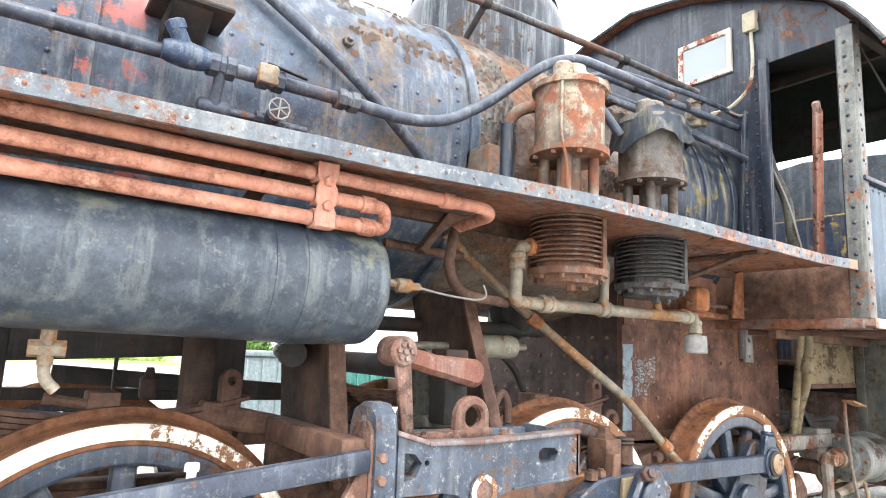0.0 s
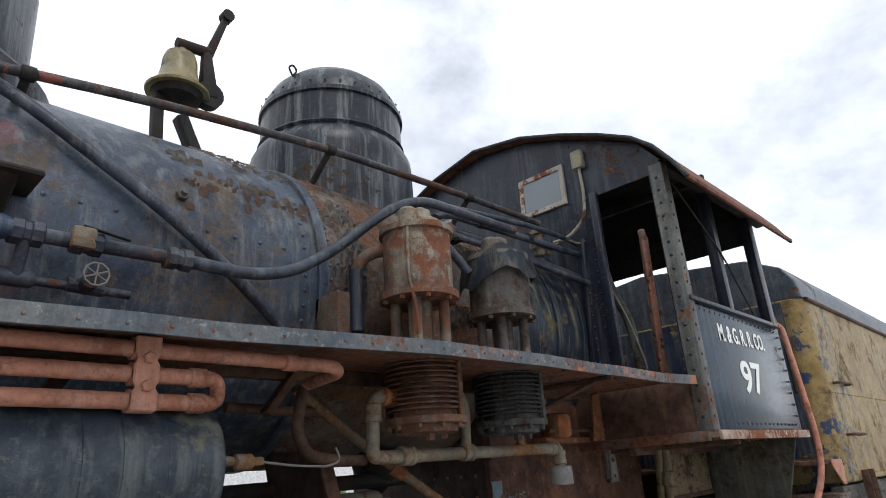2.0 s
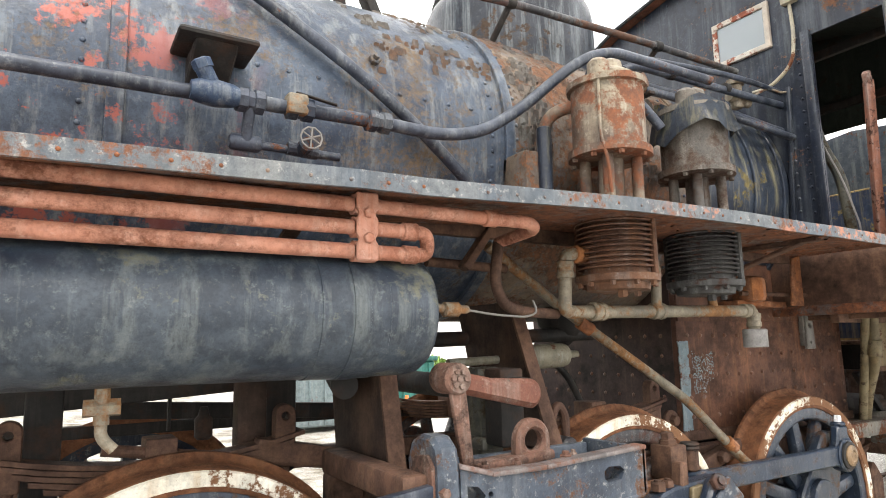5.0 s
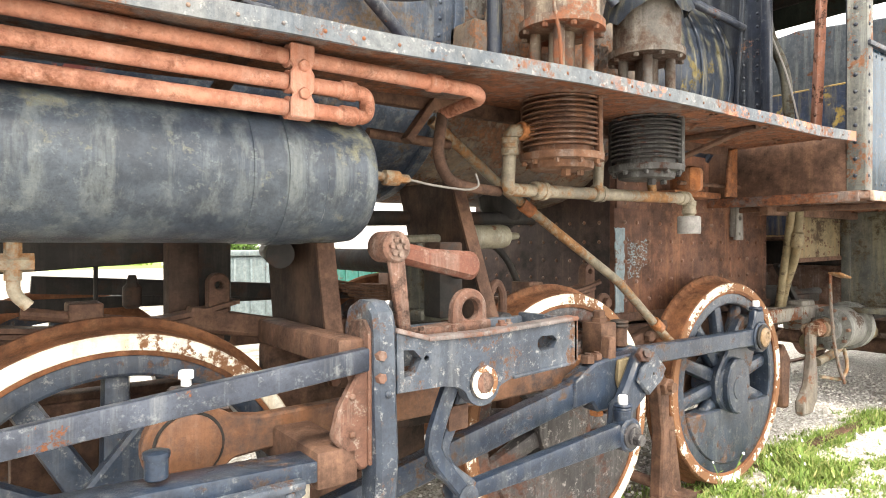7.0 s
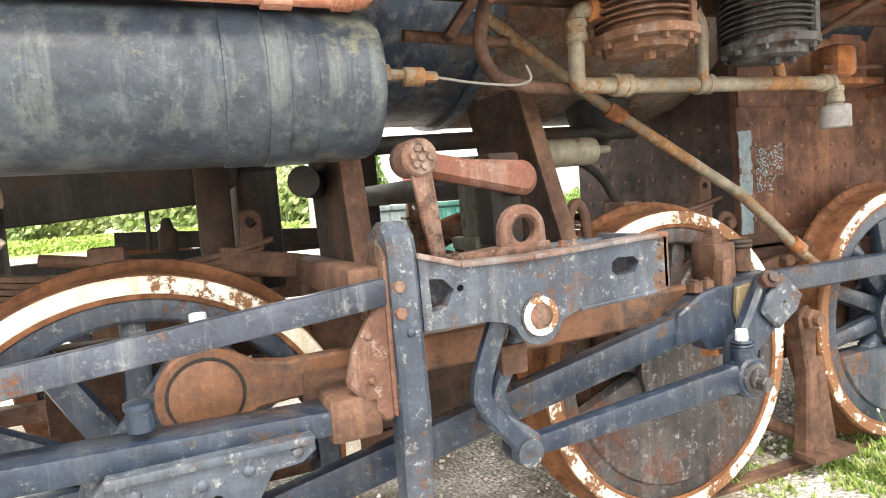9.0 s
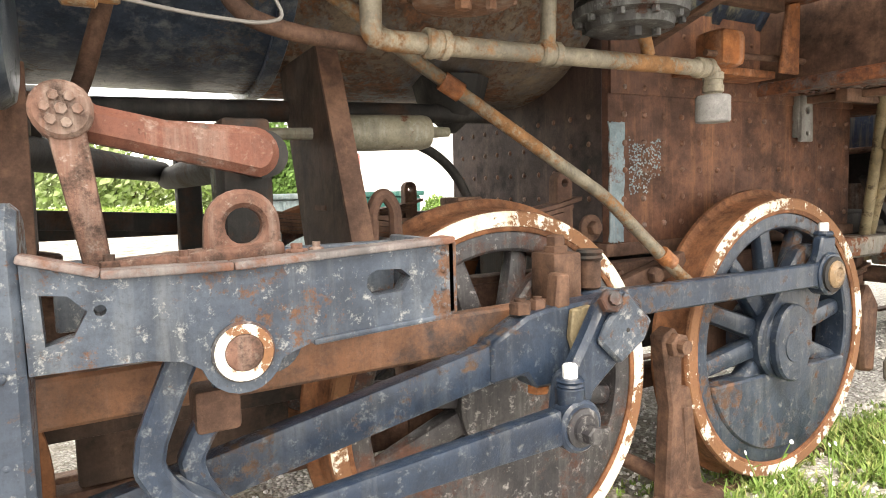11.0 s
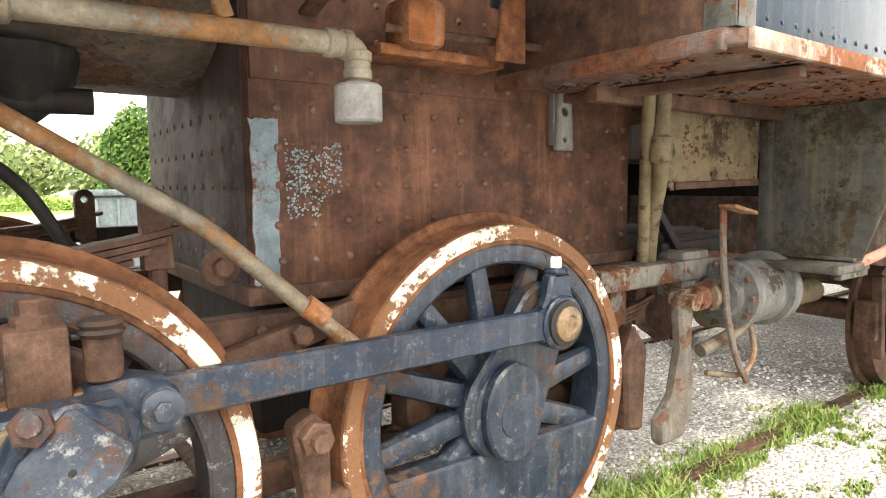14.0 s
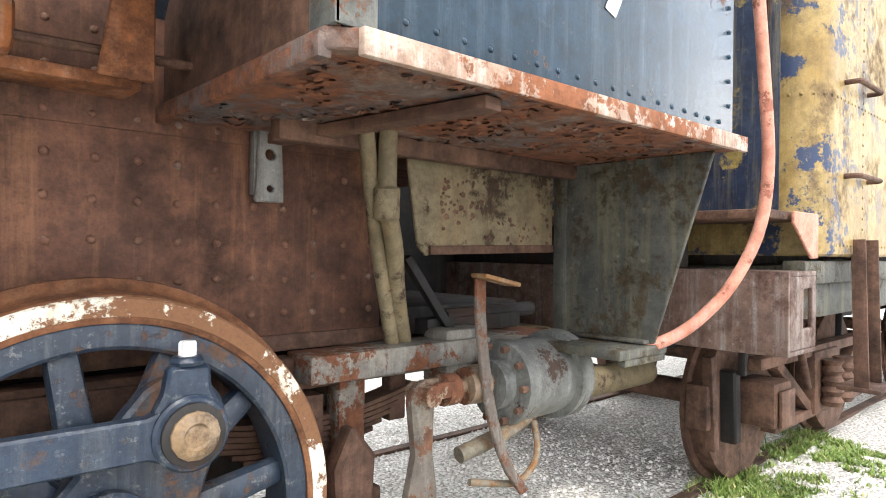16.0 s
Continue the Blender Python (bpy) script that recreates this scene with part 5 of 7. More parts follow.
def build_spring(cx, y, z, half, n, tip=True):
    s = part("spring_band", box(cx - 0.045, cx + 0.045, y - 0.06, y + 0.06, z - 0.02, z + 0.02 * n + 0.02, 0.006), M_RUST, loco, "leaf spring above the axle box")
    for k in range(n):
        h = half * (1 - 0.085 * (n - 1 - k))
        bm = bmesh.new()
        rows = []
        for i in range(9):
            t = -1 + i / 4
            zz = z + 0.017 * k + 0.06 * (t * t) * (h / half) ** 2 - 0.03
            rows.append([bm.verts.new((cx + h * t, y + a, zz + b)) for a, b in ((-0.045, 0), (0.045, 0), (0.045, 0.014), (-0.045, 0.014))])
        for A, B in zip(rows, rows[1:]):
            for i in range(4):
                bm.faces.new((A[i], A[(i + 1) % 4], B[(i + 1) % 4], B[i]))
        bm.faces.new(rows[0][::-1])
        bm.faces.new(rows[-1])
        bmesh.ops.recalc_face_normals(bm, faces=bm.faces)
        part("spring_leaf", bm, M_RUST, s)
    for sx in (-1, 1):
        part("spring_hanger", join(plate(disc(cx + sx * (half - 0.06), z + 0.017 * n + 0.08, 0.035, 12, 0, 180) + [(cx + sx * (half - 0.06) - 0.035, z + 0.02), (cx + sx * (half - 0.06) + 0.035, z + 0.02)], y - 0.025, y + 0.025, holes=[disc(cx + sx * (half - 0.06), z + 0.017 * n + 0.075, 0.014, 8)]), rod((cx + sx * (half - 0.06), y, 0.88), (cx + sx * (half - 0.06), y, z + 0.03), 0.022, 10)), M_RUST, s)


build_spring(-1.335, 0.24, 1.02, 0.47, 6)
build_spring(-3.14, 0.24, 1.02, 0.45, 6)
build_spring(0.62, 0.26, 0.62, 0.42, 7)
build_spring(-1.335, 1.46, 1.02, 0.47, 6)
# hanger loops and pin of the middle spring
part("spring_loop", tube([(-1.725, 0.05, 1.05), (-1.725, 0.05, 1.14), (-1.69, 0.05, 1.185), (-1.655, 0.05, 1.14), (-1.655, 0.05, 1.05)], 0.018, 0.03, 10), M_RUST, loco)
part("spring_pin", join(rod((-1.675, 0.0, 1.015), (-1.675, 0.3, 1.015), 0.042, 18, b=0.006), lathe([(0, 0.02), (0.006, 0.016)], (-1.675, 0.0, 1.015), (0, -1, 0), 12)), M_WHEEL_DIRTY, loco, "grimy round spring pin")
# upright braces between frame and boiler
part("boiler_brace", plate([(-0.03, 1.02), (0.21, 1.60), (0.62, 1.60), (0.42, 1.02)], -1.80, -1.778, plane="yz"), M_BRACE, loco, "dark rusty upright brace plate")
part("boiler_brace", plate([(-0.14, 0.92), (-0.02, 1.45), (0.42, 1.45), (0.32, 0.92)], -2.52, -2.498, plane="yz"), M_BRACE, loco, "dark rusty upright brace plate")
part("brace_flange", bar((-2.505, -0.155, 0.92), (-2.505, -0.035, 1.45), 0.014, 0.062, 0.003, up=(1, 0, 0)), M_RUST, loco)
part("post", box(-2.89, -2.79, 0.30, 0.38, 0.9, 1.5, 0.01), M_BRACE, loco)
# Added dark plate closes the open space below the tank.
part("belly_plate", plate([(-4.6, 1.16), (-3.4, 1.23), (-2.84, 1.27), (-2.74, 1.33), (-2.74, 1.62), (-4.6, 1.62)], 0.50, 0.53), M_BLACK, loco, "dark plate under the boiler belly")
part("brace_flange", bar((-1.785, -0.045, 1.02), (-1.785, 0.195, 1.60), 0.014, 0.062, 0.003, up=(1, 0, 0)), M_RUST, loco)
part("spring_cylinder", join(lathe([(0, 0.03), (0.005, 0.055), (0.30, 0.055), (0.32, 0.05), (0.325, 0.02), (0.40, 0.015)], (-1.74, 0.30, 1.36), (1, 0, 0.03), 24), rod((-2.05, 0.30, 1.35), (-1.72, 0.30, 1.36), 0.018, 10)), worn("grey_green_cylinder", (0.15, 0.14, 0.10), (0.22, 0.2, 0.15), RUST, 0.35), loco, "grey spring cylinder under the boiler")
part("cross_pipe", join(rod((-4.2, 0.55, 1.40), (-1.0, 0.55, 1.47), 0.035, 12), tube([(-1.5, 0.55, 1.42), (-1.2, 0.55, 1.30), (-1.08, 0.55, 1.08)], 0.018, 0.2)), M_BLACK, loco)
part("black_lump", lathe([(0, 0.02), (0.06, 0.09), (0.12, 0.13), (0.2, 0.15)], (-1.16, 0.6, 1.40), (0, 0, 1), 9), M_BLACK, loco)
part("valve_motion_shaft", join(rod((-2.62, 0.02, 1.30), (-2.10, 1.5, 1.30), 0.045, 16), box(-2.14, -2.04, -0.18, -0.08, 1.08, 1.34, 0.01), box(-2.75, -2.6, 0.55, 0.75, 0.95, 1.5, 0.02), box(-3.5, -3.4, 0.3, 0.4, 0.9, 1.45, 0.01)), M_BLACK, loco, "black shafts and posts under the boiler")
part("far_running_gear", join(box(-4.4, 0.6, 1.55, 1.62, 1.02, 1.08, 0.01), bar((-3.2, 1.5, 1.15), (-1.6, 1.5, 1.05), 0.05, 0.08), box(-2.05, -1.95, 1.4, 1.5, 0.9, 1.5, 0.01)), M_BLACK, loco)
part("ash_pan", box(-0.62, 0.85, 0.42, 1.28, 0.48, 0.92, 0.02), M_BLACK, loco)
brake = part("brake_hanger", join(plate([(-0.70, 0.66), (-0.64, 0.69), (-0.60, 0.64), (-0.60, 0.40), (-0.56, 0.10), (-0.50, 0.06), (-0.68, 0.05), (-0.66, 0.40)], -0.02, 0.05, bev=0.01), box(-0.62, -0.50, 0.0, 0.08, 0.38, 0.46, 0.01), plate([(-0.58, 0.40), (-0.52, 0.38), (-0.46, 0.05), (-0.56, 0.06)], 0.0, 0.06, bev=0.008)), M_RUST, loco, "rusty brake hanger and shoe")
part("hanger_bolt", join(nut((-0.645, -0.02, 0.63), (0, -1, 0), 0.045, 0.03), rod((-0.645, -0.05, 0.63), (-0.645, -0.075, 0.63), 0.025, 10)), M_RUST, brake)
part("brake_beam", join(rod((-0.62, 0.0, 0.12), (-0.62, 1.7, 0.12), 0.03, 12), bar((-0.70, -0.02, 0.06), (-0.44, -0.02, 0.055), 0.10, 0.03)), M_RUST, brake)
part("rigging", join(bar((-0.80, 0.14, 0.80), (-0.45, 0.12, 0.90), 0.05, 0.07), nut((-0.62, 0.10, 0.86), (0, -1, 0), 0.03, 0.03)), M_RUST, brake)
# second hanger behind the rear wheel, with the brake cylinder
part("rear_hanger", join(plate([(0.80, 0.78), (0.82, 0.825), (0.855, 0.835), (0.885, 0.815), (0.89, 0.77), (0.885, 0.62), (0.905, 0.49), (0.90, 0.36), (0.84, 0.27), (0.70, 0.27), (0.69, 0.36), (0.78, 0.45), (0.82, 0.62)], -0.07, -0.02, bev=0.012)), worn("grey_brake_lever", (0.095, 0.08, 0.068), (0.16, 0.135, 0.105), (0.14, 0.066, 0.038), 0.46, rough=0.7), loco, "grey rusted brake lever")
part("brake_shoe", join(plate([(0.62, 0.32), (0.72, 0.30), (0.74, 0.62), (0.66, 0.72), (0.60, 0.6)], 0.02, 0.10, bev=0.015), box(0.60, 0.80, 0.08, 0.16, 0.30, 0.50, 0.01)), M_RUST, loco)
bc = part("brake_cylinder", lathe([(-0.05, 0.05), (-0.045, 0.085), (0.0, 0.09), (0.01, 0.145), (0.03, 0.15), (0.06, 0.142), (0.27, 0.142), (0.275, 0.165), (0.30, 0.165), (0.31, 0.158), (0.325, 0.165), (0.345, 0.165), (0.35, 0.14), (0.355, 0.0)], (1.25, 0.02, 0.765), (1, 0, 0), 40), worn("grey_painted_cylinder", (0.085, 0.088, 0.085), (0.15, 0.148, 0.135), (0.07, 0.045, 0.034), 0.30, rough=0.5), loco, "grey brake cylinder under the cab")
for k in range(10):
    part("flange_bolt", nut((1.26, 0.02 + 0.128 * math.cos(k * 0.6283), 0.765 + 0.128 * math.sin(k * 0.6283)), (-1, 0, 0), 0.013, 0.03), M_RUST, bc)
part("push_rod", join(rod((0.86, -0.045, 0.795), (1.22, 0.01, 0.78), 0.024, 12), lathe([(-0.03, 0.03), (-0.025, 0.05), (0.025, 0.05), (0.03, 0.03)], (0.97, -0.03, 0.79), (1, 0, 0), 14), lathe([(-0.05, 0.03), (-0.045, 0.06), (0.03, 0.065), (0.05, 0.05)], (1.10, -0.01, 0.785), (1, 0, 0), 18), rod((0.855, -0.10, 0.795), (0.855, 0.0, 0.795), 0.032, 12), bar((0.87, -0.085, 0.805), (0.97, -0.06, 0.80), 0.02, 0.05, 0.006), bar((0.87, -0.015, 0.805), (0.97, -0.01, 0.80), 0.02, 0.05, 0.006)), worn("rusty_push_rod", (0.17, 0.115, 0.075), (0.24, 0.17, 0.115), RUST, 0.4), bc)
part("brake_pipe", join(tube([(1.05, 0.0, 0.56), (1.25, -0.02, 0.60), (1.50, 0.02, 0.66)], 0.028, 0.1), rod((1.46, 0.01, 0.65), (1.56, 0.03, 0.675), 0.038, 10), tube([(1.40, -0.02, 0.62), (1.40, -0.05, 0.50), (1.30, -0.05, 0.42), (1.1, 0.0, 0.46)], 0.012, 0.1)), M_PIPE_GREY, loco)
STEP = [(1.069, -0.07, 1.14), (1.071, -0.07, 1.017), (1.08, -0.07, 0.93), (1.094, -0.07, 0.85), (1.11, -0.07, 0.76), (1.135, -0.07, 0.67), (1.175, -0.07, 0.57), (1.22, -0.07, 0.49), (1.295, -0.07, 0.40)]
part("cab_step", ribbon(STEP, 0.055, 0.014, (1, 0.25, 0)), worn("grey_iron_step", (0.085, 0.07, 0.06), (0.14, 0.115, 0.095), RUST, 0.45, rough=0.7), loco, "bent iron cab step")
part("step_tread", bar((1.02, -0.11, 1.15), (1.17, -0.12, 1.118), 0.075, 0.014), M_PIPE_GREY, loco)
part("under_cab_gear", join(bar((1.02, 0.25, 1.20), (1.20, 0.2, 0.92), 0.05, 0.03), box(1.15, 1.9, 0.5, 1.3, 0.88, 1.0, 0.02), box(1.1, 1.6, 0.22, 0.3, 0.92, 0.98, 0.01), rod((1.2, 0.25, 0.98), (1.75, 0.3, 0.98), 0.03, 10)), M_BLACK, loco)
# Added black sheet, hides the bright lawn behind the cab gear.
part("dark_backing_sheet", box(0.65, 2.5, 1.36, 1.38, 0.80, 1.66, 0.003), M_BLACK, loco)
part("tail_pipe", rod((1.76, -0.20, 0.85), (2.0, -0.12, 0.90), 0.03, 14), M_PIPE_GREY, loco)
part("draw_bar", join(box(1.5, 2.5, 0.55, 1.15, 0.70, 0.84, 0.02), rod((1.5, 0.25, 0.62), (2.7, 0.3, 0.60), 0.07, 16)), M_TAN, loco)

# ---------- rods and valve gear ----------
def boss(x, y0, y1, z, r, material, name="rod_boss", parent=None):
    return part(name, lathe([(0, r - 0.006), (0.006, r), (y1 - y0 - 0.006, r), (y1 - y0, r - 0.006)], (x, y0, z), (0, 1, 0), 28), material, parent or loco)


ZP = 0.56 + PIN[1]
PX = W3 + PIN[0]
side23 = part("side_rod", plate(disc(PX, ZP, 0.075, 14, -120, 120) + [(W3 + 0.06, ZP + 0.045), (-1.0, ZP + 0.045), (-1.0, ZP - 0.045), (W3 + 0.06, ZP - 0.045)], -0.09, -0.045, bev=0.006), M_ROD, loco, "blue-grey side rod between the rear wheels")
boss(PX, -0.10, -0.035, ZP, 0.085, M_ROD, parent=side23)
part("pin_collar", lathe([(0, 0.07), (0.012, 0.07), (0.016, 0.06)], (PX, -0.098, ZP), (0, -1, 0), 24), M_BLACK, side23)
part("pin_nut", lathe([(0, 0.056), (0.014, 0.054), (0.02, 0.044), (0.022, 0.030), (0.016, 0.024), (0.016, 0.0)], (PX, -0.105, ZP), (0, -1, 0), 13), worn("greasy_pin_end", (0.15, 0.095, 0.05), (0.25, 0.165, 0.09), (0.06, 0.04, 0.028), 0.4, rough=0.45, soft=0.1), side23, "rusty crank pin nut")
part("oil_neck", plate([(PX - 0.085, ZP + 0.03), (PX - 0.055, ZP + 0.09), (PX - 0.045, ZP + 0.15), (PX + 0.045, ZP + 0.15), (PX + 0.05, ZP + 0.09), (PX + 0.085, ZP + 0.03)], -0.085, -0.04, bev=0.01), M_ROD, side23)
part("oil_cup", lathe([(0, 0.034), (0.008, 0.038), (0.016, 0.034), (0.02, 0.03)], (PX, -0.06, ZP + 0.148), (0, 0, 1), 8), M_ROD, side23)
part("oil_cap", nut((PX, -0.06, ZP + 0.166), (0, 0, 1), 0.019, 0.035), M_CAP, side23, "white oil cup cap")
Z1, P1 = ZP - 0.03, W1 + PIN[0]
side12 = part("side_rod", plate(disc(P1, Z1, 0.118, 18, 55, 305) + [(P1 + 0.12, Z1 - 0.058), (P1 + 0.20, Z1 - 0.05), (-1.10, ZP - 0.060), (-1.10, ZP + 0.052), (P1 + 0.20, Z1 + 0.052), (P1 + 0.12, Z1 + 0.065)], -0.12, -0.065, bev=0.008), M_RODBROWN, loco, "brown rusted front side rod")
part("rod_cap", lathe([(0, 0.086), (0.010, 0.086), (0.014, 0.080)], (P1, -0.118, Z1), (0, -1, 0), 32), M_RODBROWN, side12, "round rusty rod end cap")
part("cap_groove", lathe([(0, 0.086), (0.003, 0.086), (0.003, 0.095), (0.0, 0.095)], (P1, -0.118, Z1), (0, -1, 0), 32, caps=False), M_BLACK, side12)
part("oil_neck", plate([(P1 - 0.06, Z1 + 0.09), (P1 - 0.045, Z1 + 0.16), (P1 + 0.045, Z1 + 0.16), (P1 + 0.06, Z1 + 0.09)], -0.11, -0.07, bev=0.008), M_WHEEL_DIRTY, side12)
part("oil_cap", join(rod((P1, -0.09, Z1 + 0.155), (P1, -0.09, Z1 + 0.185), 0.014, 10), nut((P1, -0.09, Z1 + 0.18), (0, 0, 1), 0.021, 0.022, 8)), M_CAP, side12)
main = part("main_rod", bar((-3.0, -0.24, 0.475), (-1.47, -0.20, 0.757), 0.05, 0.088, 0.006, 0.055, 0.098), M_ROD, loco, "blue-grey main connecting rod")
part("rod_strap", plate([(-1.54, 0.80), (-1.43, 0.855), (-1.366, 0.868), (-1.26, 0.874), (-1.10, 0.88), (-1.06, 0.84), (-1.08, 0.75), (-1.27, 0.745), (-1.30, 0.662), (-1.408, 0.664), (-1.435, 0.706), (-1.54, 0.695)], -0.24, -0.16, bev=0.009), M_ROD, main, "forked rod end strap")
part("rod_wedge", plate([(-1.335, 0.86), (-1.285, 0.865), (-1.288, 0.955), (-1.325, 0.955)], -0.235, -0.185, bev=0.006), M_RUST, main)
for x, r in ((-1.425, 0.030), (-1.37, 0.024)):
    part("strap_bolt", join(nut((x, -0.20, 0.858), (0, 0, 1), r, 0.032), rod((x, -0.20, 0.885), (x, -0.20, 0.897), r * 0.5, 10)), M_RUST, main)
part("strap_bolt", nut((-1.37, -0.20, 0.664), (0, 0, -1), 0.03, 0.025), M_ORANGERUST, main)
part("strap_washer", plate([(-1.30, 0.862), (-1.235, 0.868), (-1.262, 0.80), (-1.295, 0.745), (-1.31, 0.79)], -0.262, -0.241, bev=0.004), M_TAN, main, "cream wear plate")
part("oil_box", join(box(-1.255, -1.155, -0.13, -0.02, 0.86, 0.995, 0.008), rod((-1.10, -0.10, 0.88), (-1.10, -0.10, 0.98), 0.034, 14, b=0.006)), M_RUST, loco)
part("oil_box_plug", join(nut((-1.205, -0.075, 0.994), (0, 0, 1), 0.038, 0.02), nut((-1.205, -0.075, 1.012), (0, 0, 1), 0.028, 0.032)), M_RUST, loco)
part("oil_pot_cap", lathe([(0, 0.036), (0.008, 0.042), (0.016, 0.036), (0.024, 0.042), (0.032, 0.036)], (-1.10, -0.10, 0.965), (0, 0, 1), 14), M_BLACK, loco)
knuckle = part("rod_knuckle", plate([(-1.16, 0.79), (-1.14, 0.875), (-1.06, 0.885), (-0.985, 0.865), (-0.965, 0.80), (-1.0, 0.765), (-1.10, 0.76)], -0.155, -0.045, bev=0.015), M_ROD, loco)
part("knuckle_pin", join(lathe([(0, 0.042), (0.02, 0.040), (0.026, 0.03)], (-1.015, -0.15, 0.82), (0, -1, 0), 16), nut((-1.015, -0.172, 0.82), (0, -1, 0), 0.022, 0.014)), M_YOKE, knuckle)
ecc = part("eccentric_crank", plate([(-1.24, 0.898), (-1.302, 0.796), (-1.348, 0.725), (-1.385, 0.709), (-1.398, 0.62), (-1.395, 0.55), (-1.36, 0.515), (-1.31, 0.525), (-1.285, 0.60), (-1.272, 0.65), (-1.194, 0.709), (-1.085, 0.80), (-1.10, 0.87), (-1.167, 0.904)], -0.315, -0.262, bev=0.014), M_ROD, loco, "worn eccentric crank on the main pin")
part("crank_plate", plate([(-1.278, 0.786), (-1.251, 0.833), (-1.179, 0.909), (-1.091, 0.822), (-1.118, 0.772), (-1.205, 0.718)], -0.338, -0.313, bev=0.009), M_YOKE, ecc, "chalky cover plate")
part("plate_dot", lathe([(0, 0.007), (0.003, 0.005)], (-1.183, -0.337, 0.808), (0, -1, 0), 10), M_BLACK, ecc)
part("crank_bolt", join(nut((-1.226, -0.312, 0.882), (-0.3, -1, 0.4), 0.032, 0.025), rod((-1.23, -0.335, 0.892), (-1.234, -0.347, 0.897), 0.017, 10)), M_WHEEL_DIRTY, ecc)
part("oil_cup", join(rod((-1.376, -0.335, 0.62), (-1.376, -0.335, 0.695), 0.036, 14, b=0.006), lathe([(0, 0.03), (0.006, 0.036), (0.012, 0.031), (0.018, 0.036), (0.024, 0.03)], (-1.376, -0.335, 0.69), (0, 0, 1), 14)), M_ROD, ecc)
part("oil_cap", nut((-1.376, -0.335, 0.713), (0, 0, 1), 0.019, 0.034, 8), M_CAP, ecc, "white oil cup cap")
erod = part("eccentric_rod", join(bar((-2.19, -0.375, 0.572), (-1.43, -0.35, 0.606), 0.042, 0.05, 0.006, 0.042, 0.088), plate(disc(-1.371, 0.598, 0.066, 24), -0.375, -0.315, bev=0.008), plate(disc(-2.205, 0.572, 0.043, 16), -0.40, -0.345, bev=0.006)), M_ROD, loco, "blue-grey eccentric rod")
part("crank_pin_nut", join(lathe([(0, 0.05), (0.008, 0.048), (0.012, 0.036), (0.02, 0.034)], (-1.371, -0.372, 0.598), (0, -1, 0), 18), nut((-1.366, -0.39, 0.588), (0, -1, 0), 0.025, 0.03)), M_WHEEL_DIRTY, ecc)
part("rod_eye_pin", join(lathe([(0, 0.03), (0.01, 0.028)], (-2.205, -0.40, 0.572), (0, -1, 0), 14), nut((-2.205, -0.408, 0.572), (0, -1, 0), 0.018, 0.012)), M_YOKE, erod)

# bracket that carries the link
br = part("link_bracket", plate([(-2.477, 1.093), (-2.43, 1.088), (-2.369, 1.065), (-2.181, 1.061), (-1.927, 1.073), (-1.761, 1.080), (-1.761, 0.940), (-1.775, 0.930), (-1.96, 0.925), (-2.06, 0.915), (-2.09, 0.905)] + disc(-2.172, 0.915, 0.068, 10, -15, -165) + [(-2.265, 0.915), (-2.32, 0.925), (-2.475, 0.925)], -0.445, -0.40, holes=[[(-1.943, 1.025), (-1.925, 1.036), (-1.875, 1.034), (-1.855, 1.018), (-1.872, 0.992), (-1.93, 0.988), (-1.945, 1.004)], [(-2.455, 1.042), (-2.42, 1.038), (-2.395, 1.012), (-2.415, 0.975), (-2.452, 0.965)], disc(-2.378, 1.012, 0.009, 8)], bev=0.007), M_YOKE, loco, "chalky blue valve gear bracket")
part("bracket_end", box(-1.776, -1.752, -0.445, -0.17, 0.935, 1.082, 0.006), M_YOKE, br)
rivets([((-1.752, -0.42 + 0.075 * k, z), (1, 0, 0)) for k in range(4) for z in (0.96, 1.055)] + [((-1.785, -0.446, 0.955 + 0.035 * k), (0, -1, 0)) for k in range(4)], 0.007, M_YOKE, br)
part("bracket_back", box(-2.45, -1.777, -0.20, -0.17, 0.94, 1.07, 0.006), M_YOKE, br)
part("bracket_lip", join(bar((-2.375, -0.428, 1.066), (-2.18, -0.428, 1.064), 0.055, 0.014, 0.004), bar((-2.18, -0.428, 1.064), (-1.76, -0.428, 1.083), 0.055, 0.014, 0.004), bar((-2.48, -0.428, 1.098), (-2.375, -0.428, 1.068), 0.055, 0.014, 0.004)), worn("pinkish_worn_lip", (0.10, 0.09, 0.09), (0.17, 0.13, 0.12), (0.16, 0.075, 0.05), 0.42, (0.36, 0.34, 0.32), 0.2, 0.6, 30, soft=0.1), br, "worn top lip with red primer")
part("lower_lip", bar((-2.05, -0.43, 0.918), (-1.77, -0.43, 0.934), 0.04, 0.012, 0.004), M_YOKE, br)
part("trunnion", lathe([(0, 0.052), (0.008, 0.052), (0.011, 0.047)], (-2.172, -0.443, 0.919), (0, -1, 0), 28), M_WHEEL_DIRTY, br)
part("trunnion_ring", lathe([(0.0, 0.032), (0.004, 0.032), (0.004, 0.048), (0.0, 0.048)], (-2.172, -0.453, 0.919), (0, -1, 0), 30, caps=False), rim_paint("ring_paint", 0.44), br, "white painted trunnion ring")
part("trunnion_pin", lathe([(0, 0.031), (0.006, 0.031), (0.009, 0.026)], (-2.172, -0.452, 0.919), (0, -1, 0), 20), M_PINK, br)
part("rear_trunnion", lathe([(0, 0.056), (0.02, 0.06), (0.10, 0.06)], (-2.10, -0.24, 0.905), (0, -1, 0), 24), M_YOKE, br)
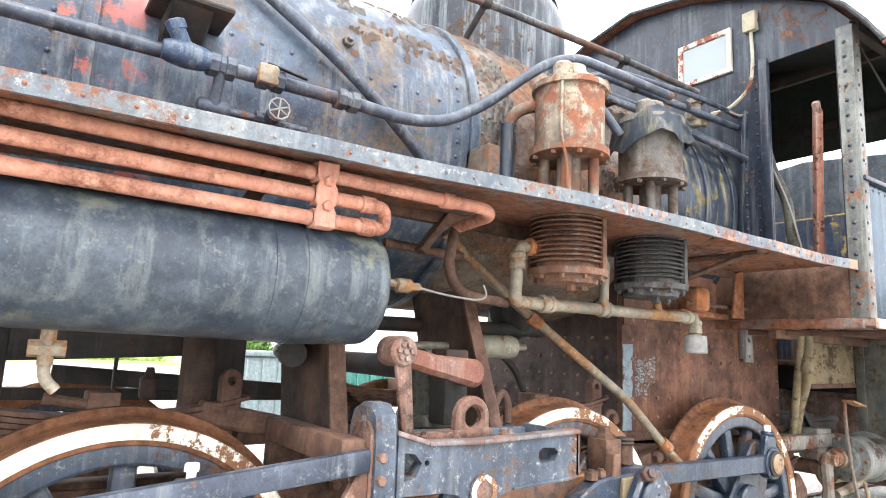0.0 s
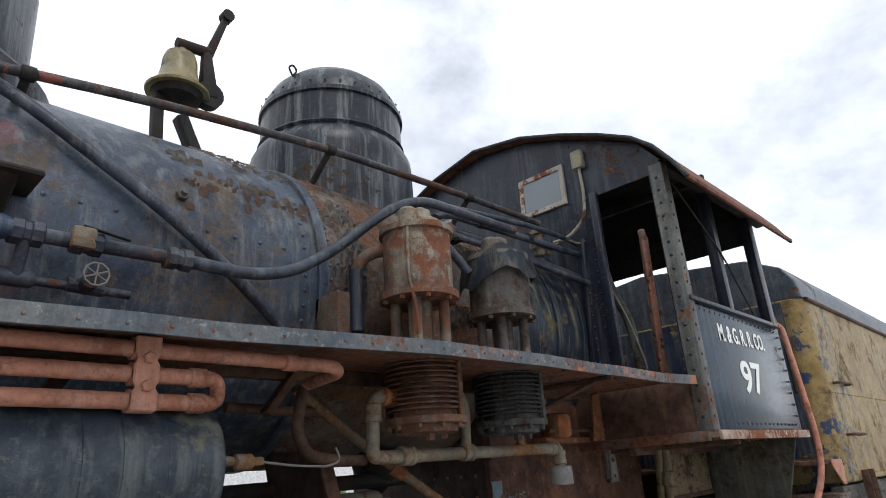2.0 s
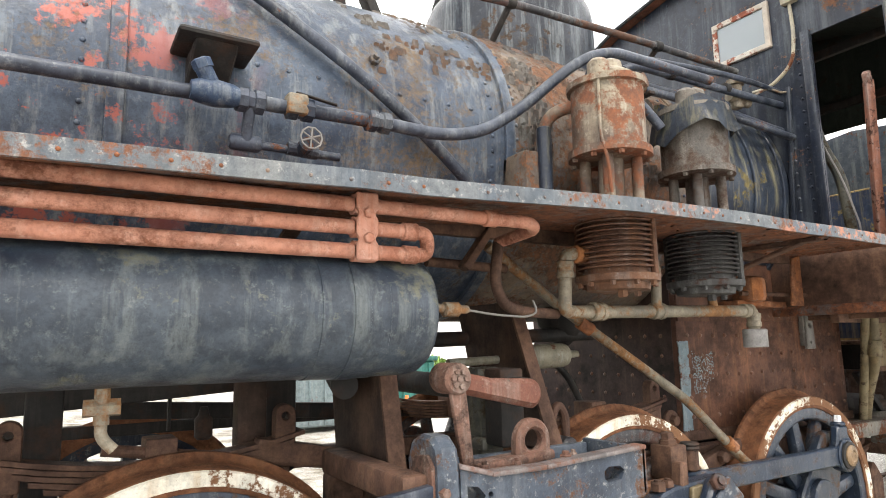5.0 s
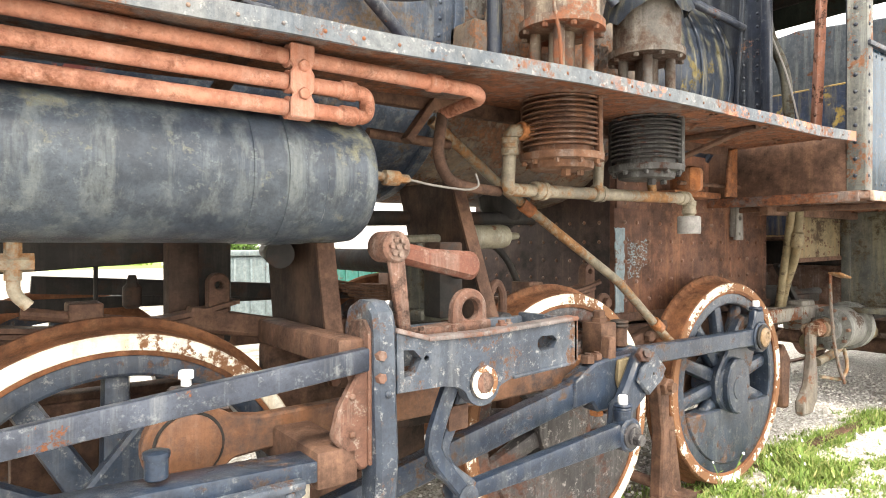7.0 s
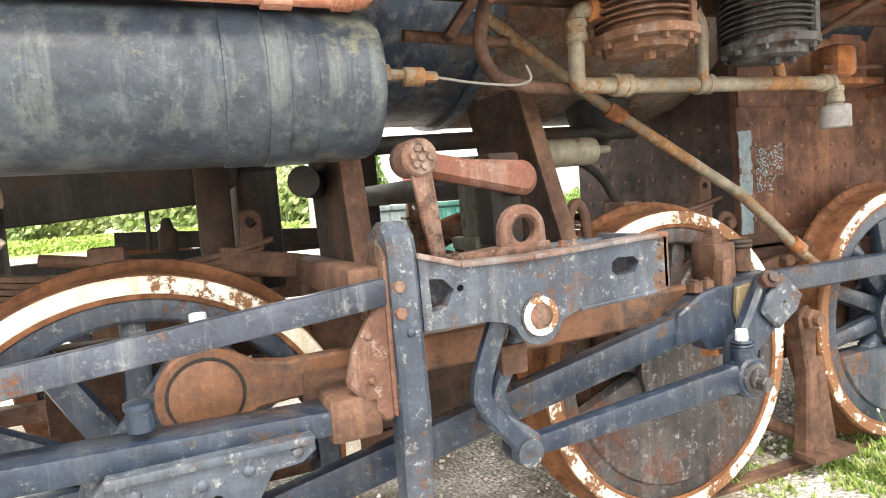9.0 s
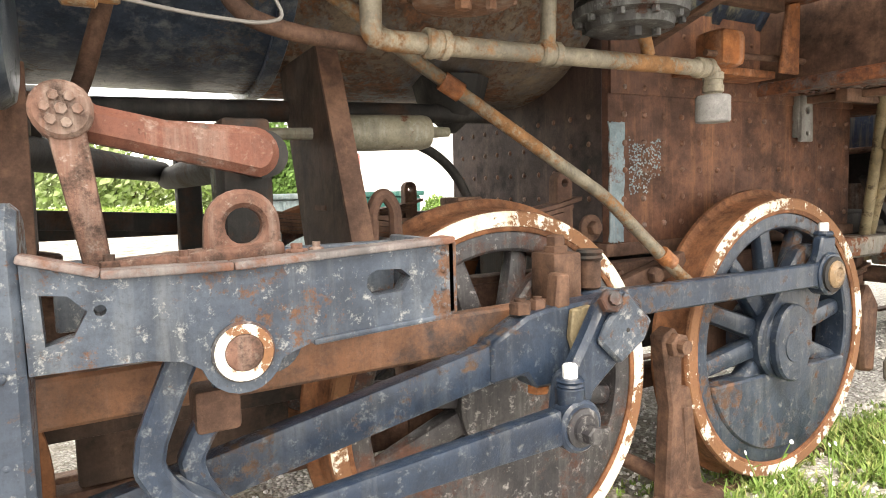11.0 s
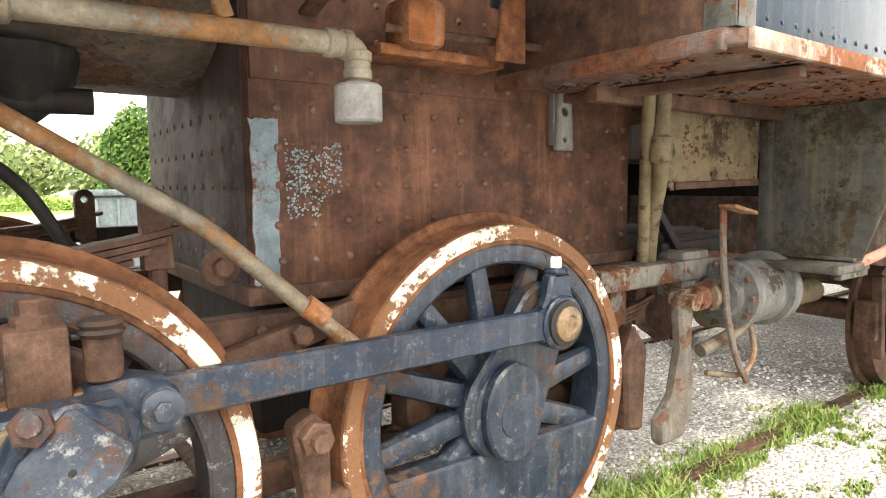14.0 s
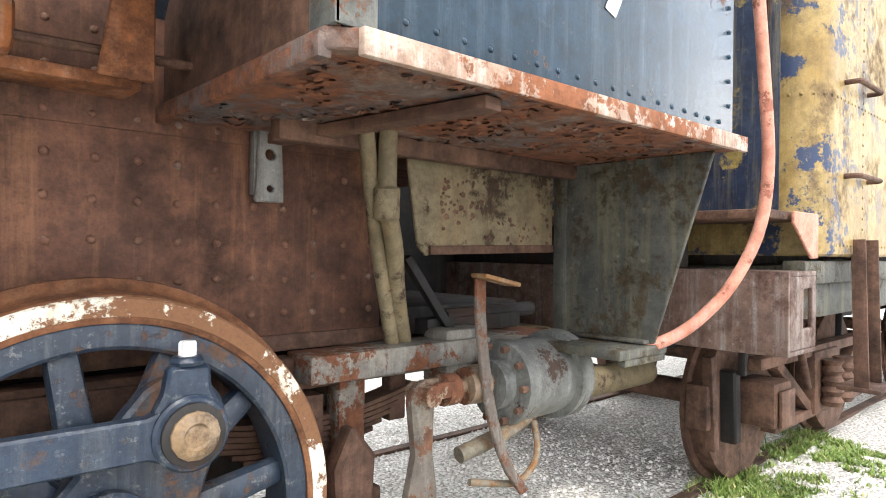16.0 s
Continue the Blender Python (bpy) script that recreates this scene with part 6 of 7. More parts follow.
for x, y, r in ((-2.36, -0.39, 0.016), (-2.06, -0.40, 0.02), (-2.02, -0.39, 0.014), (-2.25, -0.40, 0.014)):
    part("bracket_nut", join(nut((x, y, 1.066), (0, 0, 1), r, 0.016), rod((x, y, 1.08), (x, y, 1.092), r * 0.55, 8)), M_PINK, br)


link = part("expansion_link", ribbon([(x, -0.40, z) for x, z in ((-2.255, 0.93), (-2.29, 0.85), (-2.318, 0.78), (-2.325, 0.735), (-2.305, 0.695), (-2.26, 0.64), (-2.205, 0.575))], 0.035, 0.05, (0, 1, 0)), M_ROD, loco, "curved expansion link bars")
part("link_bar", ribbon([(x, -0.345, z) for x, z in ((-2.165, 0.90), (-2.19, 0.83), (-2.235, 0.755), (-2.255, 0.715), (-2.245, 0.67), (-2.205, 0.60))], 0.035, 0.045, (0, 1, 0)), M_ROD, link)
part("link_foot", join(bar((-2.30, -0.372, 0.68), (-2.18, -0.372, 0.585), 0.085, 0.055, 0.012), lathe([(0, 0.036), (0.09, 0.036)], (-2.205, -0.33, 0.572), (0, -1, 0), 16)), M_YOKE, link, "chalky worn link foot")
part("link_block", box(-2.245, -2.165, -0.37, -0.29, 0.76, 0.84, 0.01), M_RUST, link)
gy = part("guide_yoke", plate([(-0.45, 0.25), (-0.45, 0.62), (-0.465, 0.75), (-0.455, 0.90), (-0.45, 1.10), (-0.438, 1.15), (-0.405, 1.176), (-0.34, 1.178), (-0.285, 1.155), (-0.265, 1.10), (-0.27, 0.96), (-0.33, 0.86), (-0.36, 0.72), (-0.36, 0.25)], -2.545, -2.477, plane="yz", bev=0.012), M_YOKE, loco, "chalky blue guide yoke plate")
part("yoke_web", plate([(-0.432, 0.74), (-0.428, 1.10), (-0.40, 1.13), (-0.32, 1.12), (-0.295, 1.06), (-0.30, 0.96), (-0.36, 0.85), (-0.375, 0.74)], -2.555, -2.543, plane="yz", bev=0.004), M_PINK, gy, "rusty inner web with bolts")
part("yoke_gusset", plate([(-2.655, 0.825), (-2.635, 0.90), (-2.60, 0.96), (-2.57, 1.01), (-2.548, 1.02), (-2.548, 0.73), (-2.575, 0.73), (-2.60, 0.76)], -0.42, -0.385, bev=0.008), M_PINK, gy, "pinkish rusted gusset casting")
part("yoke_foot", join(box(-2.70, -2.58, -0.42, 0.2, 0.70, 0.80, 0.012), box(-2.63, -2.55, -0.40, 0.2, 1.0, 1.08, 0.012)), M_RUST, gy)
rivets([((-2.51, -0.457, z), (0, -1, 0)) for z in (0.93, 0.80)], 0.011, M_YOKE, gy)
rivets([((-2.60, -0.425, z), (0, -1, 0)) for z in (0.83, 0.93)], 0.010, M_RIVET, gy)
part("valve_rod", bar((-4.2, -0.41, 0.855), (-2.545, -0.41, 1.024), 0.035, 0.054, 0.005, 0.035, 0.062), M_PIPE_BLUE, loco, "dark blue flat valve rod")
for z in (1.035, 0.975):
    part("valve_rod_bolt", nut((-2.53, -0.44, z), (0, -1, 0), 0.015, 0.022), M_PINK, gy)
guide = part("valve_stem_guide", box(-3.884, -3.434, -0.45, -0.33, 0.907, 1.014, 0.008), M_PIPE_BLUE, loco, "dark blue valve stem guide block")
part("guide_cap", box(-3.854, -3.454, -0.44, -0.30, 1.014, 1.049, 0.006), M_RUST, guide, "rusty cap plate")
for x in (-3.484, -3.604):
    part("cap_bolt", join(nut((x, -0.38, 1.048), (0, 0, 1), 0.026, 0.02), rod((x, -0.38, 1.064), (x, -0.38, 1.099), 0.018, 10)), M_RUST, guide)
part("guide_bar", bar((-4.3, -0.36, 0.79), (-2.605, -0.36, 0.748), 0.11, 0.056, 0.006), M_ROD, loco, "blue-grey crosshead guide bar")
ch = part("crosshead", join(plate([(-3.14, 0.738), (-2.745, 0.742), (-2.738, 0.712), (-2.77, 0.69), (-2.83, 0.685), (-2.87, 0.62), (-2.90, 0.46), (-3.17, 0.46), (-3.17, 0.70)], -0.44, -0.37, holes=[disc(-2.945, 0.65, 0.012, 8)], bev=0.006), bar((-3.14, -0.42, 0.733), (-2.742, -0.42, 0.737), 0.06, 0.02)), M_YOKE, loco, "chalky grey crosshead")
rivets([((x, -0.442, z), (0, -1, 0)) for x, z in ((-3.09, 0.70), (-2.97, 0.69), (-2.88, 0.70), (-2.78, 0.715))], 0.014, M_YOKE, ch)
part("guide_oil_cup", join(rod((-3.07, -0.37, 0.80), (-3.07, -0.37, 0.855), 0.026, 14, b=0.004), lathe([(0, 0.03), (0.012, 0.03), (0.016, 0.02)], (-3.07, -0.37, 0.85), (0, 0, 1), 14)), M_ROD, loco)
# reverse arm and lifting eye
arm = part("reverse_arm", plate(disc(-2.412, 1.325, 0.043, 10, 70, 230) + [(-2.36, 1.275), (-2.22, 1.243)] + disc(-2.10, 1.262, 0.048, 10, -80, 80) + [(-2.25, 1.318), (-2.36, 1.340)], -0.30, -0.235, bev=0.016), M_REDARM, loco, "flaking red reverse arm")
part("arm_boss", join(lathe([(0, 0.047), (0.09, 0.047), (0.098, 0.04)], (-2.411, -0.25, 1.324), (0, -1, 0), 20), *[nut((-2.411 + 0.023 * math.cos(a), -0.347, 1.324 + 0.023 * math.sin(a)), (0, -1, 0), 0.009, 0.01) for a in range(6)], nut((-2.411, -0.347, 1.324), (0, -1, 0), 0.01, 0.008)), M_PINK, arm)
part("lifting_link", bar((-2.409, -0.325, 1.315), (-2.375, -0.325, 1.065), 0.022, 0.058, 0.008, 0.022, 0.042, up=(1, 0, 0)), M_PINK, arm, "pinkish hanging link")
part("arm_shaft", rod((-2.07, -0.24, 1.262), (-2.07, 1.5, 1.27), 0.048, 18), M_BLACK, loco)
part("arm_post", join(bar((-2.07, 0.02, 0.98), (-2.08, 0.02, 1.34), 0.10, 0.10, 0.01, up=(1, 0, 0)), box(-2.15, -2.0, -0.08, 0.09, 1.06, 1.10, 0.008)), M_APRON, loco)
part("lifting_eye", join(plate([(-2.210, 1.06)] + disc(-2.140, 1.125, 0.067, 14, 180, 0) + [(-2.072, 1.06)], -0.35, -0.31, holes=[disc(-2.138, 1.125, 0.034, 16)], bev=0.010), bar((-2.36, -0.325, 1.062), (-2.07, -0.325, 1.080), 0.08, 0.03, 0.008)), M_PINK, loco, "pinkish rusted lifting eye")


# ---------- boiler side fittings ----------
step = part("boiler_step", box(-3.18, -2.94, -0.07, 0.13, 2.355, 2.378, 0.012), M_BLACK, loco, "small black step on the boiler side")
part("step_bracket", plate([(0.16, 2.355), (-0.05, 2.355), (0.13, 2.25)], -3.13, -3.0, plane="yz", bev=0.006), M_BLACK, step)
M_VALVEBLUE = worn("deep_blue_valve", (0.015, 0.032, 0.07), (0.035, 0.06, 0.10), RUST, 0.3)
gv = part("globe_valve", lathe([(-0.07, 0.028), (-0.05, 0.036), (0, 0.042), (0.05, 0.036), (0.07, 0.028)], (-3.070, -0.05, 2.185), (1, 0, 0), 16), M_VALVEBLUE, loco, "blue globe valve on the steam pipe")
part("valve_bonnet", join(rod((-3.070, -0.05, 2.192), (-3.110, -0.06, 2.257), 0.026, 10), nut((-3.105, -0.06, 2.252), (-0.5, -0.1, 1), 0.03, 0.03)), M_VALVEBLUE, gv)
part("ball_valve", box(-2.85, -2.78, -0.07, -0.01, 2.162, 2.232, 0.012), M_PIPE_GREY, loco, "small ball valve with a dark lever")
part("valve_lever", bar((-2.820, -0.05, 2.237), (-2.690, -0.08, 2.207), 0.018, 0.007), M_BLACK, loco)
low = part("lower_pipe", join(rod((-3.010, 0.02, 2.067), (-2.650, 0.0, 2.057), 0.014, 12), lathe([(-0.05, 0.02), (-0.04, 0.027), (0.04, 0.027), (0.05, 0.02)], (-2.960, 0.02, 2.067), (1, 0, 0), 10)), M_PIPE_BLUE, loco, "small branch pipe with a wire-wheel valve")
part("branch_riser", rod((-2.960, 0.01, 2.072), (-2.960, -0.04, 2.192), 0.018, 12), M_PIPE_BLUE, low)
part("valve_body", join(rod((-2.780, 0.0, 2.062), (-2.780, -0.05, 2.072), 0.026, 10), rod((-2.830, 0.0, 2.064), (-2.730, 0.0, 2.060), 0.022, 10)), M_PIPE_BLUE, low)
part("wire_wheel", join(tube([(-2.77 + 0.036 * math.cos(k * 0.62832), -0.06, 2.09 + 0.036 * math.sin(k * 0.62832)) for k in range(11)], 0.0032, 0, 6), *[rod((-2.77 - 0.034 * math.cos(q), -0.06, 2.09 - 0.034 * math.sin(q)), (-2.77 + 0.034 * math.cos(q), -0.06, 2.09 + 0.034 * math.sin(q)), 0.0028, 6) for q in (0.4, 1.5, 2.6)]), M_WIRE, low, "bent wire handwheel")
for x, a in ((-2.45, 18), (-2.42, -2), (-1.98, 2)):
    part("stud", join(rod(on_boiler(x, a, -0.01), on_boiler(x, a, 0.04), 0.012, 8), nut(on_boiler(x, a, 0.005), out_boiler(a), 0.024, 0.018)), M_BOILER, boiler)

# bolts and small running gear
for x in [-2.45 + 0.16 * k for k in range(12)]:
    part("frame_bolt", nut((x, 0.20, 0.86), (0, -1, 0), 0.016, 0.016), M_RIVET, loco)
for x, z in ((-2.70, 0.79), (-2.70, 0.73), (-2.55, 1.05), (-2.46, 0.99), (-2.40, 0.86)):
    part("frame_nut", nut((x, 0.10, z), (0, -1, 0), 0.022, 0.03), M_RIVET, loco)
part("axle_box", box(-2.62, -2.36, 0.10, 0.22, 0.70, 1.0, 0.012), M_RUST, loco, "rusty bolted frame casting")
part("equalizer", bar((-2.85, 0.23, 1.10), (-2.45, 0.23, 1.02), 0.07, 0.07, 0.01), M_RUST, loco)
part("oil_pot", lathe([(0, 0.02), (0.01, 0.03), (0.07, 0.03), (0.08, 0.02), (0.11, 0.012)], (-2.98, 0.40, 1.12), (0, 0, 1), 12), M_BLACK, loco)
part("hanging_pipe", tube([(-2.30, 0.25, 1.72), (-2.335, 0.25, 1.60), (-2.375, 0.25, 1.47), (-2.40, 0.25, 1.41), (-2.46, 0.25, 1.395), (-2.50, 0.25, 1.42)], 0.022, 0.06, 12), M_RUST, loco, "rusty pipe hanging under the boiler")
part("stay_rod", rod((-3.3, 0.20, 1.14), (-2.3, 0.22, 0.98), 0.018, 10), M_RUST, loco)
part("far_boiler_tank", lathe([(0, 0.10), (0.04, 0.185), (2.0, 0.185)], (-2.5, 2 * YC + 0.19, 1.52), (-1, 0, 0), 32), M_BLACK, loco)
part("drip_rod", rod((-3.04, 0.75, 1.12), (-3.04, 0.75, 1.30), 0.008, 6), M_BLACK, loco)

# ---------- tender ----------
tender = thing("tender", "rusty yellow and blue tender coupled behind the locomotive", "tender")
TX, TY = 2.58, -0.58
def build_tender():
    FYT = 2 * YC - TY
    body = plate(disc(TX + 0.16, TY + 0.16, 0.16, 9, 270, 180) + disc(TX + 0.16, FYT - 0.16, 0.16, 9, 180, 90) + [(9.5, FYT), (9.5, TY)], 1.22, 2.72, plane="xy", bev=0.01)
    b = part("tank_body", body, M_TENDER, tender, "riveted tank with peeling yellow and blue paint")
    part("tank_end", box(TX - 0.01, TX - 0.002, TY + 0.17, 2 * YC - TY - 0.17, 1.42, 2.70, 0.002), M_TENDERBLUE, tender, "dark blue peeling end plate")
    top = [(TY + 0.01, 2.72), (TY + 0.03, 2.88), (TY + 0.12, 3.02), (TY + 0.4, 3.16), (YC, 3.28)]
    part("tank_top", plate(top + [(2 * YC - y, z) for y, z in top[-2::-1]], TX + 0.05, 9.4, plane="yz", bev=0.01), M_TENDERTOP, tender, "dark rounded tank top")
    part("top_band", tube([(TX + 0.1, TY - 0.005, 2.71), (9.4, TY - 0.005, 2.71)], 0.02, 0, 8), M_RUST, tender)
    heads = [((TX + 0.18 + 0.05 * k, TY, z), (0, -1, 0)) for k in range(90) for z in (1.27, 1.92)] + [((x, TY, 1.3 + 0.05 * k), (0, -1, 0)) for x in (TX + 0.55, TX + 1.6) for k in range(25)] + [((TX, TY + 0.18 + 0.05 * k, 1.92), (-1, 0, 0)) for k in range(16)] + [((TX + 0.16 - 0.16 * math.cos(a), TY + 0.16 - 0.16 * math.sin(a), 1.92), (-math.cos(a), -math.sin(a), 0)) for a in (0.15, 0.45, 0.75, 1.05, 1.35)]
    rivets(heads, 0.009, M_TENDER, tender)
    part("underframe", join(box(TX - 0.1, 9.4, TY + 0.03, TY + 0.12, 1.10, 1.20, 0.008), box(TX - 0.15, 9.4, 0.3, 1.4, 0.98, 1.15, 0.01), box(TX + 0.11, 9.3, 0.5, 1.2, 1.14, 1.218, 0.004), box(TX - 0.14, TX + 0.1, 0.5, 1.2, 1.14, 1.188, 0.004)), M_APRON, tender, "grey rusted underframe")
    part("deck_edge", box(TX - 0.45, TX - 0.002, TY + 0.05, 2 * YC - TY - 0.05, 1.365, 1.40, 0.006), M_RUST, tender)
    # Added black block stands for the dark gap between deck and beam.
    part("deck_gap_filler", box(TX - 0.30, TX - 0.004, 0.0, 1.7, 1.16, 1.364, 0.01), M_BLACK, tender)
    beam = worn("brown_end_beam", (0.10, 0.06, 0.045), (0.15, 0.095, 0.075), DARKRUST, 0.4, soft=0.15)
    e = part("end_beam", box(TX - 0.36, TX - 0.34, TY, 2.2, 0.83, 1.16, 0.004), beam, tender, "brown channel end beam")
    part("beam_flange", box(TX - 0.34, TX - 0.06, TY, 2.2, 1.14, 1.16, 0.004), beam, e)
    part("beam_flange", box(TX - 0.34, TX - 0.06, TY, 2.2, 0.83, 0.85, 0.004), beam, e)
    part("beam_end", plate([(TX - 0.34, 0.85), (TX - 0.06, 0.85), (TX - 0.06, 1.14), (TX - 0.34, 1.14)], TY, TY + 0.02, holes=[[(TX - 0.20, 0.93), (TX - 0.10, 0.93), (TX - 0.10, 1.09), (TX - 0.20, 1.09)]]), beam, e)
    part("side_sill", box(TX - 0.05, 9.4, TY + 0.06, TY + 0.16, 0.95, 1.10, 0.008), M_APRON, tender)
    part("centre_sill", box(TX - 0.05, 9.4, 0.2, 1.5, 0.72, 1.05, 0.01), M_BLACK, tender)
    part("air_reservoir", lathe([(0, 0.08), (0.03, 0.14), (0.9, 0.14), (0.93, 0.08)], (TX + 2.6, TY + 0.25, 0.78), (1, 0, 0), 24), M_APRON, tender)
    part("corner_gusset", plate([(TX - 0.24, 1.40), (TX + 0.04, 1.40), (TX + 0.04, 1.21), (TX - 0.04, 1.21), (TX - 0.24, 1.35)], TY + 0.025, TY + 0.037), M_PIPE_ORANGE, tender)
    part("grab_iron", tube([(TX + 0.28, TY, 2.0), (TX + 0.28, TY - 0.06, 2.0), (TX + 0.62, TY - 0.06, 2.0), (TX + 0.62, TY, 2.0)], 0.012, 0.03, 8), M_RUST, tender)
    part("grab_iron", tube([(TX + 0.28, TY, 1.58), (TX + 0.28, TY - 0.06, 1.58), (TX + 0.62, TY - 0.06, 1.58), (TX + 0.62, TY, 1.58)], 0.012, 0.03, 8), M_RUST, tender)
    part("end_ladder_rail", tube([(TX - 0.02, TY + 0.2, 1.95), (TX - 0.06, TY + 0.2, 1.93), (TX - 0.06, TY + 0.2, 2.4)], 0.013, 0.04, 8), M_BLACK, tender)
    part("corner_step", join(bar((TX + 0.42, TY - 0.02, 1.30), (TX + 0.42, TY - 0.04, 0.62), 0.06, 0.014, 0.003, up=(1, 0, 0)), bar((TX + 0.62, TY - 0.02, 1.30), (TX + 0.62, TY - 0.04, 0.62), 0.06, 0.014, 0.003, up=(1, 0, 0)), box(TX + 0.40, TX + 0.66, TY - 0.12, TY + 0.06, 0.60, 0.62, 0.004)), M_RUST, tender)
build_tender()
def build_bogie(cx):
    for k, x in enumerate((cx - 0.75, cx + 0.75)):
        for y, d in ((0.0, 1), (2 * YC, -1)):
            part("bogie_wheel", lathe([(0.0, 0.16), (0.0, 0.38), (0.006, 0.415), (0.09, 0.42), (0.10, 0.45), (0.125, 0.45), (0.13, 0.40), (0.09, 0.33), (0.07, 0.15), (0.07, 0.02)], (x, y, 0.42), (0, d, 0), 48), M_RUST, tender)
        part("bogie_axle", rod((x, 0.05, 0.42), (x, 1.65, 0.42), 0.07, 16), M_RUST, tender)
        part("journal_box", join(box(x - 0.12, x + 0.12, -0.22, 0.0, 0.32, 0.56, 0.025), bar((x, -0.235, 0.33), (x, -0.235, 0.52), 0.18, 0.02, 0.006, up=(0, 1, 0))), M_RUST, tender)
    part("bogie_side", join(bar((cx - 0.95, -0.14, 0.66), (cx + 0.95, -0.14, 0.66), 0.08, 0.06), bar((cx - 0.70, -0.14, 0.64), (cx - 0.2, -0.14, 0.32), 0.07, 0.06), bar((cx + 0.70, -0.14, 0.64), (cx + 0.2, -0.14, 0.32), 0.07, 0.06), bar((cx - 0.75, -0.14, 0.30), (cx + 0.75, -0.14, 0.30), 0.08, 0.05), box(cx - 0.22, cx + 0.22, -0.2, -0.08, 0.29, 0.66, 0.02)), M_RUST, tender, "rusty bogie side frame")
    for sx in (-1, 1):
        part("bogie_spring", lathe([(0.03 * k, 0.045 + 0.018 * (k % 2)) for k in range(10)], (cx + sx * 0.1, -0.25, 0.34), (0, 0, 1), 14), M_RUST, tender)
        part("brake_block", join(plate([(cx - 0.25 + sx * 0.75, 0.24), (cx - 0.18 + sx * 0.75, 0.24), (cx - 0.20 + sx * 0.75, 0.62), (cx - 0.27 + sx * 0.75, 0.62)], -0.08, 0.02, bev=0.01), bar((cx - 0.23 + sx * 0.75, -0.1, 0.60), (cx - 0.21 + sx * 0.75, -0.1, 0.92), 0.04, 0.03, 0.005, up=(1, 0, 0))), M_BLACK, tender)
    part("brake_rig", join(bar((cx - 1.25, -0.05, 0.72), (cx - 1.20, -0.05, 0.25), 0.05, 0.05), box(cx - 1.28, cx - 1.14, -0.06, 0.06, 0.35, 0.58, 0.02), tube([(cx - 1.1, -0.2, 0.95), (cx - 0.8, -0.25, 0.95), (cx - 0.6, -0.25, 0.7), (cx - 0.5, -0.25, 0.5)], 0.02, 0.1)), M_RUST, tender)
build_bogie(3.94)
build_bogie(7.6)

# flexible hose hanging between cab and tender
hose = thing("hanging_hose", "faded pink rubber hose hanging beside the cab", "hose")
part("hose", tube([(1.95, -0.50, 2.42), (1.97, -0.54, 2.38), (2.0, -0.56, 2.0), (2.03, -0.58, 1.55), (2.01, -0.56, 1.30), (1.92, -0.48, 1.08), (1.80, -0.38, 0.94), (1.68, -0.30, 0.885)], 0.022, 0.2, 14), worn("faded_pink_rubber", (0.45, 0.17, 0.11), (0.52, 0.24, 0.17), (0.3, 0.12, 0.08), 0.35, rough=0.6), hose)
part("hose_tee", join(rod((1.85, -0.50, 2.40), (2.0, -0.50, 2.40), 0.02, 10), rod((1.95, -0.50, 2.36), (1.95, -0.50, 2.46), 0.024, 10), rod((1.72, -0.56, 2.38), (1.87, -0.50, 2.40), 0.018, 10)), M_ORANGERUST, hose, "rusty pipe tee")

# ---------- distance ----------
def leafy(name, label, at, radii, n, seed, colour, size, group="", kind="", trunk=True, category="tree"):
    """A bush or tree: trunk, limbs and a crown of many small leaf clumps."""
    q = random.Random(seed)
    t = thing(name, label, category, group, kind, at)
    rx, ry, rz = radii
    if trunk:
        part("trunk", join(rod((0, 0, -0.2), (0, 0, rz * 1.0), 0.06 * rz, 8, 0.02 * rz), *[rod((0, 0, rz * 0.5), (rx * 0.6 * math.cos(a), ry * 0.6 * math.sin(a), rz * 1.1), 0.02 * rz, 6, 0.008 * rz) for a in (0.5, 2.4, 4.2)]), M_RUST, t)
    verts, faces = [], []
    for _ in range(n):
        a, c = q.uniform(0, 6.283), q.uniform(-0.9, 1)
        r = (q.random() ** 0.35) * (1 + 0.22 * noise.noise((a * 1.5, c * 3, seed)))
        s = math.sqrt(max(0, 1 - c * c)) if category == "tree" else math.sqrt(max(0.05, 1 - c * c)) 
        p = Vector((rx * r * s * math.cos(a), ry * r * s * math.sin(a), rz * (1 + r * c)))
        d = Vector((q.gauss(0, 1), q.gauss(0, 1), q.gauss(0, 1))).normalized()
        e = d.orthogonal().normalized()
        f = d.cross(e)
        k = size * q.uniform(0.6, 1.4)
        b = len(verts)
        verts += [p - e * k, p + f * k * 0.5, p + e * k, p - f * k * 0.5]
        faces.append((b, b + 1, b + 2, b + 3))
    me = bpy.data.meshes.new("crown")
    me.from_pydata(verts, [], faces)
    m = Mat(name + "_leaves")
    gi = m.nt.nodes.new("ShaderNodeNewGeometry").outputs["Random Per Island"]
    me.materials.append(m.done(m.mix(gi, tuple(0.7 * v for v in colour), tuple(1.3 * v for v in colour)), 0.7))
    ob = new("crown", me)
    ob.parent = t
    return t


leafy("evergreen_bush", "rounded bright green evergreen bush", (1.78, 14.6, -0.1), (0.80, 0.80, 1.62), 15000, 1, (0.075, 0.15, 0.022), 0.055)
leafy("evergreen_bush", "small round green bush by the lot", (7.2, 16.0, -0.1), (0.55, 0.55, 0.6), 2500, 2, (0.13, 0.22, 0.04), 0.06)
leafy("evergreen_bush", "small round green bush beyond the lot", (12.7, 20.0, -0.1), (0.8, 0.8, 0.75), 2500, 3, (0.13, 0.22, 0.04), 0.07)
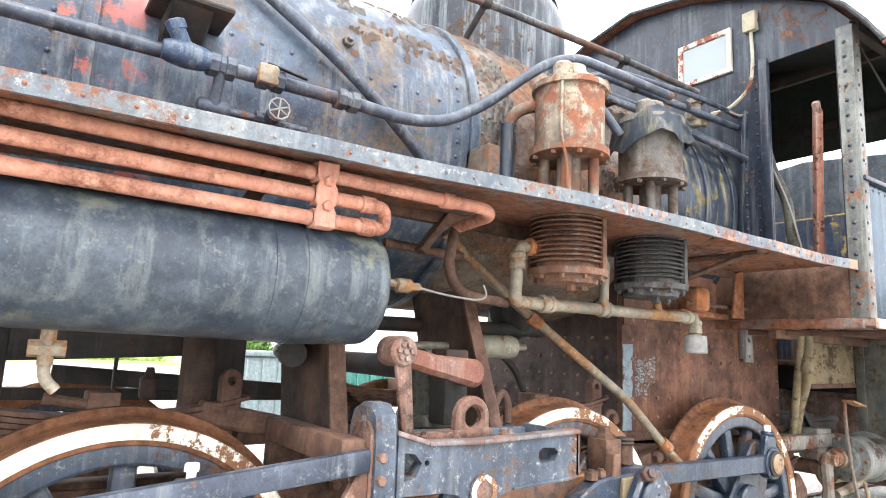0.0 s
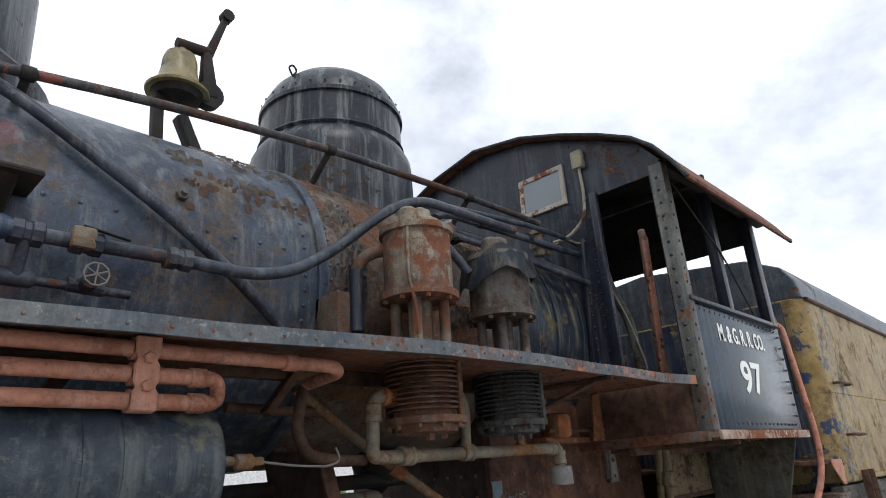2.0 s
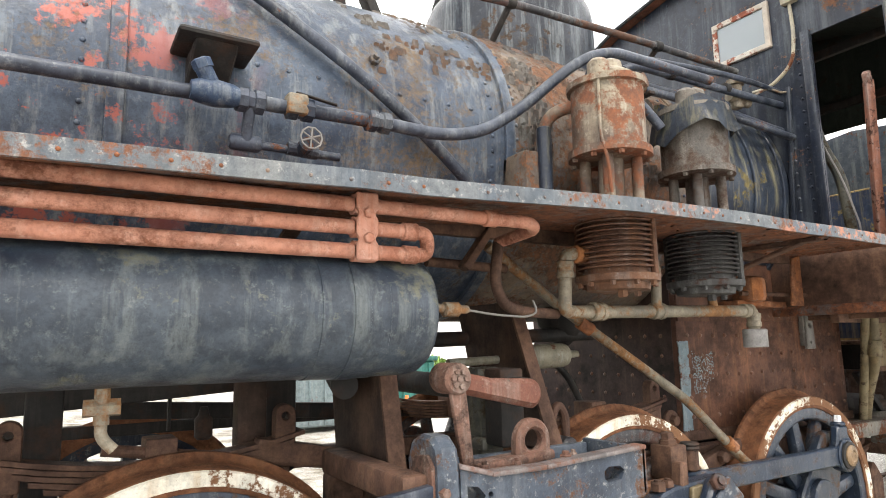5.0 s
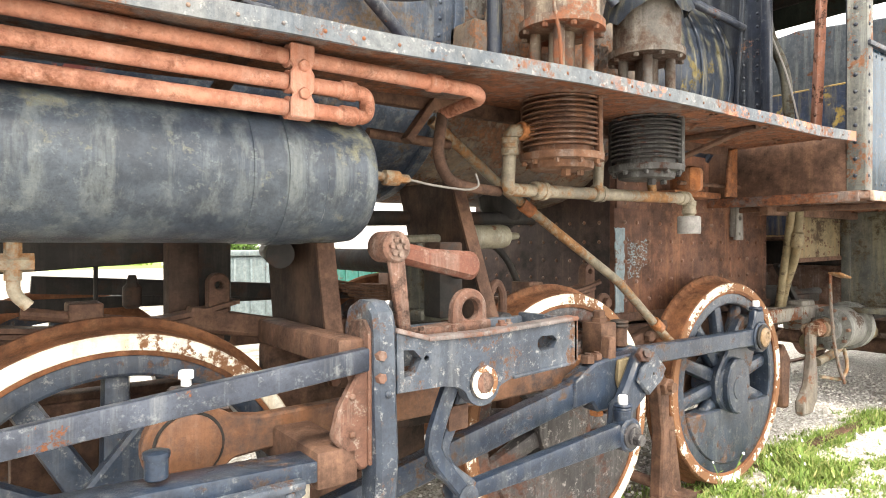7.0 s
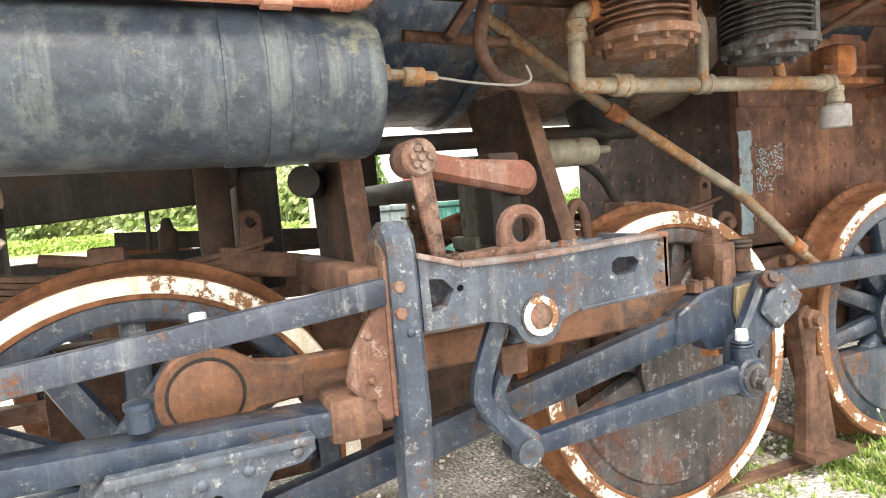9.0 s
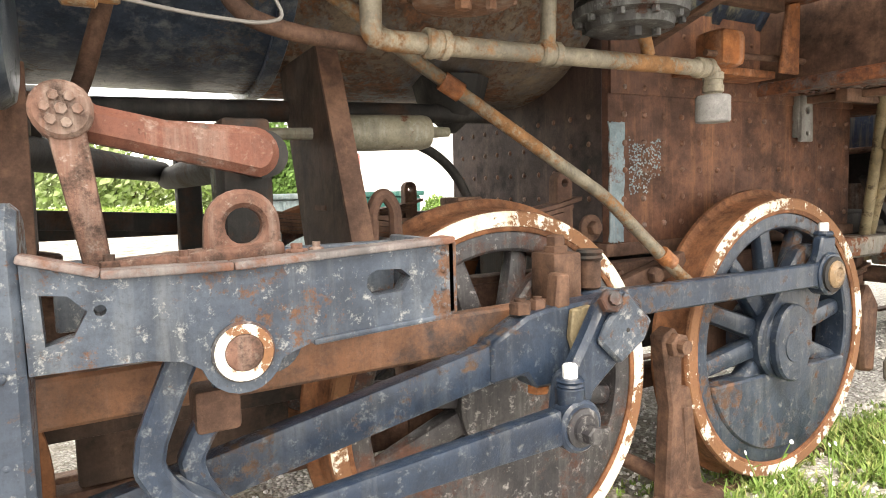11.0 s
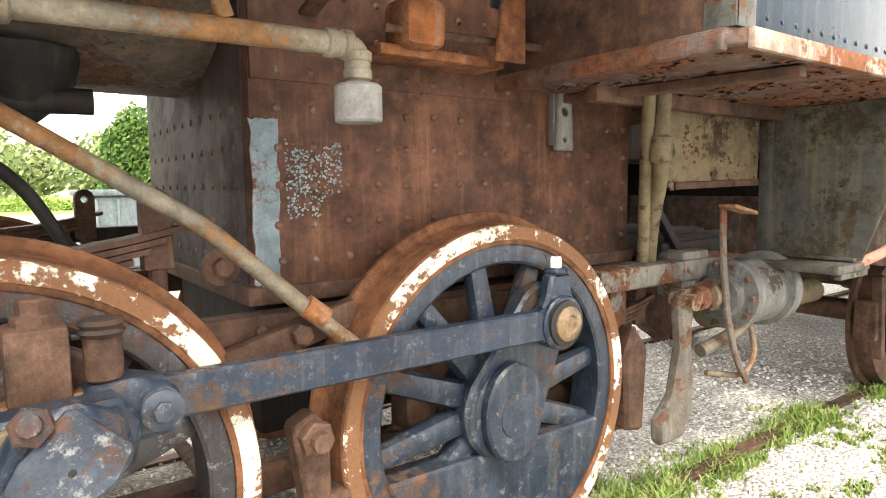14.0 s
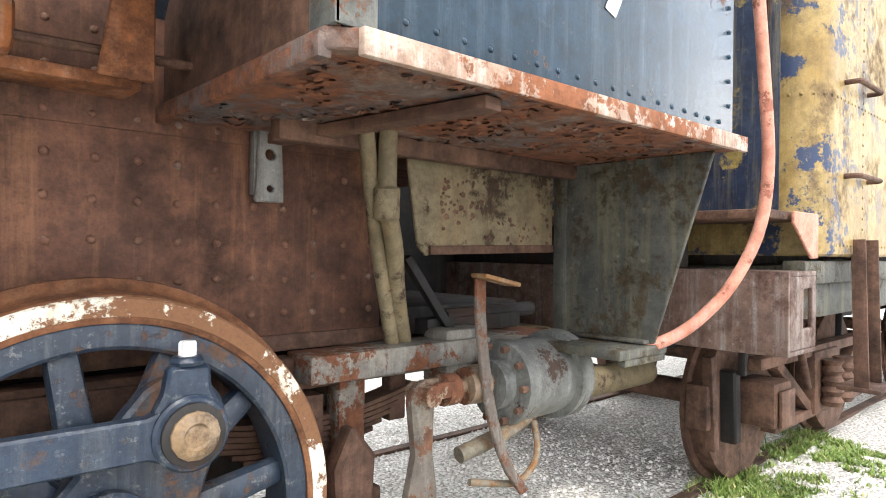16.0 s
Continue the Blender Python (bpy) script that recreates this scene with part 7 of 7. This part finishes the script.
# Leaf colour of the far wood is paled to stand for haze.
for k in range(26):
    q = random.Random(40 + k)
    leafy("tree", "spring-green broadleaf tree in the far wood, paled for haze", (-95 + 7.5 * k + q.uniform(-2, 2), 78 + q.uniform(-8, 14), -0.2), (6.0, 5.0, 3.6 + q.uniform(-1, 1.2)), 2600, k, (0.22 + 0.05 * q.random(), 0.30, 0.13), 0.42, "far wood")


def build_hill():
    bm = bmesh.new()
    xs = [-420 + 14 * k for k in range(61)]
    rows = []
    for j, (y, h) in enumerate(((110, 0), (150, 9), (210, 20), (300, 30), (420, 20))):
        rows.append([bm.verts.new((x, y, h * (1.0 - 0.0 * j) * (0.75 + 0.5 * noise.noise((x * 0.006, y * 0.004, 2))) * max(0.12, min(1, (70 - x) / 170)) + 1.2 * noise.noise((x * 0.07, y * 0.05, 4)) - 0.1)) for x in xs])
    for A, B in zip(rows, rows[1:]):
        for i in range(len(xs) - 1):
            bm.faces.new((A[i], A[i + 1], B[i + 1], B[i]))
    m = Mat("haze_paled_hillside")
    # Distance haze is put into the hill greens as paler colour.
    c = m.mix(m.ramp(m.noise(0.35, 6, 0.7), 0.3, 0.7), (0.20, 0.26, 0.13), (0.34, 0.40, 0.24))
    tagged(part("backdrop", bm, m.done(c, 0.95, 0, m.noise(0.5, 5), 1.0, 2.0), None), "wooded hills beyond the field, paled for distance haze", "hill", kind="structure")


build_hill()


def build_hedge(x0, x1, y, h, seed):
    q = random.Random(seed)
    verts, faces = [], []
    for _ in range(int((x1 - x0) * 160)):
        p = Vector((q.uniform(x0, x1), y + q.uniform(-0.6, 0.6), q.uniform(-0.05, h * (0.85 + 0.3 * noise.noise((q.random(), seed, 0))))))
        d = Vector((q.gauss(0, 1), q.gauss(0, 1), q.gauss(0, 1))).normalized()
        e = d.orthogonal().normalized() * 0.12
        f = d.cross(e) * 0.6
        b = len(verts)
        verts += [p - e, p + f, p + e, p - f]
        faces.append((b, b + 1, b + 2, b + 3))
    me = bpy.data.meshes.new("hedge")
    me.from_pydata(verts, [], faces)
    m = Mat("hedge_leaves")
    gi = m.nt.nodes.new("ShaderNodeNewGeometry").outputs["Random Per Island"]
    me.materials.append(m.done(m.mix(gi, (0.16, 0.25, 0.04), (0.32, 0.42, 0.1)), 0.7))
    tagged(new("hedge", me), "low trimmed green hedge at the field edge", "hedge", kind="stuff")


build_hedge(-40, 6, 44, 0.7, 3)
build_hedge(-45, 4, 56, 0.9, 4)


def build_bin(x, y, colour, label):
    b = thing("waste_container", label, "container", "containers on the lot", at=(x, y, -0.06))
    m = worn("container_paint", colour, tuple(1.25 * v for v in colour), RUST, 0.2, streaks=0.2, rough=0.5)
    part("body", plate([(-0.66, 0.12), (0.66, 0.12), (0.7, 1.2), (-0.7, 1.2)], -0.7, 0.7, bev=0.03), m, b)
    part("lid", join(box(-0.74, 0.0, -0.76, 0.74, 1.2, 1.29, 0.02), box(0.0, 0.74, -0.76, 0.74, 1.2, 1.29, 0.02)), worn("container_lid", tuple(0.8 * v for v in colour), colour, RUST, 0.1, rough=0.5), b)
    for k in range(5):
        part("rib", box(-0.56 + 0.28 * k - 0.02, -0.56 + 0.28 * k + 0.02, -0.74, -0.69, 0.15, 1.15, 0.008), m, b)
    for sx in (-1, 1):
        part("wheel", rod((sx * 0.55, -0.5, 0.06), (sx * 0.55, -0.42, 0.06), 0.06, 14), M_BLACK, b)


build_bin(0.70, 9.6, (0.14, 0.18, 0.19), "grey steel waste container on the gravel lot")
build_bin(2.25, 9.6, (0.02, 0.12, 0.10), "dark green waste container on the gravel lot")
cone = thing("traffic_cone", "orange and white traffic cone on the lot", "cone", at=(1.95, 8.2, -0.03))
part("cone_body", lathe([(0.0, 0.15), (0.03, 0.12), (0.6, 0.03)], (0, 0, 0.0), (0, 0, 1), 20), Mat("cone_orange").done((0.7, 0.16, 0.03), 0.5), cone)
part("cone_sleeve", lathe([(0.22, 0.102), (0.4, 0.072)], (0, 0, 0.0), (0, 0, 1), 20, caps=False), M_CAP, cone)
hall = thing("white_building", "white metal building with a red door across the lot", "building", at=(6.4, 28.7, -0.06))
part("wall", box(0, 24, 0, 14, 0, 7.2, 0.02), worn("white_siding", (0.78, 0.78, 0.77), (0.82, 0.82, 0.82), (0.7, 0.7, 0.68), 0.15, streaks=0.05, rough=0.6, scuff=0.05), hall)
part("red_door", box(1.88, 3.26, -0.06, 0.02, 0.2, 3.33, 0.02), worn("red_siding", (0.42, 0.07, 0.06), (0.48, 0.11, 0.10), (0.4, 0.1, 0.1), 0.2, rough=0.6, scuff=0.05), hall, "red roll-up door")
part("roof", plate([(-0.4, 7.2), (14.4, 7.2), (7, 9.6)], -0.4, 24.4, plane="yz", bev=0.02), worn("pale_metal_roof", (0.6, 0.61, 0.62), (0.66, 0.67, 0.68), RUST, 0.05), hall)
